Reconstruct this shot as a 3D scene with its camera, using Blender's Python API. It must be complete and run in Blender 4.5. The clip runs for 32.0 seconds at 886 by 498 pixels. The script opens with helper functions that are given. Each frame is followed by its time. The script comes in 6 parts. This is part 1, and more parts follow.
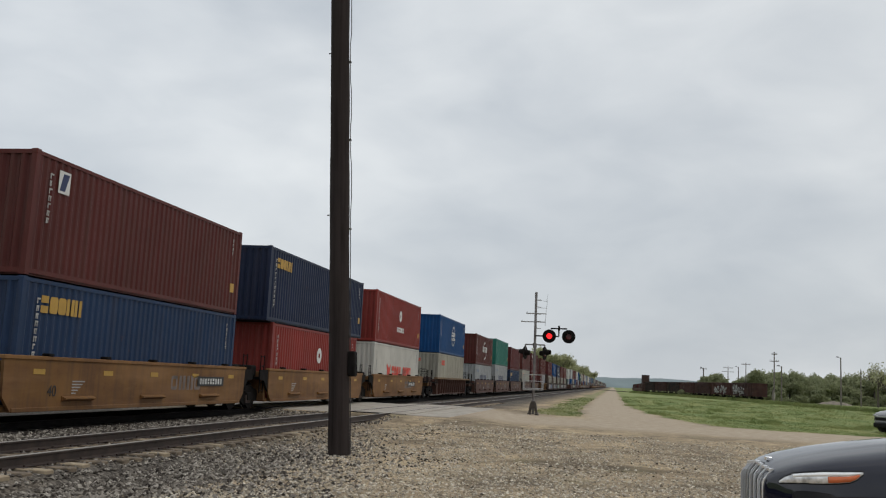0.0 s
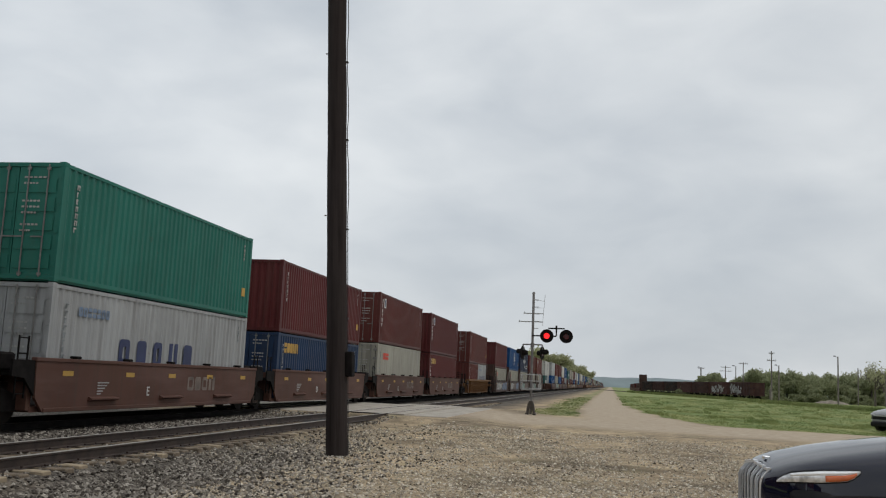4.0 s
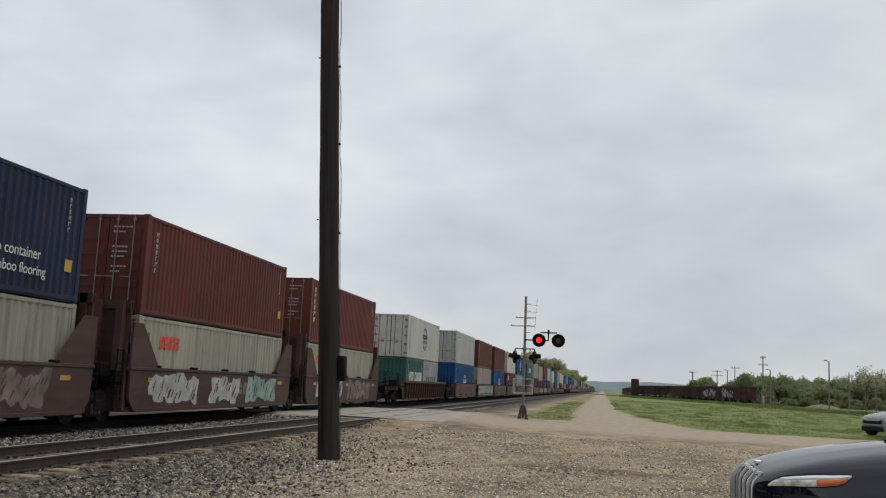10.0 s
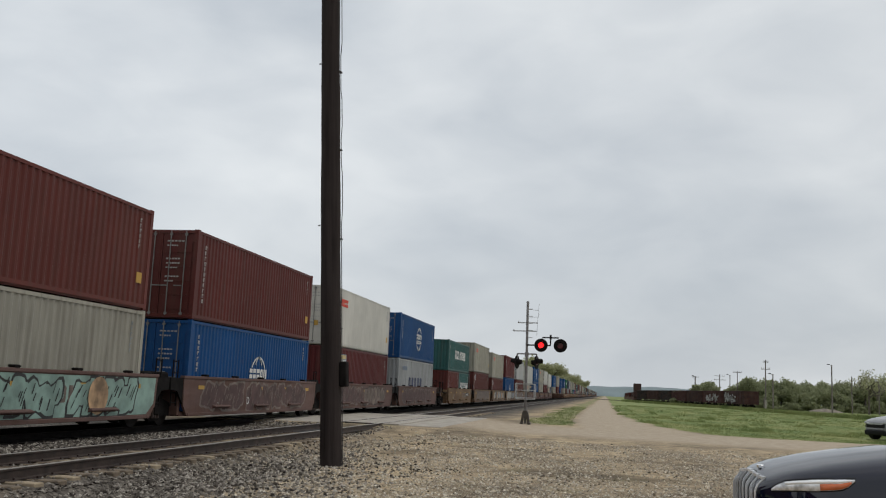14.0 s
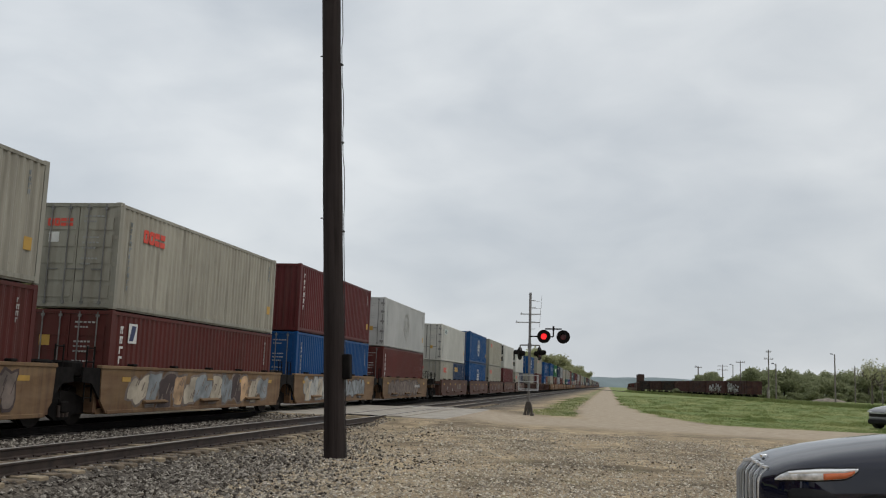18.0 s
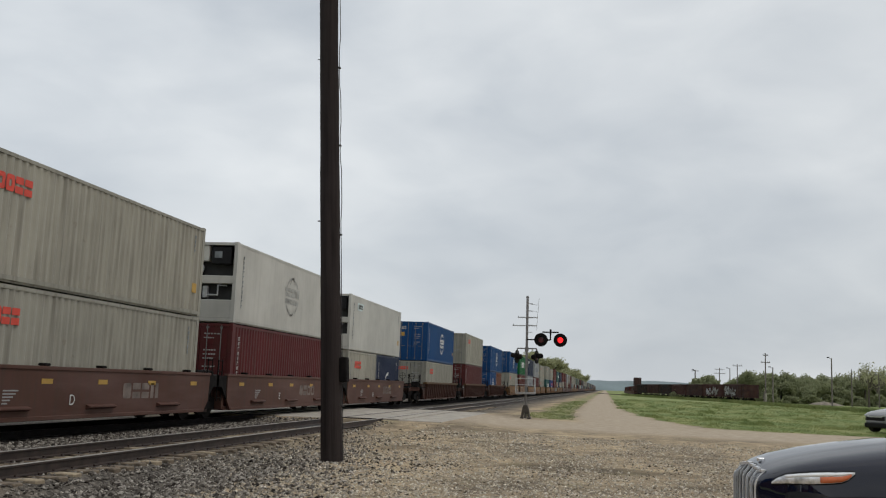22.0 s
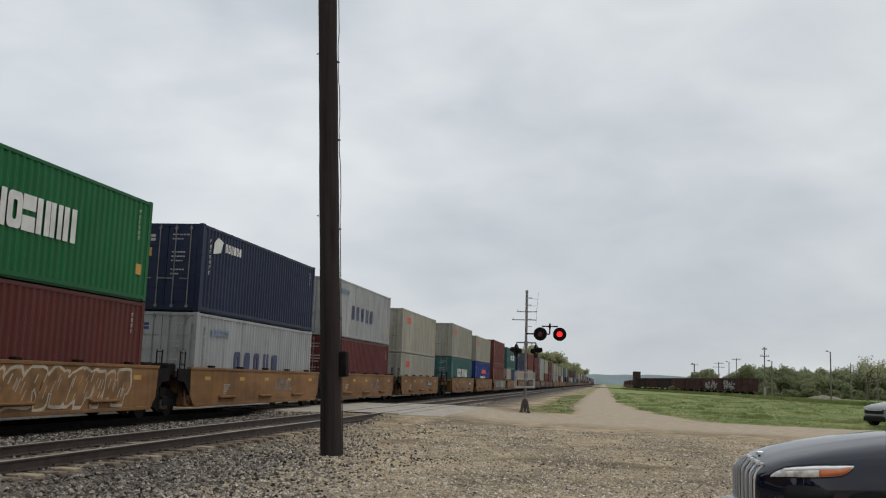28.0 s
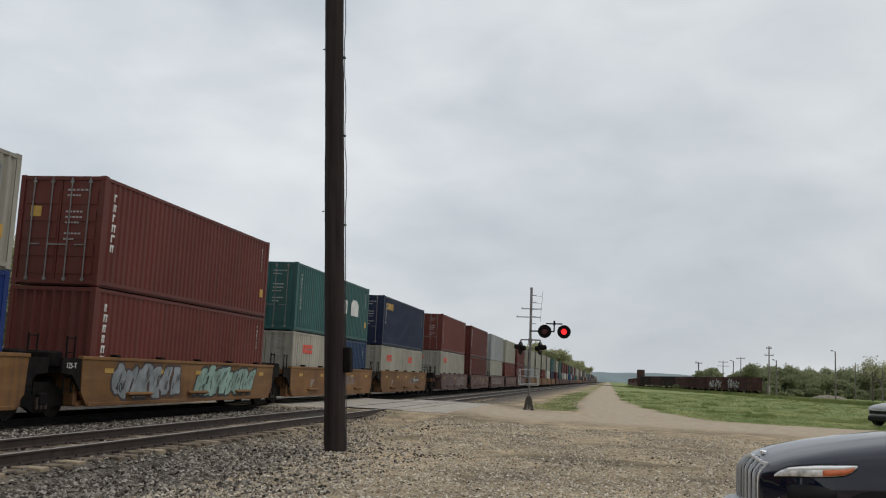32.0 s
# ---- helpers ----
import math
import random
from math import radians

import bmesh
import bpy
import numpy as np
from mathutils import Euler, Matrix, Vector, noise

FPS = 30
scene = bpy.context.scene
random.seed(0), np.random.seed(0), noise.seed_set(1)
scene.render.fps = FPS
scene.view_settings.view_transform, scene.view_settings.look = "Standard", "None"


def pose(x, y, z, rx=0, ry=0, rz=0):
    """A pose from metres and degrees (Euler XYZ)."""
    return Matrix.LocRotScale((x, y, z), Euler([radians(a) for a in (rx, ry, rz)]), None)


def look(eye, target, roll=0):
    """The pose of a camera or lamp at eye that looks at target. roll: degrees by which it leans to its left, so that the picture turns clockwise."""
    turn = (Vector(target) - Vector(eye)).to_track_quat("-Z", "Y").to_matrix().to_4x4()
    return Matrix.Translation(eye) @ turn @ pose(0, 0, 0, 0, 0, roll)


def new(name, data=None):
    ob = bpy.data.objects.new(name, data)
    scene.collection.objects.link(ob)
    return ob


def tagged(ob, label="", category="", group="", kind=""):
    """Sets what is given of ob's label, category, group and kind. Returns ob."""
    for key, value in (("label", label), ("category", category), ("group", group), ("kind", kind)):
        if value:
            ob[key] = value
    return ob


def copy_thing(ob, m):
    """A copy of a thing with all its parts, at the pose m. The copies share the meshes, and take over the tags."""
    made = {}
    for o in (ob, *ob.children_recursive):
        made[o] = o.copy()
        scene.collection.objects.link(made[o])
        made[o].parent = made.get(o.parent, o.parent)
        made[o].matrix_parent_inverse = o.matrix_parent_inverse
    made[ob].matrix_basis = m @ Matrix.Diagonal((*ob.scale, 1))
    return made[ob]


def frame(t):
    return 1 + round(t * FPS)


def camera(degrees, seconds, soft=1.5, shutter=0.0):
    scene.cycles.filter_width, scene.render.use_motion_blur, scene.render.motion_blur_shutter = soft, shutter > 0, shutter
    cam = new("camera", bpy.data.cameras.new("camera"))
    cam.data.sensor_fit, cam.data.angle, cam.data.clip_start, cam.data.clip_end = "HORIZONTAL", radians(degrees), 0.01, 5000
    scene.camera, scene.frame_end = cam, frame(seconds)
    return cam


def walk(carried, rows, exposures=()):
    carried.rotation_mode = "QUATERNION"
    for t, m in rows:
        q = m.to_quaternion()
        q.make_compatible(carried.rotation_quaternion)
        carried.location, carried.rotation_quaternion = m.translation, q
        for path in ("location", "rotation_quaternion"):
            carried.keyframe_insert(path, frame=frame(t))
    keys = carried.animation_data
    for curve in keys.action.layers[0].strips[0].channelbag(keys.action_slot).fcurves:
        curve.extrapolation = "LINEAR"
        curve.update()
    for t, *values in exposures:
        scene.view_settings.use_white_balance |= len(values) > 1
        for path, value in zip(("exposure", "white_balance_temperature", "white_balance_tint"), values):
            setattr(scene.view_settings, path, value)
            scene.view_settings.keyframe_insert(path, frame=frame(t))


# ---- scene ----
PATH = [(0, 10.517, 7.797, 2.849), (0.5, 10.499, 7.781, 2.756), (1, 10.433, 7.734, 2.756), (1.5, 10.343, 7.765, 2.690),
        (2, 10.344, 7.799, 2.697), (2.5, 10.347, 7.784, 2.776), (3, 10.344, 7.799, 2.697), (3.5, 10.357, 7.769, 2.702),
        (5.5, 10.364, 8.209, 2.726), (6, 10.417, 8.367, 2.704), (6.5, 10.558, 8.564, 2.702), (7, 10.573, 8.612, 2.710),
        (7.5, 10.431, 8.356, 2.610), (8, 10.691, 8.294, 2.386), (8.5, 10.760, 8.224, 2.040), (9, 10.181, 8.015, 2.521),
        (9.5, 9.998, 8.184, 2.814), (10, 9.898, 8.085, 2.712), (10.5, 10.009, 8.153, 2.588), (11, 9.961, 8.150, 2.532),
        (11.5, 9.912, 8.261, 2.455), (12, 9.994, 8.307, 2.466), (12.5, 10.057, 8.456, 2.381), (13, 10.177, 8.555, 2.429),
        (13.5, 10.130, 8.533, 2.415), (14, 10.012, 8.406, 2.494), (14.5, 9.897, 8.371, 2.333), (16.5, 10.023, 8.053, 2.163),
        (17, 10.131, 8.067, 2.123), (17.5, 10.192, 8.012, 2.176), (18, 10.136, 7.910, 2.161), (18.5, 10.089, 7.869, 2.106),
        (19, 9.951, 7.918, 2.083), (19.5, 10.013, 7.877, 2.085), (20, 10.032, 7.862, 2.078), (20.5, 10.010, 8.035, 2.179),
        (21, 9.986, 8.119, 2.198), (21.5, 10.019, 8.159, 2.201), (22, 9.973, 8.109, 2.207), (22.5, 9.892, 8.112, 2.209),
        (23, 9.886, 7.982, 2.153), (23.5, 9.873, 7.900, 2.160), (24, 9.867, 7.877, 2.058), (24.5, 9.863, 7.879, 2.081),
        (25, 9.859, 7.905, 1.985), (25.5, 9.961, 7.918, 2.105), (27.5, 9.895, 7.725, 2.072), (28, 9.912, 7.768, 2.100),
        (28.5, 9.963, 7.768, 2.190), (29, 10.070, 7.677, 2.337), (29.5, 9.982, 7.577, 2.678), (30, 10.015, 7.598, 2.619),
        (30.5, 9.956, 7.693, 2.407), (31, 9.884, 7.756, 2.246), (31.5, 10.084, 7.583, 2.355), (32, 10.206, 7.548, 2.576)]
EYE = Vector((0.0, 0.0, 1.65))


def aim(yaw, pitch, roll):
    a, b = radians(yaw), radians(pitch)
    ahead = Vector((-math.sin(a) * math.cos(b), math.cos(a) * math.cos(b), math.sin(b)))
    return look(EYE, EYE + ahead * 50, roll)


cam = camera(50.32, 32.0, soft=1.15)
walk(cam, [(t, aim(a, b, c)) for t, a, b, c in PATH])

# ---- sky and light: an even overcast with thin breaks ----
SUN_UP, SUN_TURN = 60.0, 100.0
world = bpy.data.worlds.new("overcast_sky")
scene.world = world
world.use_nodes = True
wn, wl = world.node_tree.nodes, world.node_tree.links
wn.clear()


def wnode(kind, **given):
    n = wn.new(kind)
    for k, v in given.items():
        n.inputs[k].default_value = v
    return n


sky = wn.new("ShaderNodeTexSky")
sky.sky_type, sky.sun_disc = "NISHITA", False
sky.sun_elevation, sky.sun_rotation = radians(SUN_UP), radians(SUN_TURN)
sky.air_density, sky.dust_density, sky.ozone_density = 1.0, 3.0, 1.5
coord = wn.new("ShaderNodeTexCoord")
warp = wn.new("ShaderNodeMapping")
warp.inputs["Scale"].default_value = (1.0, 1.0, 2.1)
warp.inputs["Rotation"].default_value = (0.15, 0.42, 0.2)
warp.inputs["Location"].default_value = (3.3, 1.1, 0.4)
wl.new(coord.outputs["Generated"], warp.inputs["Vector"])
big = wnode("ShaderNodeTexNoise", Scale=2.6, Detail=3.0, Roughness=0.45, Distortion=0.25)
fine = wnode("ShaderNodeTexNoise", Scale=7.5, Detail=4.0, Roughness=0.5, Distortion=0.3)
for n in (big, fine):
    wl.new(warp.outputs["Vector"], n.inputs["Vector"])
both = wn.new("ShaderNodeMix")
both.data_type = "FLOAT"
both.inputs["Factor"].default_value = 0.32
wl.new(big.outputs["Fac"], both.inputs["A"])
wl.new(fine.outputs["Fac"], both.inputs["B"])
ramp = wn.new("ShaderNodeValToRGB")
ramp.color_ramp.elements[0].position, ramp.color_ramp.elements[0].color = 0.33, (0.515, 0.557, 0.60, 1)
ramp.color_ramp.elements[1].position, ramp.color_ramp.elements[1].color = 0.66, (0.785, 0.812, 0.825, 1)
wl.new(both.outputs["Result"], ramp.inputs["Fac"])
dim = wn.new("ShaderNodeMix")
dim.data_type, dim.blend_type = "RGBA", "MIX"
scaled = wn.new("ShaderNodeMix")
scaled.data_type, scaled.blend_type = "RGBA", "MULTIPLY"
scaled.inputs["Factor"].default_value = 1.0
scaled.inputs["B"].default_value = (0.09, 0.09, 0.09, 1)
wl.new(sky.outputs["Color"], scaled.inputs["A"])
dim.inputs["Factor"].default_value = 0.9
wl.new(scaled.outputs["Result"], dim.inputs["A"])
wl.new(ramp.outputs["Color"], dim.inputs["B"])
# the cloud is thinner towards the left of the track
side = wn.new("ShaderNodeVectorMath")
side.operation = "DOT_PRODUCT"
side.inputs[1].default_value = (-0.80, 0.25, 0.35)
wl.new(coord.outputs["Generated"], side.inputs[0])
thin = wn.new("ShaderNodeMapRange")
thin.inputs["From Min"].default_value, thin.inputs["From Max"].default_value = -1.0, 1.0
thin.inputs["To Min"].default_value, thin.inputs["To Max"].default_value = 0.73, 1.12
wl.new(side.outputs["Value"], thin.inputs["Value"])
shaded = wn.new("ShaderNodeMix")
shaded.data_type, shaded.blend_type = "RGBA", "MULTIPLY"
shaded.inputs["Factor"].default_value = 1.0
wl.new(dim.outputs["Result"], shaded.inputs["A"])
wl.new(thin.outputs["Result"], shaded.inputs["B"])
back = wnode("ShaderNodeBackground", Strength=1.06)
wl.new(shaded.outputs["Result"], back.inputs["Color"])
wout = wn.new("ShaderNodeOutputWorld")
wl.new(back.outputs["Background"], wout.inputs["Surface"])

sun_data = bpy.data.lights.new("sun", "SUN")
sun_data.energy, sun_data.angle, sun_data.color = 0.9, radians(25), (1.0, 0.96, 0.9)
sun = new("sun", sun_data)
su, st = radians(SUN_UP), radians(SUN_TURN)
sun.matrix_world = look(Vector((math.sin(st) * math.cos(su), math.cos(st) * math.cos(su), math.sin(su))) * 100, (0, 0, 0))
scene.view_settings.exposure = 0.0


# ---- materials ----
def shade(name):
    m = bpy.data.materials.new(name)
    m.use_nodes = True
    t = m.node_tree
    t.nodes.clear()
    out = t.nodes.new("ShaderNodeOutputMaterial")
    bs = t.nodes.new("ShaderNodeBsdfPrincipled")
    t.links.new(bs.outputs["BSDF"], out.inputs["Surface"])
    return m, t, bs


def noise_of(t, scale, detail=4.0, stretch=None, rough=0.55, space="Object"):
    c = t.nodes.new("ShaderNodeTexCoord")
    n = t.nodes.new("ShaderNodeTexNoise")
    n.inputs["Scale"].default_value, n.inputs["Detail"].default_value, n.inputs["Roughness"].default_value = scale, detail, rough
    if stretch:
        mp = t.nodes.new("ShaderNodeMapping")
        mp.inputs["Scale"].default_value = stretch
        t.links.new(c.outputs[space], mp.inputs["Vector"])
        t.links.new(mp.outputs["Vector"], n.inputs["Vector"])
    else:
        t.links.new(c.outputs[space], n.inputs["Vector"])
    return n.outputs["Fac"]


def ramp_of(t, fac, a, b, lo=0.35, hi=0.65):
    r = t.nodes.new("ShaderNodeValToRGB")
    r.color_ramp.elements[0].position, r.color_ramp.elements[0].color = lo, (*a, 1) if len(a) == 3 else a
    r.color_ramp.elements[1].position, r.color_ramp.elements[1].color = hi, (*b, 1) if len(b) == 3 else b
    t.links.new(fac, r.inputs["Fac"])
    return r.outputs["Color"]


def mix_of(t, fac, a, b, how="MIX"):
    m = t.nodes.new("ShaderNodeMix")
    m.data_type, m.blend_type = "RGBA", how
    for value, socket in ((fac, m.inputs["Factor"]), (a, m.inputs["A"]), (b, m.inputs["B"])):
        if isinstance(value, (int, float)):
            socket.default_value = value
        elif isinstance(value, tuple):
            socket.default_value = (*value, 1)
        else:
            t.links.new(value, socket)
    return m.outputs["Result"]


def bump_of(t, bs, height, strength, distance):
    b = t.nodes.new("ShaderNodeBump")
    b.inputs["Strength"].default_value, b.inputs["Distance"].default_value = strength, distance
    t.links.new(height, b.inputs["Height"])
    t.links.new(b.outputs["Normal"], bs.inputs["Normal"])


def math_of(t, how, a, b):
    m = t.nodes.new("ShaderNodeMath")
    m.operation = how
    for value, socket in ((a, m.inputs[0]), (b, m.inputs[1])):
        if isinstance(value, (int, float)):
            socket.default_value = value
        else:
            t.links.new(value, socket)
    return m.outputs[0]


def plain(name, color, rough=0.6, metal=0.0, vary=0.15, scale=3.0, bump=0.0, gloss=0.5):
    m, t, bs = shade(name)
    dark = tuple(c * (1 - vary) for c in color)
    light = tuple(min(1, c * (1 + vary)) for c in color)
    n = noise_of(t, scale, 5)
    t.links.new(ramp_of(t, n, dark, light), bs.inputs["Base Color"])
    bs.inputs["Roughness"].default_value, bs.inputs["Metallic"].default_value = rough, metal
    bs.inputs["Specular IOR Level"].default_value = gloss
    if bump:
        bump_of(t, bs, noise_of(t, scale * 12, 3), 0.5, bump)
    return m


DEEPEN = 0.52


def painted(name, color, grime=0.35, rust=0.3, rough=0.5, grime_color=(0.06, 0.045, 0.035)):
    """Weathered paint on steel: faded patches, run-down streaks, rust spots."""
    m, t, bs = shade(name)
    info = t.nodes.new("ShaderNodeObjectInfo")
    fade = noise_of(t, 0.45, 4)
    color = tuple(c * (DEEPEN if max(color) < 0.40 else 0.76) for c in color)
    pale = tuple(min(1, c * 1.16 + 0.004) for c in color)
    deep = tuple(c * 0.84 for c in color)
    base = ramp_of(t, fade, deep, pale, 0.3, 0.7)
    vary = ramp_of(t, info.outputs["Random"], (0.88, 0.88, 0.88), (1.08, 1.06, 1.04), 0, 1)
    base = mix_of(t, 1.0, base, vary, "MULTIPLY")
    streak = noise_of(t, 1.0, 5, (3.0, 5.5, 0.28), 0.6)
    run = ramp_of(t, streak, (0, 0, 0), (1, 1, 1), 0.46, 0.70)
    base = mix_of(t, math_of(t, "MULTIPLY", run, grime), base, grime_color)
    spots = ramp_of(t, noise_of(t, 3.2, 8, None, 0.7), (0, 0, 0), (1, 1, 1), 0.62, 0.72)
    base = mix_of(t, math_of(t, "MULTIPLY", spots, rust), base, (0.10, 0.042, 0.02))
    if rust >= 0.5:
        wash = ramp_of(t, noise_of(t, 0.75, 6, (1.0, 0.55, 1.5), 0.62), (0, 0, 0), (1, 1, 1), 0.41, 0.60)
        base = mix_of(t, math_of(t, "MULTIPLY", wash, rust * 0.85), base, (0.085, 0.038, 0.022))
        dust = ramp_of(t, noise_of(t, 0.5, 4, (1.0, 0.4, 2.5), 0.6), (0, 0, 0), (1, 1, 1), 0.48, 0.66)
        base = mix_of(t, math_of(t, "MULTIPLY", dust, 0.5), base, tuple(min(1, c * 1.25 + 0.03) for c in color))
    t.links.new(base, bs.inputs["Base Color"])
    bs.inputs["Roughness"].default_value = rough
    bs.inputs["Specular IOR Level"].default_value = 0.2
    bump_of(t, bs, noise_of(t, 2.2, 3), 0.25, 0.02)
    return m


BOX = {
    "dusty": painted("dusty_brown_box_paint", (0.12, 0.062, 0.055), 0.5),
    "brown": painted("brown_box_paint", (0.178, 0.036, 0.030), 0.3),
    "maroon": painted("maroon_box_paint", (0.172, 0.027, 0.029), 0.3),
    "rust": painted("rust_red_box_paint", (0.225, 0.050, 0.038), 0.3),
    "red": painted("red_box_paint", (0.38, 0.05, 0.04), 0.2),
    "navy": painted("navy_box_paint", (0.018, 0.034, 0.095), 0.15),
    "slate": painted("slate_blue_box_paint", (0.022, 0.062, 0.16), 0.25),
    "blue": painted("blue_box_paint", (0.002, 0.098, 0.335), 0.12),
    "royal": painted("royal_blue_box_paint", (0.012, 0.055, 0.31), 0.15),
    "cream": painted("cream_box_paint", (0.425, 0.41, 0.345), 0.4),
    "white": painted("white_box_paint", (0.65, 0.64, 0.59), 0.10, 0.12),
    "mist": painted("pale_grey_white_box_paint", (0.525, 0.53, 0.525), 0.08, 0.1),
    "grey": painted("grey_box_paint", (0.402, 0.42, 0.43), 0.34),
    "teal": painted("teal_box_paint", (0.050, 0.185, 0.180), 0.35),
    "jade": painted("jade_box_paint", (0.035, 0.285, 0.22), 0.15),
    "green": painted("green_box_paint", (0.010, 0.205, 0.062), 0.15),
    "orange": painted("orange_box_paint", (0.25, 0.085, 0.045), 0.3),
}
CAR = {
    "yellow": painted("yellow_car_paint", (0.39, 0.195, 0.066), 0.6, 0.6, 0.65, (0.075, 0.05, 0.035)),
    "tan": painted("faded_tan_car_paint", (0.375, 0.238, 0.125), 0.75, 0.7, 0.7, (0.09, 0.065, 0.05)),
    "brown": painted("brown_car_paint", (0.178, 0.084, 0.064), 0.55, 0.5, 0.65),
    "plum": painted("faded_brown_car_paint", (0.24, 0.145, 0.128), 0.5, 0.6, 0.7),
    "umber": painted("grimy_umber_car_paint", (0.115, 0.072, 0.064), 0.55, 0.6, 0.7),
    "ochre": painted("ochre_car_paint", (0.20, 0.115, 0.055), 0.8, 0.7, 0.7),
}
STEEL = plain("dark_rail_steel", (0.040, 0.026, 0.020), 0.62, 0.2, 0.35, 4, 0.004)
BRIGHT = plain("worn_rail_head", (0.40, 0.375, 0.345), 0.5, 0.5, 0.1, 6)
BLACK = plain("oily_black_iron", (0.009, 0.0075, 0.007), 0.8, 0.0, 0.4, 5, 0, 0.12)
WHEEL = plain("wheel_steel", (0.017, 0.013, 0.011), 0.7, 0.1, 0.3, 6, 0, 0.2)
GALV = plain("galvanised_steel", (0.40, 0.41, 0.41), 0.5, 0.4, 0.15, 9)
MARKS = {
    "white": plain("white_marking", (0.62, 0.62, 0.60), 0.6, 0, 0.12, 2),
    "red": plain("red_marking", (0.62, 0.06, 0.035), 0.6, 0, 0.15, 2),
    "yellow": plain("yellow_marking", (0.42, 0.25, 0.045), 0.6, 0, 0.15, 2),
    "navy": plain("navy_marking", (0.022, 0.032, 0.095), 0.6, 0, 0.15, 2),
    "black": plain("black_marking", (0.02, 0.02, 0.02), 0.6, 0, 0.15, 2),
    "aqua": plain("aqua_marking", (0.10, 0.30, 0.25), 0.6, 0, 0.2, 2),
    "pale": plain("pale_grey_marking", (0.32, 0.32, 0.31), 0.6, 0, 0.2, 2),
    "steelblue": plain("steel_blue_marking", (0.14, 0.19, 0.27), 0.6, 0, 0.25, 2),
    "silver": plain("silver_spray_marking", (0.36, 0.36, 0.34), 0.6, 0, 0.25, 2),
    "mint": plain("mint_spray_marking", (0.215, 0.32, 0.275), 0.6, 0, 0.3, 1.5),
    "soot": plain("sooty_spray_marking", (0.055, 0.035, 0.033), 0.7, 0, 0.3, 2),
    "plumdark": plain("dark_plum_marking", (0.080, 0.043, 0.040), 0.7, 0, 0.3, 2),
    "faint": plain("faded_chalky_marking", (0.16, 0.125, 0.105), 0.7, 0, 0.4, 2),
    "ochrefill": plain("ochre_spray_marking", (0.19, 0.095, 0.032), 0.7, 0, 0.35, 2),
    "warm": plain("orange_cream_spray_marking", (0.42, 0.27, 0.15), 0.6, 0, 0.6, 1.2),
    "greyblue": plain("grey_blue_spray_marking", (0.20, 0.22, 0.23), 0.6, 0, 0.35, 2),
    "rust": plain("rust_stain_marking", (0.17, 0.075, 0.03), 0.7, 0, 0.4, 2),
    "frost": plain("frosty_aqua_marking", (0.50, 0.58, 0.57), 0.5, 0, 0.1, 2),
    "sand": plain("sandy_marking", (0.50, 0.40, 0.18), 0.6, 0, 0.2, 2),
    "dull": plain("worn_white_marking", (0.36, 0.345, 0.33), 0.65, 0, 0.25, 3),
    "bone": plain("bone_spray_marking", (0.40, 0.345, 0.265), 0.65, 0, 0.3, 1.5),
    "rose": plain("rose_marking", (0.26, 0.12, 0.09), 0.6, 0, 0.25, 2),
}


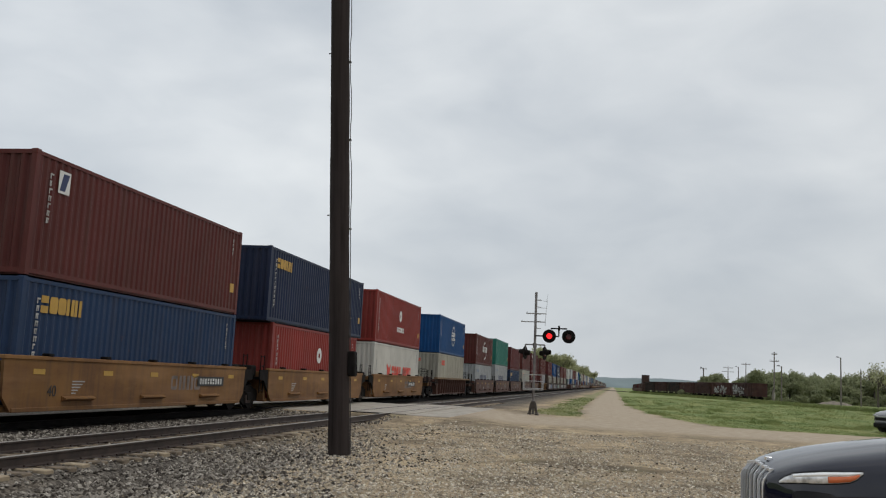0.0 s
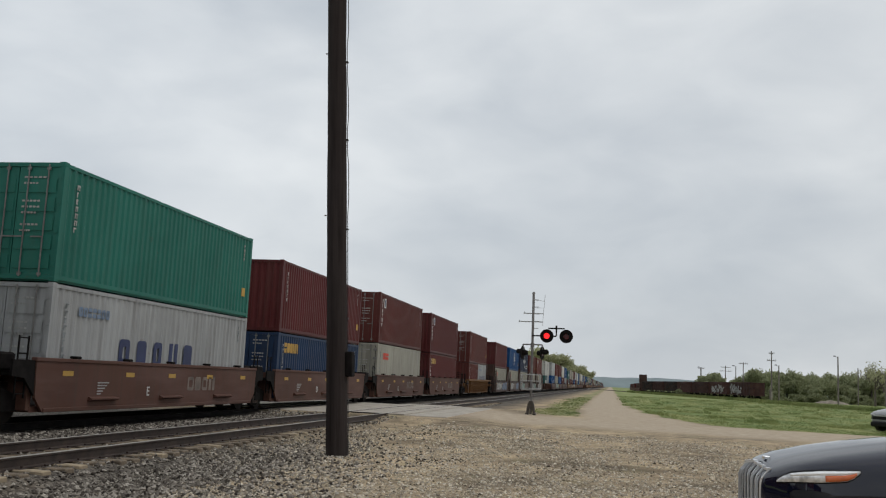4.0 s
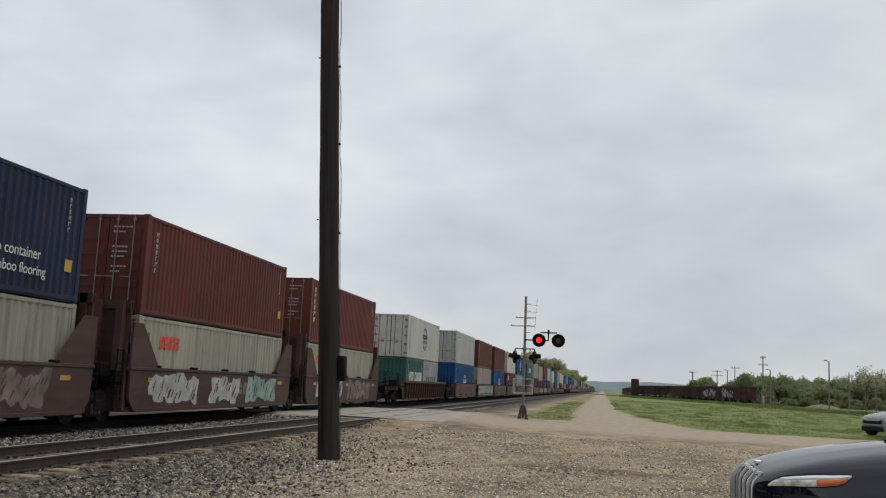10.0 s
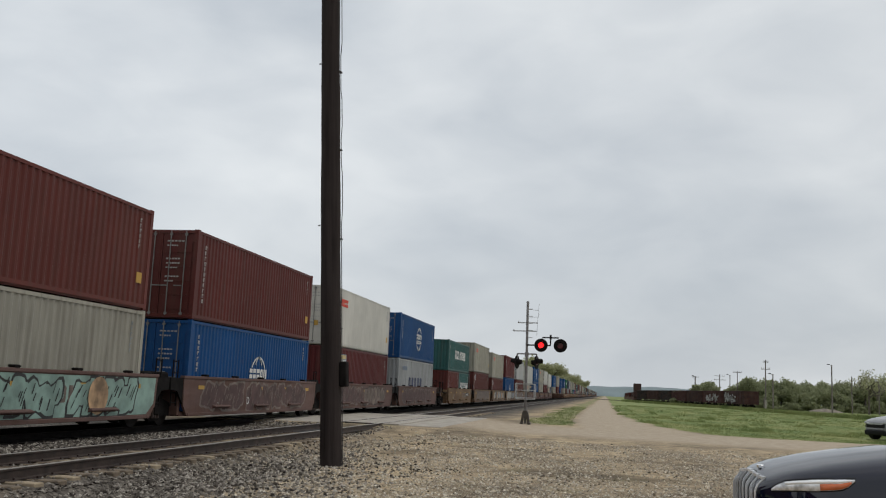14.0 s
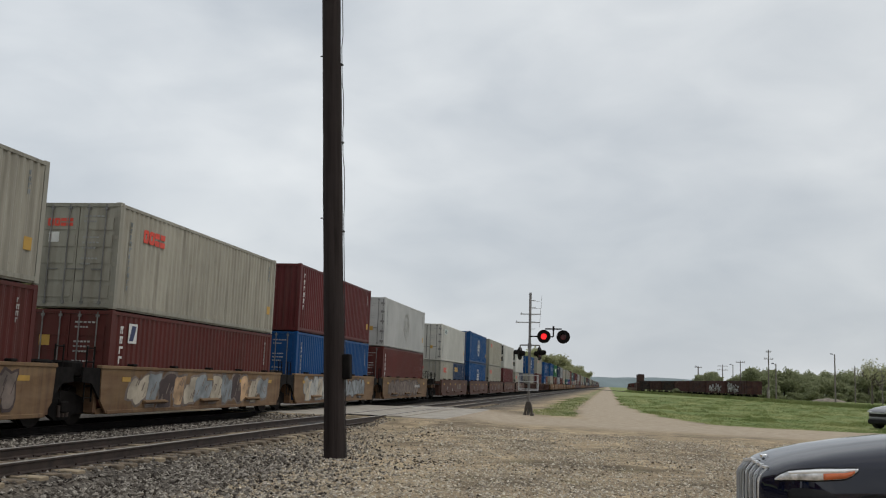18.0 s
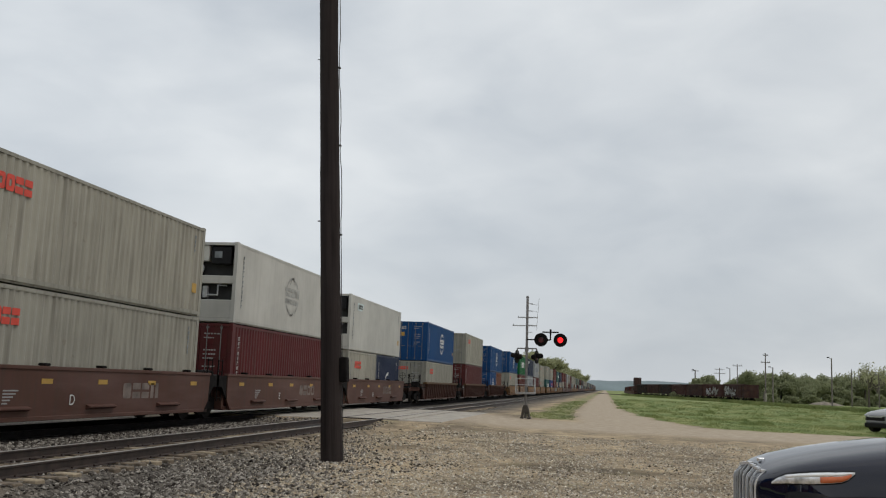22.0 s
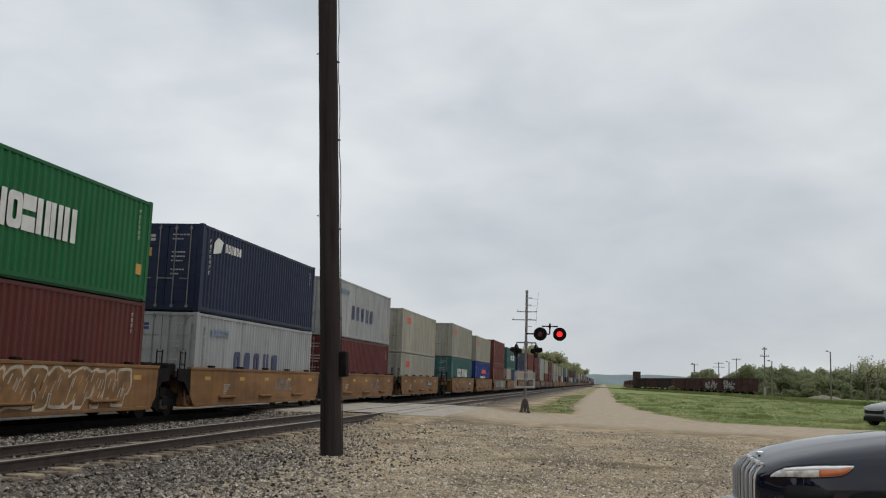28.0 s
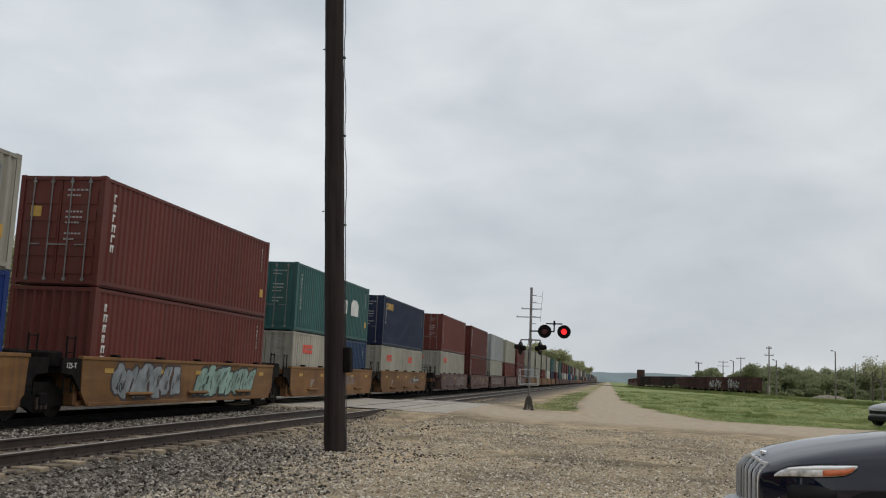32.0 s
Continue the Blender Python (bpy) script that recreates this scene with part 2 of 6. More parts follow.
# ---- geometry helpers ----
class Shape:
    """Gathers boxes, tubes and plates into one mesh."""

    def __init__(self):
        self.v, self.f, self.smooth = [], [], []

    def add(self, verts, faces, smooth=False):
        k = len(self.v)
        self.v += [tuple(p) for p in verts]
        self.f += [tuple(k + i for i in f) for f in faces]
        self.smooth += [smooth] * len(faces)
        return self

    def box(self, x0, x1, y0, y1, z0, z1, cut=0.0):
        if cut:
            c = min(cut, (x1 - x0) / 3, (y1 - y0) / 3, (z1 - z0) / 3)
            vs = []
            for z, i in ((z0, c), (z0 + c, 0), (z1 - c, 0), (z1, c)):
                vs += [(x0 + i + c, y0 + i, z), (x1 - i - c, y0 + i, z), (x1 - i, y0 + i + c, z), (x1 - i, y1 - i - c, z),
                       (x1 - i - c, y1 - i, z), (x0 + i + c, y1 - i, z), (x0 + i, y1 - i - c, z), (x0 + i, y0 + i + c, z)]
            fs = [tuple(range(7, -1, -1)), tuple(range(24, 32))]
            for r in range(3):
                fs += [(r * 8 + i, r * 8 + (i + 1) % 8, r * 8 + 8 + (i + 1) % 8, r * 8 + 8 + i) for i in range(8)]
            return self.add(vs, fs)
        return self.add([(x0, y0, z0), (x1, y0, z0), (x1, y1, z0), (x0, y1, z0), (x0, y0, z1), (x1, y0, z1), (x1, y1, z1), (x0, y1, z1)],
                        [(3, 2, 1, 0), (4, 5, 6, 7), (0, 1, 5, 4), (1, 2, 6, 5), (2, 3, 7, 6), (3, 0, 4, 7)])

    def tube(self, p, q, r0, r1=None, n=10, caps=True):
        r1 = r0 if r1 is None else r1
        p, q = Vector(p), Vector(q)
        d = (q - p).normalized()
        s = d.orthogonal().normalized()
        u = d.cross(s)
        ring = [(math.cos(2 * math.pi * i / n), math.sin(2 * math.pi * i / n)) for i in range(n)]
        vs = [p + (s * a + u * b) * r0 for a, b in ring] + [q + (s * a + u * b) * r1 for a, b in ring]
        self.add(vs, [(i, (i + 1) % n, n + (i + 1) % n, n + i) for i in range(n)], True)
        if caps:
            self.add(vs[:n], [tuple(range(n - 1, -1, -1))])
            self.add(vs[n:], [tuple(range(n))])
        return self

    def pipe(self, points, r, n=6):
        for a, b in zip(points, points[1:]):
            self.tube(a, b, r, r, n)
        return self

    def extrude(self, outline, axis, a, b):
        """A flat outline (list of pairs, counter-clockwise) pushed from a to b along axis 'x', 'y' or 'z'."""
        put = {"x": lambda u, w, s: (s, u, w), "y": lambda u, w, s: (u, s, w), "z": lambda u, w, s: (u, w, s)}[axis]
        n = len(outline)
        vs = [put(u, w, a) for u, w in outline] + [put(u, w, b) for u, w in outline]
        fs = [tuple(range(n)), tuple(range(2 * n - 1, n - 1, -1))] + [(i, i + n, (i + 1) % n + n, (i + 1) % n) for i in range(n)]
        return self.add(vs, fs)

    def ball(self, c, r, n=10, flat=1.0):
        vs, fs = [], []
        for i in range(n // 2 + 1):
            a = math.pi * i / (n // 2)
            for j in range(n):
                b = 2 * math.pi * j / n
                vs.append((c[0] + r * math.sin(a) * math.cos(b), c[1] + r * math.sin(a) * math.sin(b), c[2] + r * flat * math.cos(a)))
        for i in range(n // 2):
            fs += [(i * n + j, (i + 1) * n + j, (i + 1) * n + (j + 1) % n, i * n + (j + 1) % n) for j in range(n)]
        return self.add(vs, fs, True)

    def mesh(self, name, *mats):
        me = bpy.data.meshes.new(name)
        me.from_pydata(self.v, [], self.f)
        me.polygons.foreach_set("use_smooth", self.smooth)
        for m in mats:
            me.materials.append(m)
        me.update()
        b = bmesh.new()
        b.from_mesh(me)
        bmesh.ops.recalc_face_normals(b, faces=b.faces)
        b.to_mesh(me)
        b.free()
        return me


def part(name, shape, material, parent=None, label="", at=None):
    """Links a Shape, or a mesh that exists, as one mesh object under a thing or a part."""
    me = shape if isinstance(shape, bpy.types.Mesh) else shape.mesh(name, material)
    ob = new(name, me)
    if parent:
        ob.parent = parent
    if at:
        ob.matrix_basis = at
    if label:
        tagged(ob, label)
    return ob


def thing(name, label, category, group="", kind="", at=None):
    ob = new(name)
    ob.empty_display_size = 0.3
    tagged(ob, label, category, group, kind)
    if at:
        ob.matrix_basis = at
    return ob


def solid(name, shape, material, label, category, group="", kind="", at=None):
    ob = new(name, shape.mesh(name, material))
    tagged(ob, label, category, group, kind)
    if at:
        ob.matrix_basis = at
    return ob


# ---- ground: gravel lot, crossing road, dirt path, grass ----
RAIL_Z = 0.17
NEAR_X, TRAIN_X = -9.34, -14.24


def smooth_step(a, b, v):
    k = min(1.0, max(0.0, (v - a) / (b - a)))
    return k * k * (3 - 2 * k)


def path_sides(y):
    """Left and right edge of the dirt path beside the tracks."""
    k = math.exp(-max(0.0, y - 47) / 16)
    return -2.1 + 1.0 * k, 1.3 + 3.6 * k


def road_far(x):
    """Far edge of the crossing road."""
    return 49.2 - 0.40 * max(-6.0, min(x, 9.0)) - 0.05 * max(0.0, x - 9.0)


# damp or worn bands on the lot: centre, half length, half depth, strength
STAINS = [(-0.4, 20.2, 2.2, 0.8, 0.9), (-2.6, 27.3, 1.9, 0.7, 0.8), (2.6, 17.2, 1.4, 0.7, 0.7), (-4.7, 24.0, 1.2, 1.3, 0.7), (1.6, 25.2, 2.6, 0.6, 0.6), (-1.9, 16.2, 1.0, 0.8, 0.5), (4.6, 21.5, 1.6, 0.8, 0.5),
          (0.3, 31.0, 1.9, 0.6, -0.9), (-2.2, 33.6, 2.4, 0.8, -0.7), (-2.6, 22.6, 1.5, 0.9, -0.5), (1.2, 15.0, 1.4, 0.8, -0.6), (3.6, 28.4, 2.2, 0.8, -0.6)]


def stain(x, y):
    v = 0.5
    for cx, cy, a, b, k in STAINS:
        d = ((x - cx) / a) ** 2 + ((y - cy + 0.12 * (x - cx)) / b) ** 2
        if d > 3.0:
            continue
        d += 0.9 * noise.noise((x * 1.1, y * 1.1, 3.0)) + 0.5 * noise.noise((x * 3.0, y * 3.0, 9.0))
        v -= 0.5 * k * smooth_step(1.5, 0.1, d)
    return v


def masks(x, y):
    w = noise.noise((x * 0.35, y * 0.2, 0.0)) * 1.2 + noise.noise((x * 1.3, y * 0.7, 4.0)) * 0.5
    left, right = path_sides(y)
    grass = 0.0
    beyond = smooth_step(-0.5, 1.0, y - road_far(x) + w * 0.8)
    if x > left:
        grass = beyond * smooth_step(-0.7, 0.8, x - right + w * 0.6)
    else:
        grass = smooth_step(-0.8, 0.8, y - 50.3 + w) * smooth_step(-0.5, 0.6, left - x + w * 0.4) * smooth_step(-7.0, -3.2, x + w * 1.1) * 0.52
    if x < -19.5:
        grass = smooth_step(-19.5, -22.0, x)
    ballast = smooth_step(-5.0, -8.0, x + w * 1.2 + 2.2 * smooth_step(15, 25, y)) * (1 - smooth_step(33.0, 36.0, y)) + smooth_step(-4.6, -8.2, x + w * 0.6) * smooth_step(50, 55, y)
    ballast *= smooth_step(-21.5, -19.5, x)
    mid = 43.0 - 0.2 * x
    road = 1 - smooth_step(3.2, 7.5, abs(y - mid) + w * 0.8)
    road = max(road, smooth_step(-0.8, 0.5, x - left) * smooth_step(0.8, -0.5, x - right) * smooth_step(44, 48, y))
    # painted-in shade beneath the train; weaker oily dark between the near rails
    oil_shade = smooth_step(1.55, 1.0, x - TRAIN_X + w * 0.1) * smooth_step(-2.6, -1.8, x - TRAIN_X) * 0.95 if not 35.5 < y < 52 else 0.0
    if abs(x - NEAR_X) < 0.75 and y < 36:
        oil_shade = max(oil_shade, 0.45)
    return grass, min(1, ballast), road * (1 - grass), oil_shade


def ground_z(x, y):
    z = 0.035 * noise.noise((x * 0.12, y * 0.12, 2.0)) + 0.012 * noise.noise((x * 0.9, y * 0.9, 7.0))
    ramp_up = smooth_step(-3.0, -6.5, x) * smooth_step(33, 37, y) * (1 - smooth_step(51, 56, y))
    z = z * (1 - ramp_up) + (0.13 + 0.035 * smooth_step(-10.9, -10.5, x)) * ramp_up
    if -19 < x < -6.6 and not 34 < y < 54:
        z = min(z, 0.012 if abs(x - NEAR_X) < 1.5 else -0.03)
    if -8.15 < x < -5.4 and y < 34:
        z -= 0.11 * smooth_step(-8.15, -7.7, x) * smooth_step(-5.4, -6.6, x) * (1 - smooth_step(31, 34, y))
    if y > 52 and x > 2:
        z += 0.10 * noise.noise((x * 0.05, y * 0.05, 11.0)) * smooth_step(52, 70, y)
    return z


def steps(*spans):
    out = [spans[0][0]]
    for a, b, d in spans:
        n = max(1, round((b - a) / d))
        out += [a + (b - a) * (i + 1) / n for i in range(n)]
    return out


gx = steps((-2600, -300, 230), (-300, -60, 20), (-60, -21, 3), (-21, 14, 0.35), (14, 50, 2), (50, 300, 15), (300, 2600, 200))
gy = steps((-1200, -300, 150), (-300, -20, 20), (-20, 8, 2), (8, 60, 0.35), (60, 120, 1.2), (120, 420, 8), (420, 4200, 180))
gverts = [(x, y, ground_z(x, y)) for y in gy for x in gx]
nx = len(gx)
gfaces = [(j * nx + i, j * nx + i + 1, (j + 1) * nx + i + 1, (j + 1) * nx + i) for j in range(len(gy) - 1) for i in range(nx - 1)]
gme = bpy.data.meshes.new("ground")
gme.from_pydata(gverts, [], gfaces)
gme.polygons.foreach_set("use_smooth", [True] * len(gfaces))
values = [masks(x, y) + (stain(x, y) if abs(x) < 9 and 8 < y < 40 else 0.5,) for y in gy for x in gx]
for k, name in enumerate(("grassy", "stony", "packed", "oily_shaded", "stained")):
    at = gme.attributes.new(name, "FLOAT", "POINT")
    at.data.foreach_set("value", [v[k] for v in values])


def ground_material():
    m, t, bs = shade("gravel_dirt_and_grass")

    def attr(name):
        a = t.nodes.new("ShaderNodeAttribute")
        a.attribute_name = name
        return a.outputs["Fac"]

    fine, mid, wide = noise_of(t, 14, 6, None, 0.7), noise_of(t, 1.6, 5, None, 0.6), noise_of(t, 0.30, 5, (1.0, 0.45, 1.0), 0.6)
    vor = t.nodes.new("ShaderNodeTexVoronoi")
    vor.inputs["Scale"].default_value = 24
    c = t.nodes.new("ShaderNodeTexCoord")
    t.links.new(c.outputs["Object"], vor.inputs["Vector"])
    lot = ramp_of(t, fine, (0.22, 0.172, 0.118), (0.70, 0.60, 0.44), 0.3, 0.72)
    stone = ramp_of(t, vor.outputs["Distance"], (0.48, 0.41, 0.31), (0.20, 0.155, 0.11), 0.05, 0.6)
    lot = mix_of(t, 0.5, lot, stone)
    patch = ramp_of(t, mid, (0.62, 0.60, 0.58), (1.34, 1.32, 1.28), 0.32, 0.66)
    lot = mix_of(t, 1.0, lot, patch, "MULTIPLY")
    damp = ramp_of(t, wide, (0.58, 0.57, 0.56), (1.24, 1.20, 1.11), 0.38, 0.60)
    lot = mix_of(t, 1.0, lot, damp, "MULTIPLY")
    lot = mix_of(t, 1.0, lot, ramp_of(t, attr("stained"), (0.36, 0.35, 0.345), (1.46, 1.45, 1.43), 0.0, 1.0), "MULTIPLY")
    weeds = ramp_of(t, noise_of(t, 0.8, 5, (1.0, 0.5, 1.0), 0.65), (0, 0, 0), (0.30, 0.30, 0.30), 0.55, 0.70)
    lot = mix_of(t, weeds, lot, (0.21, 0.205, 0.10))
    packed = ramp_of(t, noise_of(t, 2.2, 8, (1.0, 0.8, 1.0), 0.72), (0.31, 0.245, 0.175), (0.47, 0.395, 0.30), 0.3, 0.7)
    col = mix_of(t, attr("packed"), lot, packed)
    rock = ramp_of(t, vor.outputs["Color"], (0.026, 0.021, 0.018), (0.20, 0.178, 0.152), 0.2, 0.9)
    rock = mix_of(t, 1.0, rock, ramp_of(t, mid, (0.8, 0.8, 0.8), (1.1, 1.08, 1.05)), "MULTIPLY")
    col = mix_of(t, attr("stony"), col, rock)
    # near-black tone: train's shade put into the colour, plus oily ballast
    col = mix_of(t, attr("oily_shaded"), col, (0.012, 0.010, 0.009))
    lawn = ramp_of(t, noise_of(t, 3, 6, (1, 0.4, 1), 0.6), (0.165, 0.21, 0.08), (0.235, 0.285, 0.115), 0.3, 0.7)
    dry = ramp_of(t, noise_of(t, 0.35, 5, (1.0, 0.35, 1.0), 0.6), (1.30, 1.10, 1.12), (0.66, 0.76, 0.62), 0.38, 0.62)
    lawn = mix_of(t, 1.0, lawn, dry, "MULTIPLY")
    edge = math_of(t, "ADD", attr("grassy"), math_of(t, "MULTIPLY", math_of(t, "SUBTRACT", mid, 0.5), 1.1))
    col = mix_of(t, ramp_of(t, edge, (0, 0, 0), (1, 1, 1), 0.35, 0.65), col, lawn)
    t.links.new(col, bs.inputs["Base Color"])
    bs.inputs["Roughness"].default_value = 0.95
    bs.inputs["Specular IOR Level"].default_value = 0.2
    bump_of(t, bs, fine, 0.6, 0.03)
    return m


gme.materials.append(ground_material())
ground = new("ground", gme)
tagged(ground, "tan gravel lot with packed dirt road, path and green grass", "ground", kind="structure")


# ---- tracks ----
def rail_outline(x):
    return [(x - 0.07, -0.18), (x + 0.07, -0.18), (x + 0.07, -0.165), (x + 0.012, -0.145), (x + 0.012, -0.045), (x + 0.036, -0.032),
            (x + 0.036, -0.006), (x - 0.036, -0.006), (x - 0.036, -0.032), (x - 0.012, -0.045), (x - 0.012, -0.145), (x - 0.07, -0.165)]


TIE = plain("weathered_tie_timber", (0.15, 0.115, 0.08), 0.9, 0, 0.45, 6, 0.01)
# darkened copy of the tie timber, standing for shade beneath the train
SHADED_TIE = plain("oil_black_tie_timber", (0.022, 0.017, 0.014), 0.9, 0, 0.4, 6, 0.01)
DUSTY = plain("dusty_tie_timber", (0.27, 0.215, 0.145), 0.92, 0, 0.35, 5, 0.01)


def track(name, x, label, ties):
    # the train's track gets darker steel and ties to paint in its shade
    oily_shaded = x == TRAIN_X
    t = thing(name, label, "railway track", kind="structure", at=pose(x, 0, RAIL_Z if oily_shaded else RAIL_Z + 0.05))
    for s in (-0.7525, 0.7525):
        r = part("rail", Shape().extrude(rail_outline(s), "y", -900, 1900), BLACK if oily_shaded else STEEL, t, "dark rusty steel rail")
        part("rail_head", Shape().box(s - 0.036, s + 0.036, -900, 1900, -0.0062, 0.001), WHEEL if oily_shaded else BRIGHT, r, "worn running surface")
    rnd = random.Random(5)
    shapes = []
    for k in range(3):
        shapes.append(Shape().box(-1.3, 1.3, -0.115, 0.115, -0.36, -0.172, 0.015).mesh("tie", SHADED_TIE if oily_shaded else TIE if k else DUSTY))
    plate = Shape()
    for s in (-0.7525, 0.7525):
        plate.box(s - 0.18, s + 0.18, -0.09, 0.09, -0.186, -0.168)
        for a in (-0.09, 0.09):
            plate.tube((s + a, 0.05, -0.17), (s + a, 0.05, -0.135), 0.016, 0.02, 6)
    plate_mesh = plate.mesh("tie_plates", STEEL)
    y = ties[0]
    while y < ties[1]:
        if not (35 if oily_shaded else 30.5) < y < 52:
            o = part("tie", shapes[rnd.randrange(3)], None, t, at=pose(rnd.uniform(-0.06, 0.06), y, rnd.uniform(-0.012, 0.004), 0, rnd.uniform(-0.4, 0.4), rnd.uniform(-1.6, 1.6)))
            if y < 34 and x == NEAR_X:
                part("tie_plate", plate_mesh, None, o)
        y += 0.52
    return t


near_track = track("near_track", NEAR_X, "empty rusty railway track on dusty timber ties", (4, 72))
train_track = track("train_track", TRAIN_X, "railway track under the passing train", (14, 60))

# crossing surface: panels between and beside the rails
PANEL = plain("worn_concrete_panel", (0.355, 0.32, 0.27), 0.85, 0, 0.18, 1.5, 0.006)
DARK_GAP = plain("dark_asphalt_edge", (0.026, 0.023, 0.021), 0.9, 0, 0.3, 3, 0.01)
crossing = thing("level_crossing", "worn pale concrete panels of a level crossing", "crossing", kind="structure")
for cx, rise in ((NEAR_X, 0.05), (TRAIN_X, 0.0)):
    for a, b in ((-1.45, -0.80), (-0.68, 0.68), (0.80, 1.45)):
        for k in range(6):
            y0 = 36.5 + k * 2.44
            part("panel", Shape().box(cx + a, cx + b, y0 + 0.01, y0 + 2.42, -0.05, RAIL_Z + rise - 0.012 - 0.003 * (k % 2), 0.012), PANEL, crossing)
    # dark dirt bed, with a dark strip painting shadow on the panel edge
    part("ramp", Shape().box(cx - 0.68, cx + 0.68, 30.0, 36.38, -0.2, 0.045, 0.02).box(cx - 0.68, cx + 0.68, 36.38, 36.49, -0.2, RAIL_Z + rise - 0.02), DARK_GAP, crossing, "dark dirt and painted shadow before the panels")
for a, b, rise in ((TRAIN_X + 1.47, NEAR_X - 1.47, 0.0), (NEAR_X + 1.47, -6.2, 0.03), (-19.0, TRAIN_X - 1.47, 0.0)):
    part("infill", Shape().box(a, b, 36.4, 51.2, -0.05, RAIL_Z + rise - 0.025, 0.02), PANEL, crossing, "dusty pavement between the tracks")


# ---- loose stones ----
def stones(name, label, count, spot, size, mat, seed):
    rnd = np.random.default_rng(seed)
    base = np.array([(1, 0, 0), (0, 1, 0), (-1, 0, 0), (0, -1, 0), (0, 0, 1), (0, 0, -1)], float)
    tri = np.array([(0, 1, 4), (1, 2, 4), (2, 3, 4), (3, 0, 4), (1, 0, 5), (2, 1, 5), (3, 2, 5), (0, 3, 5)])
    xy = spot(rnd, count)
    count = len(xy)
    s = rnd.uniform(*size, (count, 1, 1)) * rnd.uniform(0.55, 1.3, (count, 1, 3)) * np.array([1, 1, 0.7])
    v = base[None] * s + rnd.normal(0, 0.22, (count, 6, 3)) * s
    a = rnd.uniform(0, 6.28, count)
    ca, sa = np.cos(a)[:, None], np.sin(a)[:, None]
    x = v[:, :, 0] * ca - v[:, :, 1] * sa + xy[:, 0:1]
    y = v[:, :, 0] * sa + v[:, :, 1] * ca + xy[:, 1:2]
    gz = np.array([ground_z(p, q) for p, q in xy])[:, None]
    z = v[:, :, 2] + gz + s[:, :, 2].mean(1, keepdims=True) * 0.35
    verts = np.stack([x, y, z], -1).reshape(-1, 3)
    faces = (tri[None] + 6 * np.arange(count)[:, None, None]).reshape(-1, 3)
    me = bpy.data.meshes.new(name)
    me.from_pydata(verts.tolist(), [], faces.tolist())
    me.materials.append(mat)
    ob = new(name, me)
    return tagged(ob, label, "gravel", kind="stuff")


def stone_material(name, stops, rough=0.9, thin=False):
    m, t, bs = shade(name)
    g = t.nodes.new("ShaderNodeNewGeometry")
    r = t.nodes.new("ShaderNodeValToRGB")
    r.color_ramp.elements[0].color = (*stops[0], 1)
    r.color_ramp.elements[1].color = (*stops[-1], 1)
    for i, c in enumerate(stops[1:-1]):
        e = r.color_ramp.elements.new((i + 1) / (len(stops) - 1))
        e.color = (*c, 1)
    t.links.new(g.outputs["Random Per Island"], r.inputs["Fac"])
    grain = ramp_of(t, noise_of(t, 30, 3), (0.75, 0.75, 0.75), (1.15, 1.15, 1.15))
    t.links.new(mix_of(t, 1.0, r.outputs["Color"], grain, "MULTIPLY"), bs.inputs["Base Color"])
    bs.inputs["Roughness"].default_value = rough
    bs.inputs["Specular IOR Level"].default_value = 0.25
    if thin:
        through_light = t.nodes.new("ShaderNodeBsdfTranslucent")
        t.links.new(r.outputs["Color"], through_light.inputs["Color"])
        both_sides = t.nodes.new("ShaderNodeMixShader")
        both_sides.inputs["Fac"].default_value = 0.5
        t.links.new(bs.outputs["BSDF"], both_sides.inputs[1])
        t.links.new(through_light.outputs["BSDF"], both_sides.inputs[2])
        t.links.new(both_sides.outputs["Shader"], t.nodes["Material Output"].inputs["Surface"])
    return m


def shoulder(rnd, n):
    xy = np.stack([rnd.uniform(-7.95, -3.6, n), 8 + 28 * rnd.uniform(0, 1, n) ** 1.3], -1)
    keep = rnd.uniform(0, 1, n) < np.clip((-3.9 - xy[:, 0] + rnd.normal(0, 0.9, n)) / 4.0 + (18 - xy[:, 1]) * np.where(xy[:, 1] > 18, 0.075, 0.03), 0, 1)
    return xy[keep]


def between(rnd, n):
    xy = np.stack([rnd.uniform(-13.1, -8.0, n), rnd.uniform(12, 36, n)], -1)
    cover = rnd.uniform(0, 1, n) < np.where(np.abs(xy[:, 0] - NEAR_X) < 1.32, np.where(np.abs(xy[:, 0] - NEAR_X) < 0.72, 0.22, np.where((xy[:, 1] - 4) % 0.52 < 0.27, 0.12, 0.7)), 1.0)
    cover &= (xy[:, 1] < 29.5) | (np.abs(xy[:, 0] - NEAR_X) > 0.8)
    return xy[(np.abs(xy[:, 0] - NEAR_X - 0.7525) > 0.1) & (np.abs(xy[:, 0] - NEAR_X + 0.7525) > 0.1) & cover]


def lot(rnd, n):
    xy = np.stack([rnd.uniform(-8.2, 6.5, n), 10.5 + 23 * rnd.uniform(0, 1, n) ** 1.8], -1)
    keep = [rnd.random() < 1.15 - 0.035 * (q - 10) + 0.9 * (stain(p, q) - 0.5) + 0.9 * noise.noise((p * 0.7, q * 0.45, 21.0)) for p, q in xy]
    return xy[np.array(keep) & ((xy[:, 0] > -5.5) | (xy[:, 1] > 17.5 + rnd.normal(0, 1.5, n)))]


def rubble(rnd, n):
    """Larger stones gathered in loose drifts."""
    spots = [(-4.0, 24.5), (-3.4, 23.5), (-6.2, 31), (-5.6, 33), (-4.8, 31.5), (-3.9, 30.5), (-3.2, 32), (-2.4, 29.5), (2.2, 14.5), (2.6, 15.5), (1.4, 21), (3.0, 23), (-2.0, 27), (0.4, 30), (-1.0, 18.5), (-4.6, 20.2)]
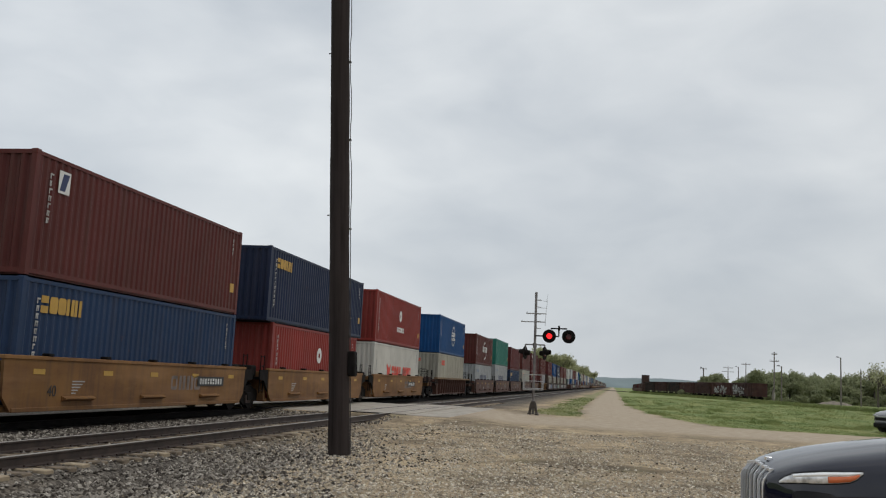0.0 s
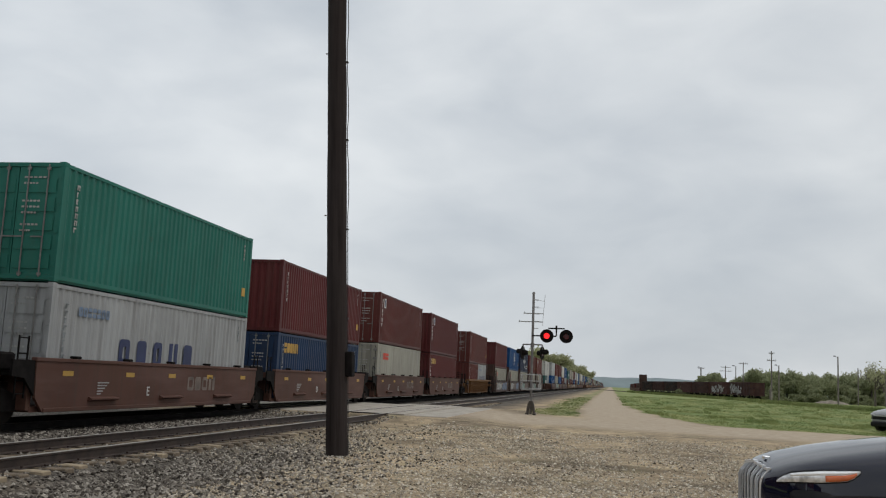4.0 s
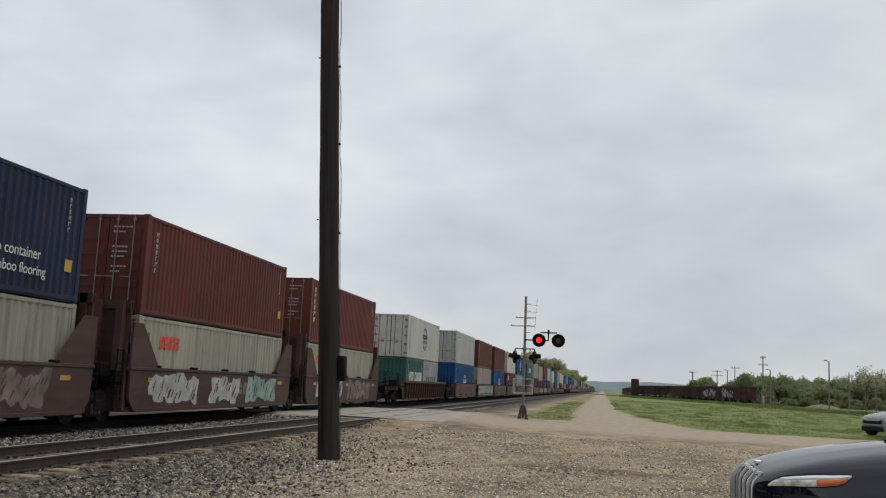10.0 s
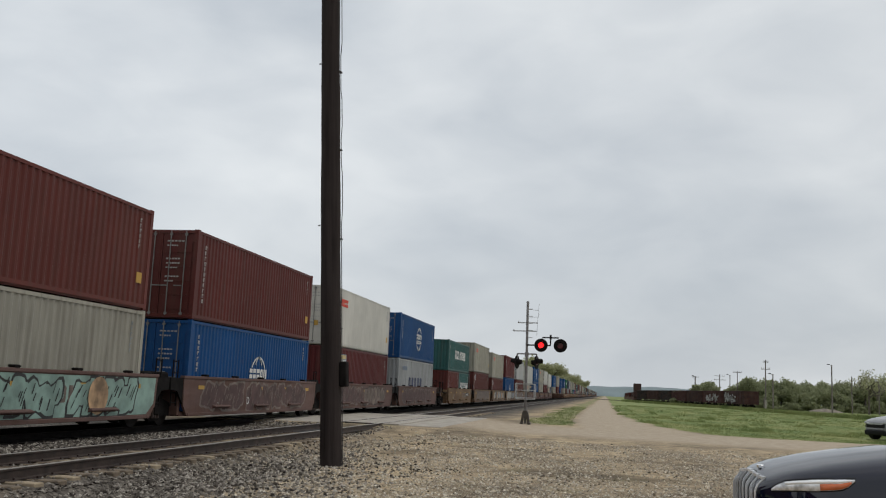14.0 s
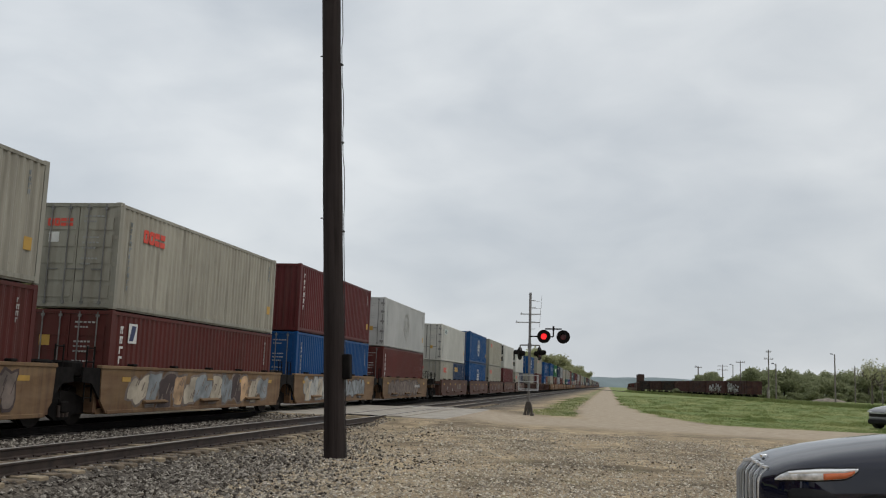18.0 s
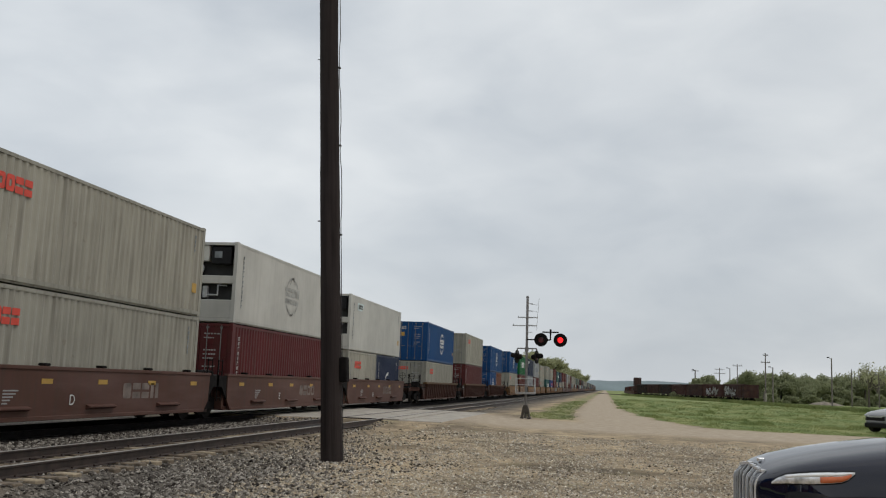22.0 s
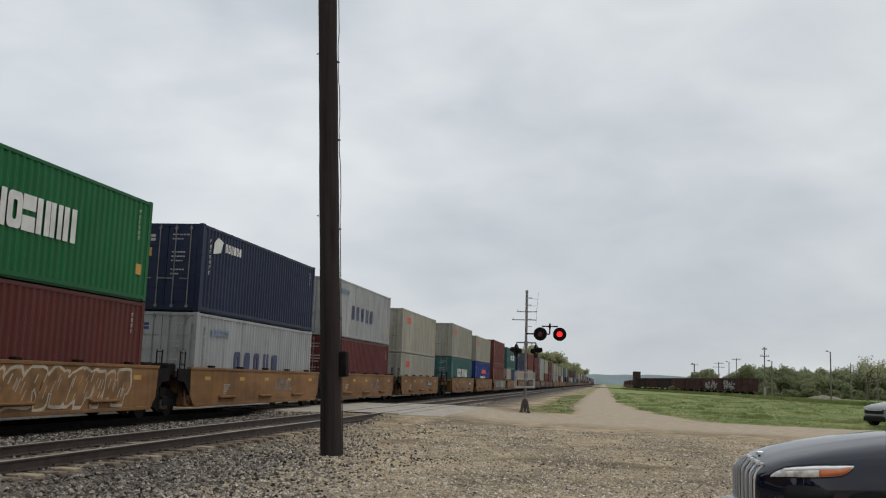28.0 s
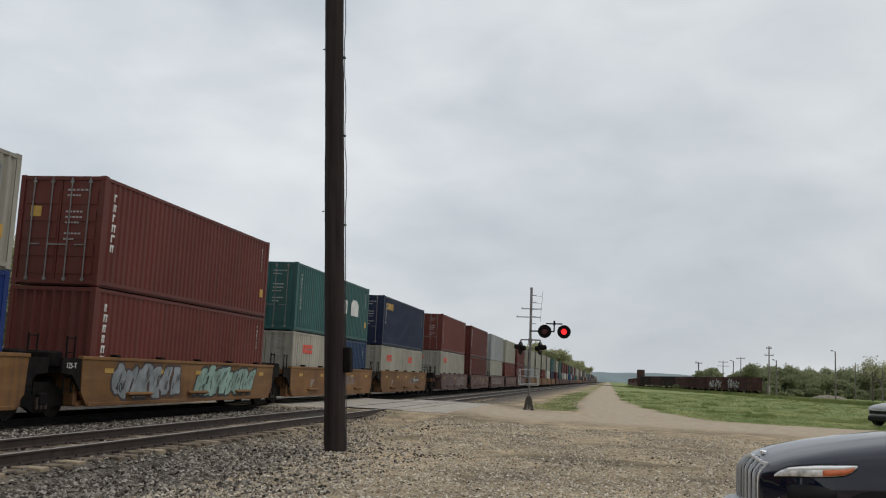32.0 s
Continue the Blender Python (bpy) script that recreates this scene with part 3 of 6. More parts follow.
    pick = rnd.integers(0, len(spots), n)
    return np.array(spots)[pick] + rnd.normal(0, 1, (n, 2)) * np.array([0.55, 1.1])


BALLAST = stone_material("grey_ballast_stone", [(0.016, 0.012, 0.010), (0.085, 0.072, 0.060), (0.165, 0.145, 0.122), (0.40, 0.365, 0.315), (0.045, 0.036, 0.030)])
PEBBLE = stone_material("tan_lot_stone", [(0.10, 0.08, 0.06), (0.40, 0.335, 0.245), (0.60, 0.52, 0.40), (0.27, 0.235, 0.19), (0.74, 0.68, 0.57), (0.16, 0.13, 0.10)])
stones("ballast_stones", "loose grey ballast stones beside the rails", 30000, shoulder, (0.019, 0.048), BALLAST, 1)
stones("ballast_between_tracks", "grey ballast stones between the tracks", 15500, between, (0.025, 0.052), BALLAST, 2)
stones("lot_gravel", "loose tan gravel stones on the lot", 70000, lot, (0.010, 0.031), PEBBLE, 3)
def clods(rnd, n):
    spots = [(-5.37, 27.3), (-5.15, 28.1), (-4.95, 30.9), (-3.62, 18.95), (-3.2, 19.6)]
    return np.array(spots)[rnd.integers(0, len(spots), n)] + rnd.normal(0, 1, (n, 2)) * np.array([0.22, 0.30])


SOIL = stone_material("dark_damp_soil", [(0.03, 0.024, 0.018), (0.06, 0.048, 0.036), (0.10, 0.082, 0.06)])
stones("dirt_clods", "small heaps of dark damp soil on the lot", 200, clods, (0.012, 0.034), SOIL, 12)
stones("lot_rubble", "scattered darker rubble on the lot", 1300, rubble, (0.018, 0.05), PEBBLE, 8)


# ---- grass tufts ----
def tufts(name, label, count, spot, height, mat, seed):
    rnd = random.Random(seed)
    vs, fs = [], []
    for _ in range(count):
        x, y = spot(rnd)
        z = ground_z(x, y)
        k = 1 + (y - 45) / 90
        for b in range(4):
            a, h, w = rnd.uniform(0, 6.28), rnd.uniform(*height), 0.018 * k
            lx, ly = rnd.uniform(-0.10, 0.10) * k, rnd.uniform(-0.10, 0.10) * k
            px, py = x + rnd.uniform(-0.12, 0.12) * k, y + rnd.uniform(-0.12, 0.12) * k
            i = len(vs)
            vs += [(px - w * math.cos(a), py - w * math.sin(a), z - 0.02), (px + w * math.cos(a), py + w * math.sin(a), z - 0.02), (px + lx, py + ly, z + h)]
            fs.append((i, i + 1, i + 2))
    me = bpy.data.meshes.new(name)
    me.from_pydata(vs, [], fs)
    me.materials.append(mat)
    return tagged(new(name, me), label, "grass", kind="stuff")


def field_spot(rnd):
    while True:
        y = 43 + 140 * rnd.random() ** 2.0
        x = rnd.uniform(0, 1) * (6 + y * 0.33)
        if masks(x, y)[0] > 0.45:
            return x, y


def verge_spot(rnd):
    while True:
        y = 49 + 80 * rnd.random() ** 1.6
        x = rnd.uniform(-8, -0.5)
        if masks(x, y)[0] > 0.4:
            return x, y


def grass_material():
    m, t, bs = shade("spring_grass_blades")
    g = t.nodes.new("ShaderNodeNewGeometry")
    patch = ramp_of(t, noise_of(t, 0.35, 5, (1.0, 0.35, 1.0), 0.6), (0.26, 0.285, 0.115), (0.15, 0.20, 0.07), 0.38, 0.62)
    blade = ramp_of(t, g.outputs["Random Per Island"], (0.88, 0.9, 0.86), (1.14, 1.10, 1.16), 0, 1)
    color = mix_of(t, 1.0, patch, blade, "MULTIPLY")
    t.links.new(color, bs.inputs["Base Color"])
    bs.inputs["Roughness"].default_value = 0.9
    bs.inputs["Specular IOR Level"].default_value = 0.15
    inner = t.nodes.new("ShaderNodeBsdfTranslucent")
    t.links.new(color, inner.inputs["Color"])
    leaf = t.nodes.new("ShaderNodeMixShader")
    t.links.new(bs.outputs["BSDF"], leaf.inputs[1])
    t.links.new(inner.outputs["BSDF"], leaf.inputs[2])
    t.links.new(leaf.outputs["Shader"], t.nodes["Material Output"].inputs["Surface"])
    return m


GRASS = grass_material()
tufts("field_grass", "short green spring grass with darker tufts", 26000, field_spot, (0.015, 0.06), GRASS, 4)
def clump_spot(rnd):
    while True:
        x, y = field_spot(rnd)
        if noise.noise((x * 0.5, y * 0.22, 9.0)) > 0.28:
            return x, y


def siding_spot(rnd):
    s = rnd.uniform(-62, 125)
    q = rnd.uniform(-4.2, -1.9)
    return 29.0 - 0.1538 * s + q * 0.988, 197.0 + 0.988 * s + q * 0.1538


tufts("tall_tufts", "taller darker grass clumps in the field", 3200, clump_spot, (0.10, 0.24), GRASS, 14)
tufts("siding_grass", "tall rough grass along the siding", 7500, siding_spot, (0.35, 0.75), GRASS, 15)
def weed_spot(rnd):
    return rnd.uniform(-25.5, -20.0), rnd.uniform(24, 75)


tufts("trackside_weeds", "tall green weeds behind the train's track", 9000, weed_spot, (0.25, 0.75), GRASS, 16)
tufts("verge_grass", "thin yellowish green grass between path and track", 1600, verge_spot, (0.02, 0.08), GRASS, 5)


# ---- utility pole beside the track ----
WOOD = plain("tarred_pole_wood", (0.062, 0.046, 0.040), 0.85, 0, 0.35, 3, 0.01)


def pole_wood():
    m, t, bs = shade("weathered_pole_wood")
    grain = noise_of(t, 1.0, 6, (9, 9, 0.35), 0.65)
    col = ramp_of(t, grain, (0.014, 0.010, 0.0095), (0.040, 0.031, 0.029), 0.3, 0.7)
    col = mix_of(t, ramp_of(t, noise_of(t, 1.2, 4, (1, 1, 0.5)), (0, 0, 0), (0.4, 0.4, 0.4), 0.45, 0.7), col, (0.052, 0.043, 0.040))
    t.links.new(col, bs.inputs["Base Color"])
    bs.inputs["Specular IOR Level"].default_value = 0.2
    bs.inputs["Roughness"].default_value = 0.9
    bump_of(t, bs, grain, 0.9, 0.03)
    return m


def wavy_trunk(height, r0, r1, seed, rings=40, n=18):
    s, vs = Shape(), []
    for i in range(rings + 1):
        z = height * i / rings
        r = r0 + (r1 - r0) * i / rings
        for j in range(n):
            a = 2 * math.pi * j / n
            k = 1 + 0.06 * noise.noise((math.cos(a) * 1.5, math.sin(a) * 1.5, z * 0.9 + seed)) + 0.02 * noise.noise((math.cos(a) * 5, math.sin(a) * 5, z * 3))
            vs.append((r * k * math.cos(a), r * k * math.sin(a), z))
    fs = [(i * n + j, i * n + (j + 1) % n, (i + 1) * n + (j + 1) % n, (i + 1) * n + j) for i in range(rings) for j in range(n)]
    s.add(vs, fs + [tuple(rings * n + j for j in range(n))], True)
    return s


POLE_AT = pose(-5.50, 19.1, -0.12, 0, -3.6, 0)
pole = thing("utility_pole", "tall dark weathered wooden utility pole leaning slightly", "pole", at=POLE_AT)
PW = pole_wood()
part("shaft", wavy_trunk(13.0, 0.222, 0.195, 2.0), PW, pole)
CONDUIT = plain("dark_cable_sheath", (0.035, 0.029, 0.030), 0.6, 0.0, 0.2, 5)
run_up = [(0.1, 0.01), (2.2, 0.01), (5.1, 0.012), (5.5, 0.036), (6.2, 0.036), (6.5, 0.012), (7.0, 0.012), (7.3, 0.036), (7.9, 0.034), (8.1, 0.012), (8.9, 0.012), (9.2, 0.042), (12.6, 0.042)]
part("cable", Shape().pipe([(0.222 - 0.027 * z / 13 + off, 0.05, z) for z, off in run_up], 0.009, 8), CONDUIT, pole, "thin dark cable bowing off the pole")
part("meter_box", Shape().box(0.2, 0.36, -0.10, 0.12, 1.70, 2.22, 0.02), BLACK, pole, "small dark meter box")
for z in (1.2, 2.9, 4.8, 6.75, 8.5):
    part("cable_strap", Shape().box(0.16, 0.24, 0.01, 0.09, z, z + 0.03), CONDUIT, pole)
for z, a in ((5.1, -0.6), (8.7, -0.3)):
    part("pole_step", Shape().tube((-0.19, a * 0.2, z), (-0.235, a * 0.2, z), 0.013, 0.013, 6), STEEL, pole)


# ---- crossing signals ----
CASTIRON = plain("dull_cast_base", (0.062, 0.052, 0.043), 0.8, 0, 0.2, 5)
LENS = plain("dark_red_lens", (0.10, 0.008, 0.010), 0.25, 0, 0.1, 5)
ALU = plain("dull_aluminium", (0.20, 0.19, 0.185), 0.5, 0.5, 0.15, 5)
lit_m, lit_t, lit_b = shade("lit_red_lens")
lit_b.inputs["Base Color"].default_value = (0.9, 0.02, 0.02, 1)
lit_b.inputs["Emission Color"].default_value = (1.0, 0.018, 0.022, 1)
lit_b.inputs["Emission Strength"].default_value = 1.5
FLASH = []


def lamp_head(parent, x, y, z, face):
    """A round lamp: disc, hood, lens, housing. face: -1 towards the viewer, 1 away."""
    at = pose(x, y, z, 0, 0, 0 if face < 0 else 180)
    head = part("lamp_head", Shape().tube((0, -0.02, 0), (0, 0.01, 0), 0.345, 0.345, 28).tube((0, 0.01, 0), (0, 0.26, 0), 0.17, 0.11, 16), BLACK, parent, "black round target with lamp housing", at)
    hood = Shape()
    n = 14
    vs = []
    for r in (0.172, 0.186):
        for d in (-0.02, -0.30):
            vs += [(r * math.cos(math.pi * (1.12 - 1.24 * i / n)), d if i not in (0, n) else -0.02 if d == -0.02 else -0.12, r * math.sin(math.pi * (1.12 - 1.24 * i / n))) for i in range(n + 1)]
    m = n + 1
    fs = []
    for i in range(n):
        fs += [(i, i + 1, m + i + 1, m + i), (2 * m + i, 2 * m + i + 1, 3 * m + i + 1, 3 * m + i), (m + i, m + i + 1, 3 * m + i + 1, 3 * m + i)]
    part("hood", hood.add(vs, fs), BLACK, head)
    part("lens", Shape().tube((0, -0.02, 0), (0, -0.045, 0), 0.152, 0.14, 24), LENS, head, "dark red glass lens")
    return head


def crossing_signal(label, at):
    s = thing("crossing_signal", label, "railway signal", "level crossing signals", at=at)
    part("base", Shape().box(-0.27, -0.10, -0.25, 0.25, -0.1, 0.06, 0.02).box(0.10, 0.27, -0.25, 0.25, -0.1, 0.06, 0.02).extrude([(-0.23, 0.06), (-0.12, 0.06), (-0.07, 0.30), (0.07, 0.30), (0.12, 0.06), (0.23, 0.06), (0.16, 0.50), (0.09, 0.66), (-0.09, 0.66), (-0.16, 0.50)], "y", -0.18, 0.18), CASTIRON, s, "flared cast base")
    part("mast", Shape().tube((0, 0, 0), (0, 0, 6.2), 0.066, 0.066, 14).tube((0, 0, 6.18), (0, 0, 6.27), 0.085, 0.06, 12), ALU, s, "grey metal mast")
    z0 = 4.0
    arm = Shape().pipe([(0.0, -0.1, z0), (0.45, -0.12, z0), (0.45, -0.16, z0 + 0.02)], 0.035, 8)
    arm.pipe([(0.80, -0.1, z0 + 0.40), (1.64, -0.1, z0 + 0.40)], 0.035, 8).tube((1.22, -0.1, z0 + 0.30), (1.22, -0.1, z0 + 0.55), 0.05, 0.05, 8)
    arm.pipe([(1.22, -0.1, z0 + 0.42), (1.22, -0.1, z0), (0.0, -0.1, z0)], 0.035, 8)
    part("lamp_arm", arm, BLACK, s, "bent black lamp arm")
    lamp_head(s, 0.74, -0.18, z0, -1)
    lamp_head(s, 1.73, -0.18, z0, -1)
    low = Shape().pipe([(-0.5, 0.15, 3.55), (0.5, 0.15, 3.55)], 0.035, 8).tube((-0.5, 0.15, 3.55), (-0.5, 0.15, 3.1), 0.035, 0.035, 8).tube((0.5, 0.15, 3.55), (0.5, 0.15, 3.1), 0.035, 0.035, 8)
    part("lower_arm", low.tube((0, 0.0, 3.4), (0, 0, 3.62), 0.1, 0.1, 12), ALU, s)
    for a, turn in ((-0.5, 105), (0.5, 75)):
        h = lamp_head(s, a, 0.15, 2.95, -1)
        h.matrix_basis = pose(a, 0.15, 3.12, 0, 0, turn if a > 0 else -turn)
    for z, a, b in ((5.15, -0.5, 0.55), (4.72, -0.75, 0.5)):
        part("cross_arm", Shape().box(a, b, -0.03, 0.03, z - 0.025, z + 0.025).tube((a + 0.05, 0, z), (a + 0.05, 0, z + 0.09), 0.02, 0.02, 6), GALV, s, "short thin crossarm")
    for k in range(6):
        part("rung", Shape().box(0.02, 0.28, -0.02, 0.02, 4.0 + k * 0.37, 4.03 + k * 0.37), GALV, s)
    part("wire_frame", Shape().pipe([(0.08, 0, 5.85), (0.56, 0, 5.80), (0.60, 0, 6.15)], 0.010, 5).pipe([(0.08, 0, 5.45), (0.56, 0, 5.45), (0.58, 0, 5.8)], 0.010, 5).pipe([(0.50, 0, 4.5), (0.54, 0, 5.45)], 0.010, 5), GALV, s, "thin bent wire")
    rail = Shape()
    for z in (1.3, 1.68, 2.0):
        rail.pipe([(-0.5, -0.4, z), (0.45, -0.4, z), (0.45, 0.4, z), (-0.5, 0.4, z), (-0.5, -0.4, z)], 0.017, 6)
    for a, b in ((-0.5, -0.4), (0.45, -0.4), (0.45, 0.4), (-0.5, 0.4)):
        rail.tube((a, b, 1.25), (a, b, 2.02), 0.022, 0.022, 6)
    part("guard_cage", rail, GALV, s, "small railed cage round the mast")
    part("cage_plate", Shape().box(-0.5, 0.45, -0.4, 0.4, 1.22, 1.25), GALV, s)
    return s


signal_near = crossing_signal("grey crossing signal mast with two round red lamps", pose(-4.0, 49.0, 0.06, 0, -0.4, 0))
glow = part("lit_lens", Shape().tube((0, 0, 0), (0, -0.012, 0), 0.146, 0.138, 24), lit_m, signal_near, "glowing red lens")
FLASH.append(glow)
signal_far = crossing_signal("grey crossing signal mast behind the tracks", pose(-26.4, 38.3, 0.0, 0, 0, 186))


# ---- trees ----
def bark_material(name, a, b):
    m, t, bs = shade(name)
    t.links.new(ramp_of(t, noise_of(t, 4, 5, (2, 2, 0.5)), a, b), bs.inputs["Base Color"])
    bs.inputs["Roughness"].default_value = 0.95
    return m


BARK = bark_material("grey_bark", (0.06, 0.05, 0.042), (0.15, 0.13, 0.11))
LEAF = {
    # far: olive paled in its base colour to stand for distance haze
    "far": stone_material("pale_olive_leaves", [(0.33, 0.34, 0.19), (0.38, 0.385, 0.22), (0.43, 0.43, 0.25)], 0.8, True),
    "belt": stone_material("olive_green_leaves", [(0.25, 0.275, 0.155), (0.29, 0.315, 0.175), (0.33, 0.35, 0.20), (0.27, 0.295, 0.165)], 0.8, True),
    "spring": stone_material("young_yellow_green_leaves", [(0.31, 0.31, 0.14), (0.42, 0.42, 0.20), (0.50, 0.49, 0.26), (0.35, 0.35, 0.16)], 0.75, True),
    "full": stone_material("green_leaves", [(0.16, 0.175, 0.075), (0.23, 0.245, 0.11), (0.31, 0.32, 0.155), (0.19, 0.205, 0.09)], 0.75, True),
}


def tree(label, at, height, spread, leaves, leaf, mat, seed, low=0.25, group="trees", fluff=0.36):
    rnd = random.Random(seed)
    t = thing("tree", label, "tree", group, at=at)
    wood, tips = Shape(), []

    def grow(p, d, length, r, level):
        q = p + d * length
        wood.tube(p, q, r, r * 0.66, 7 if level < 2 else 4, False)
        if level >= 1:
            tips.append((p + (q - p) * 0.6, length))
        if level >= 3:
            tips.append((q, length))
            return
        for k in range(3 if level else 5):
            a = rnd.uniform(0, 6.28)
            tilt = rnd.uniform(0.35, 0.95) * (spread if level == 0 else 1.0)
            side = Vector((math.cos(a), math.sin(a), 0))
            nd = (d * math.cos(tilt) + side * math.sin(tilt) + Vector((0, 0, 0.18))).normalized()
            start = p + (q - p) * rnd.uniform(0.55 if level == 0 else 0.35, 1.0)
            grow(start, nd, length * rnd.uniform(0.5, 0.72), r * 0.5, level + 1)

    trunk = height * 0.42
    grow(Vector((0, 0, -0.1)), Vector((rnd.uniform(-0.05, 0.05), rnd.uniform(-0.05, 0.05), 1)).normalized(), trunk, height * 0.022, 0)
    top = max(p.z + 0.15 * q for p, q in tips)
    k = height / max(0.1, top)
    wood.v = [(x * k, y * k, z * k) for x, y, z in wood.v]
    part("trunk", wood, BARK, t)
    tips = [(p * k, q * k) for p, q in tips]
    vs, fs = [], []
    for i in range(leaves):
        p, length = tips[rnd.randrange(len(tips))]
        off = Vector((rnd.gauss(0, 1), rnd.gauss(0, 1), rnd.gauss(0, 0.9)))
        if off.length > 1.7:
            off *= 1.7 / off.length
        c = p + off * length * fluff
        if c.z < height * low * 0.6:
            continue
        s = leaf * rnd.uniform(0.5, 1.3)
        u = Vector((rnd.gauss(0, 1), rnd.gauss(0, 1), rnd.gauss(0, 1))).normalized()
        w = u.orthogonal().normalized()
        e = u.cross(w)
        n = len(vs)
        vs += [c + w * s, c + e * s * 0.6, c - w * s, c - e * s * 0.6]
        fs.append((n, n + 1, n + 2, n + 3))
    me = bpy.data.meshes.new("crown")
    me.from_pydata([tuple(v) for v in vs], [], fs)
    me.materials.append(LEAF[mat])
    part("crown", me, None, t)
    return t


# behind the train, seen in the gaps between the cars
rnd = random.Random(11)
rear = "trees behind the railway"
t1 = tree("young-leaved tree behind the railway", pose(-38, 55, 0), 10.4, 1.2, 15000, 0.078, "spring", 1, -1, rear, 0.46)
t2 = tree("sparse spring tree behind the railway", pose(-45, 63, 0), 10.4, 1.3, 9000, 0.058, "spring", 2, -1, rear)
t3 = tree("olive green tree behind the railway", pose(-34, 67, 0), 9.0, 1.4, 12000, 0.082, "full", 3, -1, rear, 0.46)
t4 = tree("low green thicket behind the railway", pose(-36, 52, 0), 4.6, 2.1, 7000, 0.09, "full", 4, -1, rear, 0.5)
t5 = tree("slim pale green tree behind the railway", pose(-24.5, 72, 0), 7.2, 1.3, 8500, 0.065, "spring", 6, -1, rear)
for src, x, y, turn in ((t3, -41.5, 57, 80), (t1, -47, 66, 130), (t3, -30.5, 63, 200), (t3, -31, 70, 60), (t3, -30, 75, 250), (t3, -36, 76, 20), (t5, -27, 68, 310),
                        (t3, -52, 70, 145), (t1, -56, 78, 40), (t3, -45, 80, 260), (t2, -40, 88, 100), (t5, -28, 84, 10), (t2, -35, 95, 75), (t3, -30, 104, 160),
                        (t1, -43, 52, 15), (t1, -50, 60, 300), (t2, -38, 60, 210), (t1, -34, 58, 95), (t3, -48, 55, 190), (t5, -26.5, 78, 33), (t3, -31, 92, 280), (t1, -34, 86, 170),
                        (t4, -40, 50, 40), (t4, -45, 53, 100), (t4, -33, 57, 150), (t4, -29, 62, 220), (t4, -50, 58, 260), (t4, -26, 68, 310), (t4, -27, 76, 20), (t4, -38, 64, 70), (t4, -26, 86, 130), (t4, -30, 98, 200)):
    copy_thing(src, pose(x, y, 0, 0, 0, turn))
for x, y in ((-30, 46), (-33, 48.5), (-28, 50), (-36, 47), (-31, 53), (-27, 54.5), (-38.5, 49), (-25, 58)):
    copy_thing(t4, pose(x, y, -0.4, 0, 0, x * 53 % 360))
# the tall wood along the railway, far off
f1 = tree("tall spring tree far along the railway", pose(-31, 430, 0), 17.5, 1.2, 3000, 0.55, "far", 21, 0.1, "trees along the railway", 0.55)
f2 = tree("broad spring tree far along the railway", pose(-38, 455, 0), 16.0, 1.4, 3000, 0.55, "far", 22, 0.1, "trees along the railway", 0.55)
for k in range(46):
    copy_thing(rnd.choice((f1, f2)), pose(-24 - rnd.random() * 9 - (k % 3) * 7, 445 + k * 17 + rnd.uniform(-6, 6), 0, 0, 0, rnd.uniform(0, 360)))
# the belt of trees behind the parked freight cars
belt = "trees behind the siding"
b1 = tree("dense green tree behind the siding", pose(40, 265, 0), 7.4, 1.5, 5600, 0.235, "belt", 31, -1, belt, 0.62)
b2 = tree("broad green tree behind the siding", pose(52, 268, 0), 6.6, 1.7, 5600, 0.235, "belt", 32, -1, belt, 0.62)
b3 = tree("sparse spring tree behind the siding", pose(70, 232, 0), 9.8, 1.3, 480, 0.22, "far", 33, 0.1, belt)
b4 = tree("low bushy tree behind the siding", pose(30, 300, 0), 5.6, 1.9, 3600, 0.30, "belt", 34, -1, belt, 0.62)
b5 = tree("low scrubby bush behind the siding", pose(46, 250, 0), 3.6, 2.2, 2600, 0.26, "belt", 35, -1, belt, 0.6)
def upright(x, y, z, size, tall, turn):
    return pose(x, y, z, 0, 0, turn) @ Matrix.Diagonal((size, size, size * tall, 1))


for k in range(118):
    u = k / 117
    y = 250 + rnd.uniform(0, 75)
    x = y * (0.085 + 0.235 * u) + rnd.uniform(-3, 3)
    src = rnd.choice((b1, b2, b4, b1)) if u < 0.68 else rnd.choice((b3, b3, b4, b5, b3))
    if u < 0.20:
        src = rnd.choice((b4, b5))
    copy_thing(src, upright(x, y, -0.2, rnd.uniform(0.9, 1.25), rnd.uniform(0.78, 1.05), rnd.uniform(0, 360)))
for k in range(44):
    y = 240 + rnd.uniform(0, 18)
    u = rnd.random()
    copy_thing(b5, upright(y * (0.15 + 0.17 * u), y, -0.3, rnd.uniform(0.5, 1.1), rnd.uniform(0.6, 1.0), rnd.uniform(0, 360)))
for x, y in ((60, 214), (64, 220), (67, 212), (71, 224), (75, 215), (58, 226)):
    copy_thing(b3, pose(x, y, 0, 0, 0, x * 37 % 360))


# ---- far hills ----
# distance haze is mixed into the hills' own blue-grey colour
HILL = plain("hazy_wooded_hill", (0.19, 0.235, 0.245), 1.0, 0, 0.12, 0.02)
hv, hf = [], []
cols = 120
for i in range(cols + 1):
    x = -900 + 2000 * i / cols
    h = 24 + 9 * noise.noise((x * 0.004, 0, 3)) + 4 * noise.noise((x * 0.02, 0, 8))
    hv += [(x, 2300, -2), (x, 2330, h * 0.7), (x, 2420, h), (x, 2700, h * 0.8)]
for i in range(cols):
    hf += [(4 * i + j, 4 * i + 4 + j, 4 * i + 5 + j, 4 * i + 1 + j) for j in range(3)]
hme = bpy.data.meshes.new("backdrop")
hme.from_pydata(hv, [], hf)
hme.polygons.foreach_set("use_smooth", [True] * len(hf))
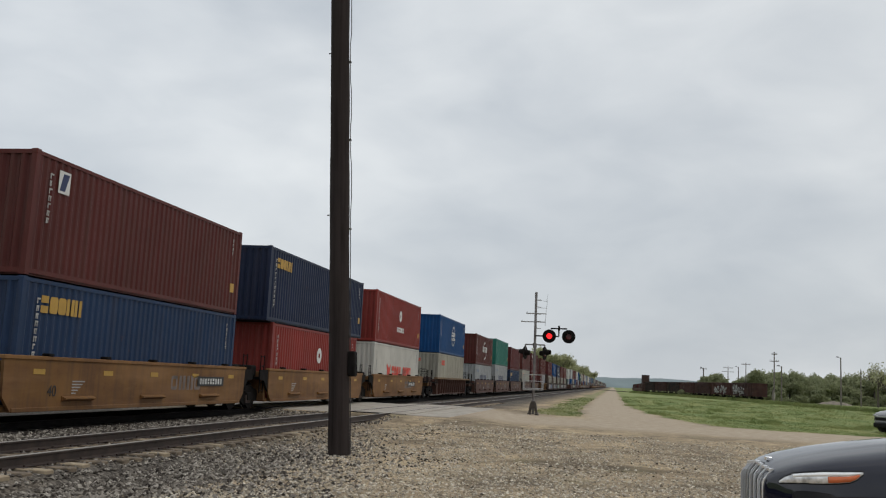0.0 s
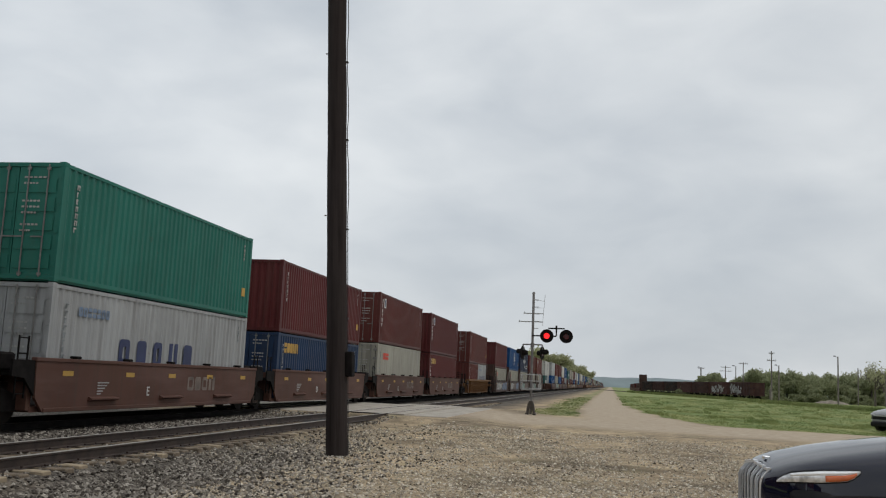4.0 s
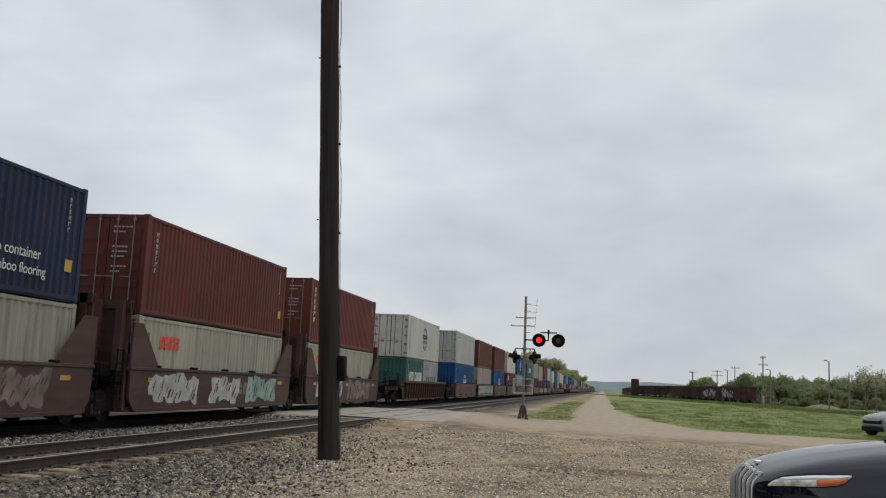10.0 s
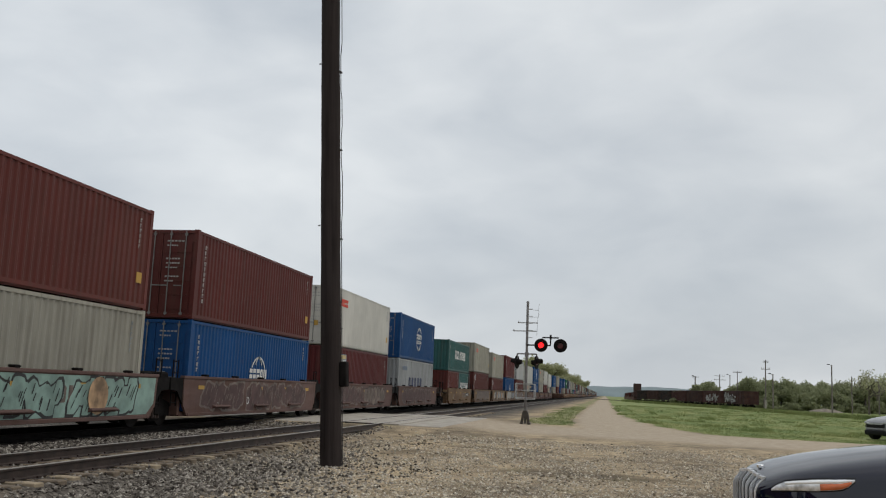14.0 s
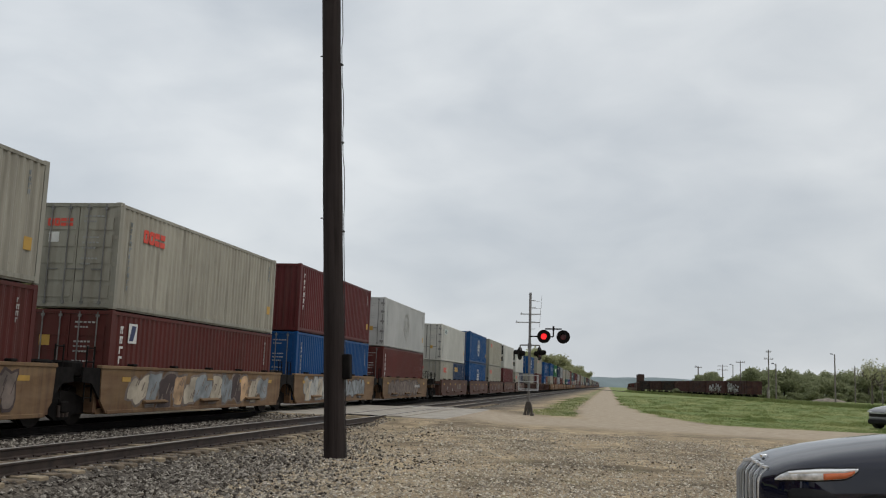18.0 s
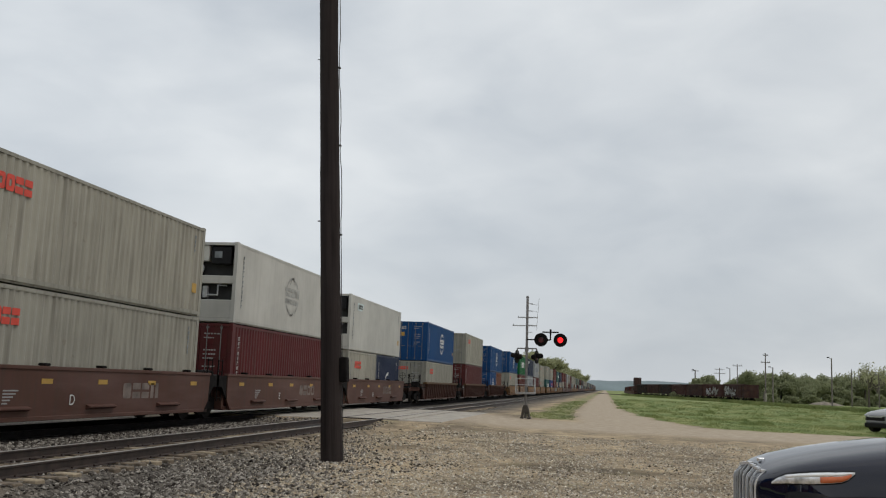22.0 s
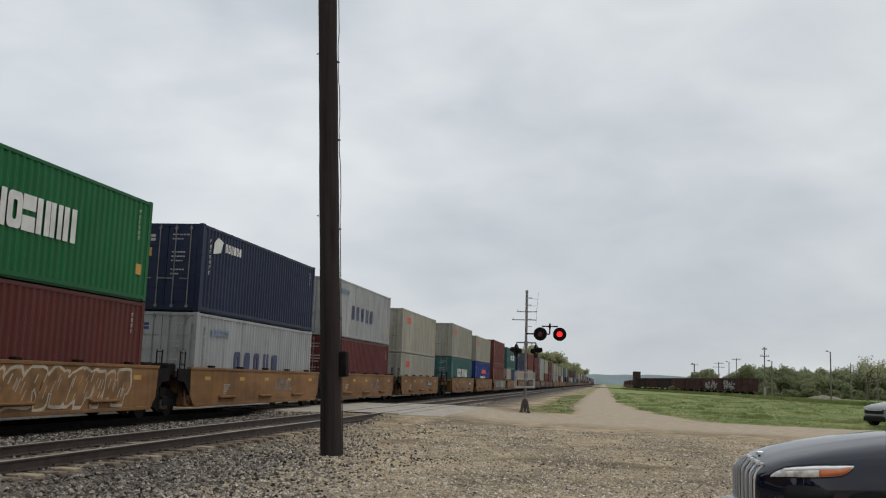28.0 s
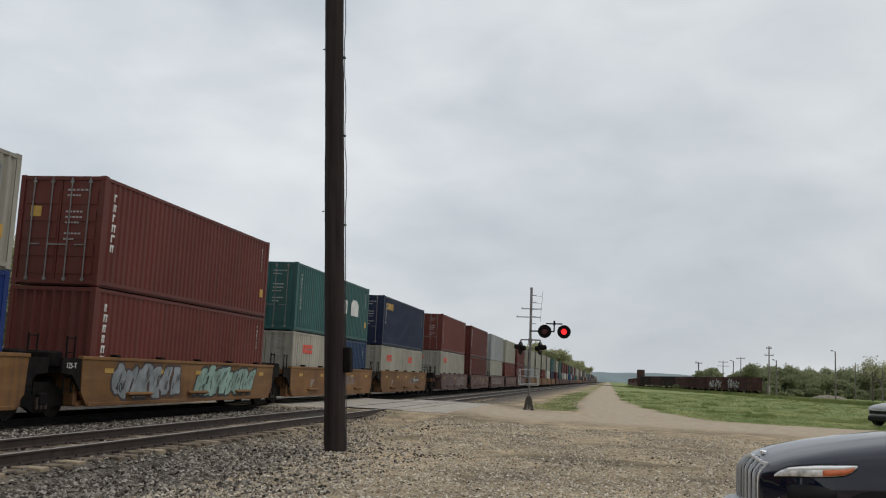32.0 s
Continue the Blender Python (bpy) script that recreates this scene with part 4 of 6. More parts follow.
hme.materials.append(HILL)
tagged(new("backdrop", hme), "low wooded hills in haze-tinted blue-green on the horizon", "hill", kind="structure")


# ---- utility poles and lamps on the right ----
GREYWOOD = plain("grey_pole_wood", (0.16, 0.14, 0.125), 0.9, 0, 0.25, 4)


def line_pole(x, y, h, r, arms, label, lamp=False):
    p = thing("utility_pole", label, "pole", "poles beside the siding", at=pose(x, y, -0.1))
    part("shaft", Shape().tube((0, 0, 0), (0, 0, h), r, r * 0.65, 8), GREYWOOD, p)
    for z, w in arms:
        part("cross_arm", Shape().box(-w, w, -0.12, 0.0, h - z - 0.06, h - z + 0.06), GREYWOOD, p)
        for a in (-0.9, -0.5, 0.5, 0.9):
            part("insulator", Shape().tube((a * w, -0.06, h - z + 0.08), (a * w, -0.06, h - z + 0.34), 0.07, 0.05, 6), GALV, p)
    if lamp:
        part("lamp_arm", Shape().pipe([(0, 0, h - 0.3), (-0.5, 0, h + 0.08)], 0.05, 6), GALV, p)
        part("lamp", Shape().box(-0.95, -0.4, -0.15, 0.15, h + 0.0, h + 0.18, 0.05), BLACK, p, "dark street lamp head")
    return p


line_pole(33.7, 212, 10.8, 0.17, ((0.5, 0.55), (2.0, 0.95)), "tall grey wooden pole with two crossarms")
line_pole(36.2, 218, 8.0, 0.17, (), "shorter grey wooden pole beside the taller one", True)
line_pole(47.0, 211.5, 10.2, 0.18, (), "grey wooden pole with a lamp at its top", True)
line_pole(32.9, 250, 9.4, 0.14, ((0.4, 1.1),), "distant wooden pole with a crossarm")
line_pole(37.7, 330, 10.4, 0.2, ((0.5, 1.6), (1.8, 1.9)), "distant wooden pole with two crossarms")
line_pole(26.6, 295, 8.7, 0.25, ((0.3, 1.0),), "distant yard lamp pole", True)
line_pole(34.2, 275, 9.0, 0.16, (), "distant thin lamp pole", True)
line_pole(53.0, 220, 8.2, 0.14, (), "thin bare pole among the trees")
line_pole(57.5, 216, 7.6, 0.14, ((0.5, 0.8),), "thin pole with a short crossarm among the trees")


# ---- gravel mound and switch posts by the siding ----
mv, mf = [], []
for j in range(15):
    for i in range(31):
        x, y = -4.5 + 9.0 * i / 30, -2.5 + 5.0 * j / 14
        e = max(0.0, 1 - (x / 4.3) ** 2 - (y / 2.4) ** 2)
        mv.append((x, y, -0.2 + 1.1 * e ** 0.8 * (0.85 + 0.35 * noise.noise((x * 0.6, y * 0.6, 2))) + 0.06 * noise.noise((x * 3, y * 3, 5)) * e))
mf = [(j * 31 + i, j * 31 + i + 1, j * 31 + i + 32, j * 31 + i + 31) for j in range(14) for i in range(30)]
mme = bpy.data.meshes.new("gravel_mound")
mme.from_pydata(mv, [], mf)
mme.materials.append(plain("mound_gravel", (0.21, 0.18, 0.145), 0.95, 0, 0.35, 2.5, 0.03))
tagged(new("gravel_mound", mme, ), "low tan gravel mound beside the siding", "mound").matrix_world = pose(50.2, 232, 0)
POSTWOOD = plain("pale_post_wood", (0.34, 0.31, 0.27), 0.9, 0, 0.3, 3)
for x, y, h, m, w in ((31.6, 198.5, 2.1, POSTWOOD, "pale weathered wooden post by the siding's end"), (30.9, 196.0, 2.6, GREYWOOD, "dark wooden post by the siding's end")):
    solid("marker_post", Shape().box(-0.13, 0.13, -0.13, 0.13, -0.3, h, 0.03), m, w, "post", "posts by the siding", at=pose(x, y, 0))


# ---- parked freight cars on the siding ----
HOPPER = {"brown": painted("brown_gondola_paint", (0.062, 0.022, 0.024), 0.7, 0.6, 0.75), "black": painted("black_gondola_paint", (0.02, 0.017, 0.017), 0.5, 0.5, 0.75),
          "red": painted("red_gondola_paint", (0.10, 0.030, 0.030), 0.6, 0.5, 0.7)}


bogie_meshes = {}


def bogie(parent, y, name="truck"):
    b = part(name, Shape().box(-1.15, 1.15, -0.18, 0.18, 0.34, 0.62, 0.03), BLACK, parent, "dark iron truck", pose(0, y, 0))
    for dy in (-0.89, 0.89):
        profile = [(-0.95, 0.0), (-0.95, 0.08), (-0.84, 0.08), (-0.83, 0.15), (-0.80, 0.17), (-0.80, 0.483), (-0.69, 0.483), (-0.69, 0.515), (-0.655, 0.515), (-0.655, 0.10), (-0.60, 0.08)]
        profile += [(-x, r) for x, r in reversed(profile)]
        n = 18
        vs = [(x, r * math.cos(2 * math.pi * i / n), r * math.sin(2 * math.pi * i / n)) for x, r in profile for i in range(n)]
        s = Shape().add(vs, [(k * n + i, k * n + (i + 1) % n, (k + 1) * n + (i + 1) % n, (k + 1) * n + i) for k in range(len(profile) - 1) for i in range(n)])
        part("wheelset", s, WHEEL, b, "steel wheels on an axle", pose(0, dy, 0.483))
    for sx in (-1, 1):
        o = [(-1.22, 0.40), (-1.05, 0.30), (-0.55, 0.30), (-0.25, 0.16), (0.25, 0.16), (0.55, 0.30), (1.05, 0.30), (1.22, 0.40), (1.2, 0.66), (0.8, 0.72), (0.35, 0.86), (-0.35, 0.86), (-0.8, 0.72), (-1.2, 0.66)]
        part("side_frame", Shape().extrude(o, "x", sx * 0.98 - 0.06, sx * 0.98 + 0.06), BLACK, b)
        sp = Shape()
        for a in (-0.17, 0, 0.17):
            sp.tube((sx * 1.06, a, 0.24), (sx * 1.06, a, 0.52), 0.06, 0.06, 8)
        part("spring", sp, STEEL, b)
    return b


def gondola(label, color, at):
    g = thing("gondola_car", label, "freight car", "freight cars parked on the siding", at=at)
    m = HOPPER[color]
    for sx in (-1, 1):
        s = Shape().box(min(sx * 1.42, sx * 1.48), max(sx * 1.42, sx * 1.48), 0.3, 15.2, 1.05, 3.55)
        s.box(min(sx * 1.40, sx * 1.56), max(sx * 1.40, sx * 1.56), 0.3, 15.2, 3.45, 3.62).box(min(sx * 1.40, sx * 1.55), max(sx * 1.40, sx * 1.55), 0.3, 15.2, 0.95, 1.12)
        side = part("side", s, m, g)
        for k in range(14):
            y = 0.8 + k * 1.07
            part("rib", Shape().box(min(sx * 1.482, sx * 1.58), max(sx * 1.482, sx * 1.58), y, y + 0.14, 1.12, 3.45), m, side)
    for y in (0.3, 15.1):
        part("end", Shape().box(-1.42, 1.42, y, y + 0.1, 0.95, 3.6).box(-1.5, 1.5, y - 0.06, y + 0.16, 2.3, 2.42), m, g)
    part("floor", Shape().box(-1.4, 1.4, 0.4, 15.1, 0.95, 1.05), m, g)
    part("load", Shape().box(-1.38, 1.38, 0.5, 15.0, 1.06, 3.2, 0.3), BLACK, g, "dark load")
    for y in (2.2, 13.3):
        bogie(g, y)
    part("coupler", Shape().box(-0.15, 0.15, -0.5, 0.4, 0.75, 1.0, 0.03), BLACK, g)
    return g


SIDING = [(29.0, 197.0), (10.8, 314.0)]
sd = Vector((SIDING[1][0] - SIDING[0][0], SIDING[1][1] - SIDING[0][1], 0)).normalized()
turn = math.degrees(math.atan2(-sd.x, sd.y))


def on_siding(s, z=0.16):
    return pose(SIDING[0][0] + sd.x * s, SIDING[0][1] + sd.y * s, z, 0, 0, turn)


siding = thing("siding_track", "rusty siding track in the grass", "railway track", kind="structure", at=on_siding(0))
for s in (-0.7525, 0.7525):
    part("rail", Shape().extrude(rail_outline(s), "y", -60, 420), STEEL, siding)
part("track_bed", Shape().box(-1.6, 1.6, -60, 420, -0.3, -0.19), plain("siding_ballast", (0.17, 0.155, 0.135), 0.95, 0, 0.4, 3), siding)
first = {c: None for c in HOPPER}
for k, c in enumerate(("brown", "red", "brown", "red", "black", "brown", "black")):
    m = on_siding(1 + k * 16.4)
    if first[c]:
        copy_thing(first[c], m)
    else:
        first[c] = gondola({"brown": "dark brown ribbed gondola car on the siding", "black": "sooty black gondola car on the siding", "red": "rusty red gondola car on the siding"}[c], c, m)
# pale painted scrawls low on two of the cars
for n, car in enumerate([o for o in scene.objects if o.name.startswith("gondola_car")][:2]):
    r, s = random.Random(n + 3), Shape()
    for k in range(44):
        y, z, dy, dz = r.uniform(6.0, 14.0) if n == 0 else r.uniform(2.5, 12.0), r.uniform(1.3, 2.7), r.uniform(-0.6, 0.6), r.uniform(-0.5, 0.7)
        s.tube((1.59, y, z), (1.59, y + dy, z + dz), r.uniform(0.08, 0.24), 0.07, 5).tube((-1.59, y, z), (-1.59, y + dy, z + dz), r.uniform(0.08, 0.24), 0.07, 5)
    part("painted_scrawl", s, MARKS["pale"], car, "pale painted scrawl")


# ---- sport utility vehicles ----
GLASS, gt, gb = shade("tinted_car_glass")
gb.inputs["Base Color"].default_value = (0.02, 0.025, 0.03, 1)
gb.inputs["Roughness"].default_value = 0.05
RUBBER = plain("tyre_rubber", (0.02, 0.02, 0.02), 0.85, 0, 0.2, 8)
CHROME = plain("chrome", (0.95, 0.95, 0.96), 0.26, 1.0, 0.04, 4)
GRILLE = plain("black_grille_mesh", (0.004, 0.004, 0.0045), 0.9, 0, 0.2, 30, 0, 0.03)
TRIM = plain("black_plastic_trim", (0.012, 0.012, 0.013), 0.5, 0, 0.15, 10, 0, 0.15)
LAMP_GLASS = plain("clear_lamp_glass", (0.68, 0.69, 0.71), 0.06, 0.2, 0.35, 14)
STRIP = plain("silvered_reflector", (0.92, 0.93, 0.94), 0.18, 0.2, 0.04, 20)
SILVER = plain("satin_silver_plastic", (0.42, 0.43, 0.44), 0.4, 0.2, 0.08, 6)
BRIGHTWORK = plain("polished_grille_trim", (0.74, 0.75, 0.77), 0.22, 0.45, 0.05, 5)
AMBER = plain("amber_lamp_glass", (0.55, 0.14, 0.05), 0.12, 0, 0.12, 9)


def car_paint(name, color):
    m, t, bs = shade(name)
    flake = ramp_of(t, noise_of(t, 400, 2), tuple(c * 0.85 for c in color), tuple(c * 1.2 for c in color))
    dust = ramp_of(t, noise_of(t, 2.0, 5), (0, 0, 0), (0.012, 0.012, 0.012))
    t.links.new(mix_of(t, dust, flake, (0.2, 0.18, 0.16)), bs.inputs["Base Color"])
    bs.inputs["Metallic"].default_value = 0.0
    bs.inputs["Roughness"].default_value = 0.35
    bs.inputs["Specular IOR Level"].default_value = 0.0
    bs.inputs["Coat IOR"].default_value = 1.6
    bs.inputs["Coat Weight"].default_value = 1.0
    bs.inputs["Coat Roughness"].default_value = 0.03
    return m


def loft(sections, n):
    """A skin over cross sections of n points each, closed at both ends."""
    s = Shape()
    vs = [p for sec in sections for p in sec]
    fs = []
    for k in range(len(sections) - 1):
        fs += [(k * n + i, k * n + i + 1, (k + 1) * n + i + 1, (k + 1) * n + i) for i in range(n - 1)]
    fs += [tuple(range(n)), tuple((len(sections) - 1) * n + i for i in range(n - 1, -1, -1))]
    s.add(vs, fs, True)
    return s


def suv(label, paint, at, slots=True):
    """Front at x = 0, looking along -x; the body runs to x = 4.6."""
    c = thing("parked_car", label, "car", "parked cars", at=at)
    # lower body: (x, half width, sill z, belt z, crown z)
    rows = [(-0.035, 0.49, 0.45, 0.76, 0.81), (-0.015, 0.53, 0.40, 0.81, 0.86), (0.0, 0.555, 0.38, 0.835, 0.89), (0.06, 0.63, 0.32, 0.865, 0.945), (0.16, 0.77, 0.27, 0.905, 1.00), (0.32, 0.87, 0.24, 0.95, 1.062), (0.60, 0.92, 0.24, 0.985, 1.135),
            (1.00, 0.93, 0.24, 1.015, 1.208), (1.35, 0.93, 0.24, 1.035, 1.262), (1.75, 0.93, 0.24, 1.05, 1.28), (2.6, 0.93, 0.24, 1.06, 1.12), (3.6, 0.93, 0.26, 1.08, 1.14), (4.3, 0.90, 0.32, 1.08, 1.14), (4.55, 0.80, 0.40, 1.02, 1.08), (4.6, 0.70, 0.45, 0.95, 1.0)]
    secs = []
    for x, w, z0, z1, z2 in rows:
        d = z2 - z1
        half = [(w * 0.90, z0), (w * 0.985, z0 + 0.10), (w, z0 + (z1 - z0) * 0.5), (w * 0.995, z1 - 0.030), (w * 0.986, z1 - 0.002), (w * 0.955, z1 + d * 0.22), (w * 0.905, z1 + d * 0.43), (w * 0.835, z1 + d * 0.60), (w * 0.70, z1 + d * 0.76), (w * 0.50, z1 + d * 0.90), (w * 0.46, z1 + d * 0.915), (w * 0.42, z1 + d * 0.955), (w * 0.2, z1 + d * 0.99), (w * 0.05, z2)]
        secs.append([(x, -y, z) for y, z in half] + [(x, y, z) for y, z in reversed(half)])
    body = part("body", loft(secs, 28), paint, c)
    cab = []
    for x, w, z in ((1.80, 0.80, 1.10), (2.0, 0.78, 1.34), (2.35, 0.72, 1.60), (2.6, 0.70, 1.675), (3.4, 0.70, 1.67), (4.05, 0.68, 1.60), (4.35, 0.70, 1.35), (4.5, 0.74, 1.08)):
        cab.append([(x, -0.86, 1.04), (x, -(0.86 + w) / 2 + 0.01, (1.04 + z) / 2), (x, -w, z - 0.05), (x, -w * 0.8, z), (x, 0, z + 0.02), (x, w * 0.8, z), (x, w, z - 0.05), (x, (0.86 + w) / 2 - 0.01, (1.04 + z) / 2), (x, 0.86, 1.04)])
    part("cabin", loft(cab, 9), paint, c)
    for sy in (-1, 1):
        for a, b in ((2.1, 2.80), (2.88, 3.65), (3.72, 4.2)):
            part("side_window", Shape().add([(a, sy * 0.872, 1.12), (b, sy * 0.872, 1.12), (b - (0.05 if b < 4 else 0.15), sy * 0.735, 1.56), (a + (0.32 if a < 2.5 else 0.03), sy * 0.735, 1.56),
                 (a, sy * 0.84, 1.12), (b, sy * 0.84, 1.12), (b - 0.05, sy * 0.70, 1.56), (a + 0.03, sy * 0.70, 1.56)], [(0, 1, 2, 3), (7, 6, 5, 4), (0, 4, 5, 1), (1, 5, 6, 2), (2, 6, 7, 3), (3, 7, 4, 0)]), GLASS, c, "dark side window")
        part("mirror", Shape().ball((2.0, sy * 1.02, 1.16), 0.11, 10, 0.8), paint, c)
        part("sill_trim", Shape().box(0.9, 3.9, min(sy * 0.90, sy * 0.945), max(sy * 0.90, sy * 0.945), 0.22, 0.38, 0.02), TRIM, c)
        for x in (0.92, 3.62):
            w = part("wheel", Shape().tube((x, sy * 0.72, 0.36), (x, sy * 0.94, 0.36), 0.22, 0.20, 24), CHROME, c, "silver alloy wheel")
            tyre = Shape()
            tyre.tube((x, sy * 0.71, 0.36), (x, sy * 0.935, 0.36), 0.36, 0.36, 28)
            part("tyre", tyre, RUBBER, w)
            arch = Shape()
            arch.tube((x, sy * 0.9, 0.38), (x, sy * 0.955, 0.38), 0.375, 0.375, 28)
            part("arch_trim", arch, TRIM, c)
        # slim headlamp over the front corner: clear lens, amber lower rear, dark bezel
        pts = [(0.080, 0.624, 0.820, 0.834), (0.116, 0.685, 0.828, 0.876), (0.180, 0.771, 0.838, 0.918), (0.288, 0.838, 0.848, 0.940), (0.408, 0.873, 0.853, 0.956), (0.528, 0.894, 0.864, 0.965), (0.652, 0.907, 0.880, 0.972), (0.712, 0.909, 0.908, 0.976), (0.772, 0.911, 0.962, 0.978)]
        skins = {"bezel": [], "lens": [], "bright": [], "amber": []}
        for k in range(33):
            u = k / 32 * (len(pts) - 1)
            i = min(int(u), len(pts) - 2)
            x, y, lo, hi = (p + (q - p) * (u - i) for p, q in zip(pts[i], pts[i + 1]))
            y = 0.985 * np.interp(x, [r[0] for r in rows], [r[1] for r in rows])
            lean = 0.10
            for key, z0, z1, out in (("bezel", lo - 0.012, hi + 0.014, 0.012), ("lens", lo, hi, 0.018), ("bright", hi - (hi - lo) * 0.36, hi - 0.004, 0.022), ("amber", lo + 0.004, hi - (hi - lo) * 0.40, 0.024)):
                if (key == "amber" and not 0.43 + (hi - lo) * 0.2 < x < 0.75) or (key == "bright" and x < 0.17):
                    continue
                skins[key].append([(x + 0.03, sy * (y - 0.10), z0), (x - out * 0.5, sy * (y + out - lean * (z0 - lo)), z0), (x - out * 0.6, sy * (y + out + 0.003 - lean * ((z0 + z1) / 2 - lo)), (z0 + z1) / 2), (x - out * 0.5, sy * (y + out - lean * (z1 - lo)), z1), (x + 0.03, sy * (y - 0.10), z1)])
        hl = part("headlamp", loft(skins["lens"], 5), LAMP_GLASS, c, "clear slim headlamp")
        part("bezel", loft(skins["bezel"], 5), TRIM, hl, "black lamp bezel")
        part("light_strip", loft(skins["bright"], 5), STRIP, hl, "bright silvery reflector strip")
        if slots:
            part("turn_signal", loft(skins["amber"], 5), AMBER, hl, "amber turn signal")
        pocket = []
        for x, z0, z1 in ((0.17, 0.60, 0.74), (0.20, 0.56, 0.765), (0.26, 0.55, 0.772), (0.34, 0.56, 0.775), (0.48, 0.60, 0.765), (0.58, 0.68, 0.72)):
            y = np.interp(x, [r[0] for r in rows], [r[1] for r in rows])
            pocket.append([(x + 0.02, sy * (y - 0.06), z0), (x - 0.004, sy * (y + 0.004), z0), (x - 0.005, sy * (y + 0.006), (z0 + z1) / 2), (x - 0.004, sy * (y + 0.004), z1), (x + 0.02, sy * (y - 0.06), z1)])
        part("lamp_pocket", loft(pocket, 5), TRIM, c, "black lower lamp pocket")
        part("fog_lamp", Shape().box(0.10, 0.20, min(sy * 0.60, sy * 0.72), max(sy * 0.60, sy * 0.72), 0.52, 0.64, 0.02), LAMP_GLASS, c)
    if slots:
        for k in range(7):
            y = -0.42 + k * 0.14
            bow = -0.06 + 0.03 * (abs(y) / 0.45) ** 2
            up = 0.045 * (1 - abs(y) / 0.45)
            prof = [(bow - 0.012, 0.50), (bow + 0.06, 0.50), (bow + 0.16, 0.925 + up), (bow + 0.085, 0.925 + up), (bow + 0.07, 0.915 + up), (bow, 0.825 + up), (bow - 0.012, 0.79 + up)]
            rim = Shape()
            front = [prof[0], prof[6], prof[5], prof[4], prof[3]]
            strip = front + [(px + 0.016, pz - 0.004) for px, pz in reversed(front)]
            for a, b in ((-0.066, -0.052), (0.052, 0.066)):
                rim.extrude(strip, "y", y + a, y + b)
            rim.box(bow + 0.055, bow + 0.098, y - 0.066, y + 0.066, 0.905 + up, 0.930 + up).box(bow - 0.012, bow + 0.01, y - 0.063, y + 0.063, 0.49, 0.515)
            g = part("grille_slot", rim, BRIGHTWORK, c, "upright chrome-rimmed grille slot")
            part("slot_mesh", Shape().extrude([(px + 0.018, pz - 0.012) for px, pz in prof], "y", y - 0.062, y + 0.062), GRILLE, g, "black grille mesh")
        part("badge", Shape().box(0.10, 0.16, -0.045, 0.045, 0.98, 1.018, 0.006), CHROME, c, "small plain chrome badge")
    else:
        part("grille", Shape().box(-0.06, 0.06, -0.55, 0.55, 0.62, 0.86, 0.02), TRIM, c, "black grille")
        part("lower_intake", Shape().box(-0.07, 0.08, -0.62, 0.62, 0.24, 0.44, 0.03), TRIM, c, "black lower intake")
        part("bumper_bar", Shape().box(-0.085, 0.05, -0.5, 0.5, 0.50, 0.60, 0.03), paint, c)
        part("grille_bar", Shape().extrude([(-0.62, 0.86), (-0.40, 0.78), (0.40, 0.78), (0.62, 0.86), (0.62, 0.91), (0.36, 0.85), (-0.36, 0.85), (-0.62, 0.91)], "x", -0.10, -0.02), SILVER, c, "bright chrome grille wing")
        part("number_plate", Shape().box(-0.115, -0.10, -0.15, 0.15, 0.36, 0.48), MARKS["pale"], c)
    part("bumper", Shape().box(-0.165, 0.12, -0.60, 0.60, 0.26, 0.505, 0.05), SILVER if slots else TRIM, c, "silvery lower bumper" if slots else "black lower bumper")
    ws = Shape().add([(1.72, -0.74, 1.17), (1.72, 0.74, 1.17), (2.28, 0.66, 1.60), (2.28, -0.66, 1.60), (1.80, -0.74, 1.12), (1.80, 0.74, 1.12), (2.34, 0.66, 1.56), (2.34, -0.66, 1.56)], [(0, 1, 2, 3), (7, 6, 5, 4), (0, 4, 5, 1), (1, 5, 6, 2), (2, 6, 7, 3), (3, 7, 4, 0)])
    part("windscreen", ws, GLASS, c, "dark windscreen")
    for x, y, z in ((1.42, 0.06, 1.262), (1.52, -0.42, 1.235)):
        part("washer_jet", Shape().box(x, x + 0.035, y - 0.03, y + 0.03, z - 0.02, z + 0.028, 0.008), TRIM, c)
    return c


suv("dark blue-grey sport utility car parked on gravel", car_paint("dark_blue_grey_metallic", (0.004, 0.0055, 0.017)), pose(1.46, 10.34, 0.0, 0, 0, 4.6))
suv("silver sport utility car parked beside the road", car_paint("silver_metallic", (0.20, 0.205, 0.21)), pose(13.62, 51.9, 0.0, 0, 0, 35), False)


# ---- the train ----
L40, L20, L45, HALF = 12.192, 6.058, 13.716, 1.219
HC, STD = 2.896, 2.591
ROD = plain("dull_lock_rod_steel", (0.17, 0.165, 0.16), 0.55, 0.3, 0.25, 6)
DOORDARK = plain("door_gasket_black", (0.02, 0.02, 0.02), 0.8, 0, 0.2, 4)
mesh_cache = {}


def corrugated(s, length, height, side, wave=0.278, depth=0.036):
    """A trapezoid-ribbed wall panel along y at x = side."""
    n = max(4, round((length - 0.36) / wave))
    w = (length - 0.36) / n
    inner = side * (HALF - 0.008 - depth)
    outer = side * (HALF - 0.008)
    ys = [0.18]
    xs = [outer]
    for k in range(n):
        y = 0.18 + k * w
        for a, x in ((0.27, outer), (0.5, inner), (0.77, inner), (1.0, outer)):
            ys.append(y + a * w)
            xs.append(x)
    z0, z1 = 0.15, height - 0.11
    vs = [(x, y, z0) for x, y in zip(xs, ys)] + [(x, y, z1) for x, y in zip(xs, ys)]
    m = len(ys)
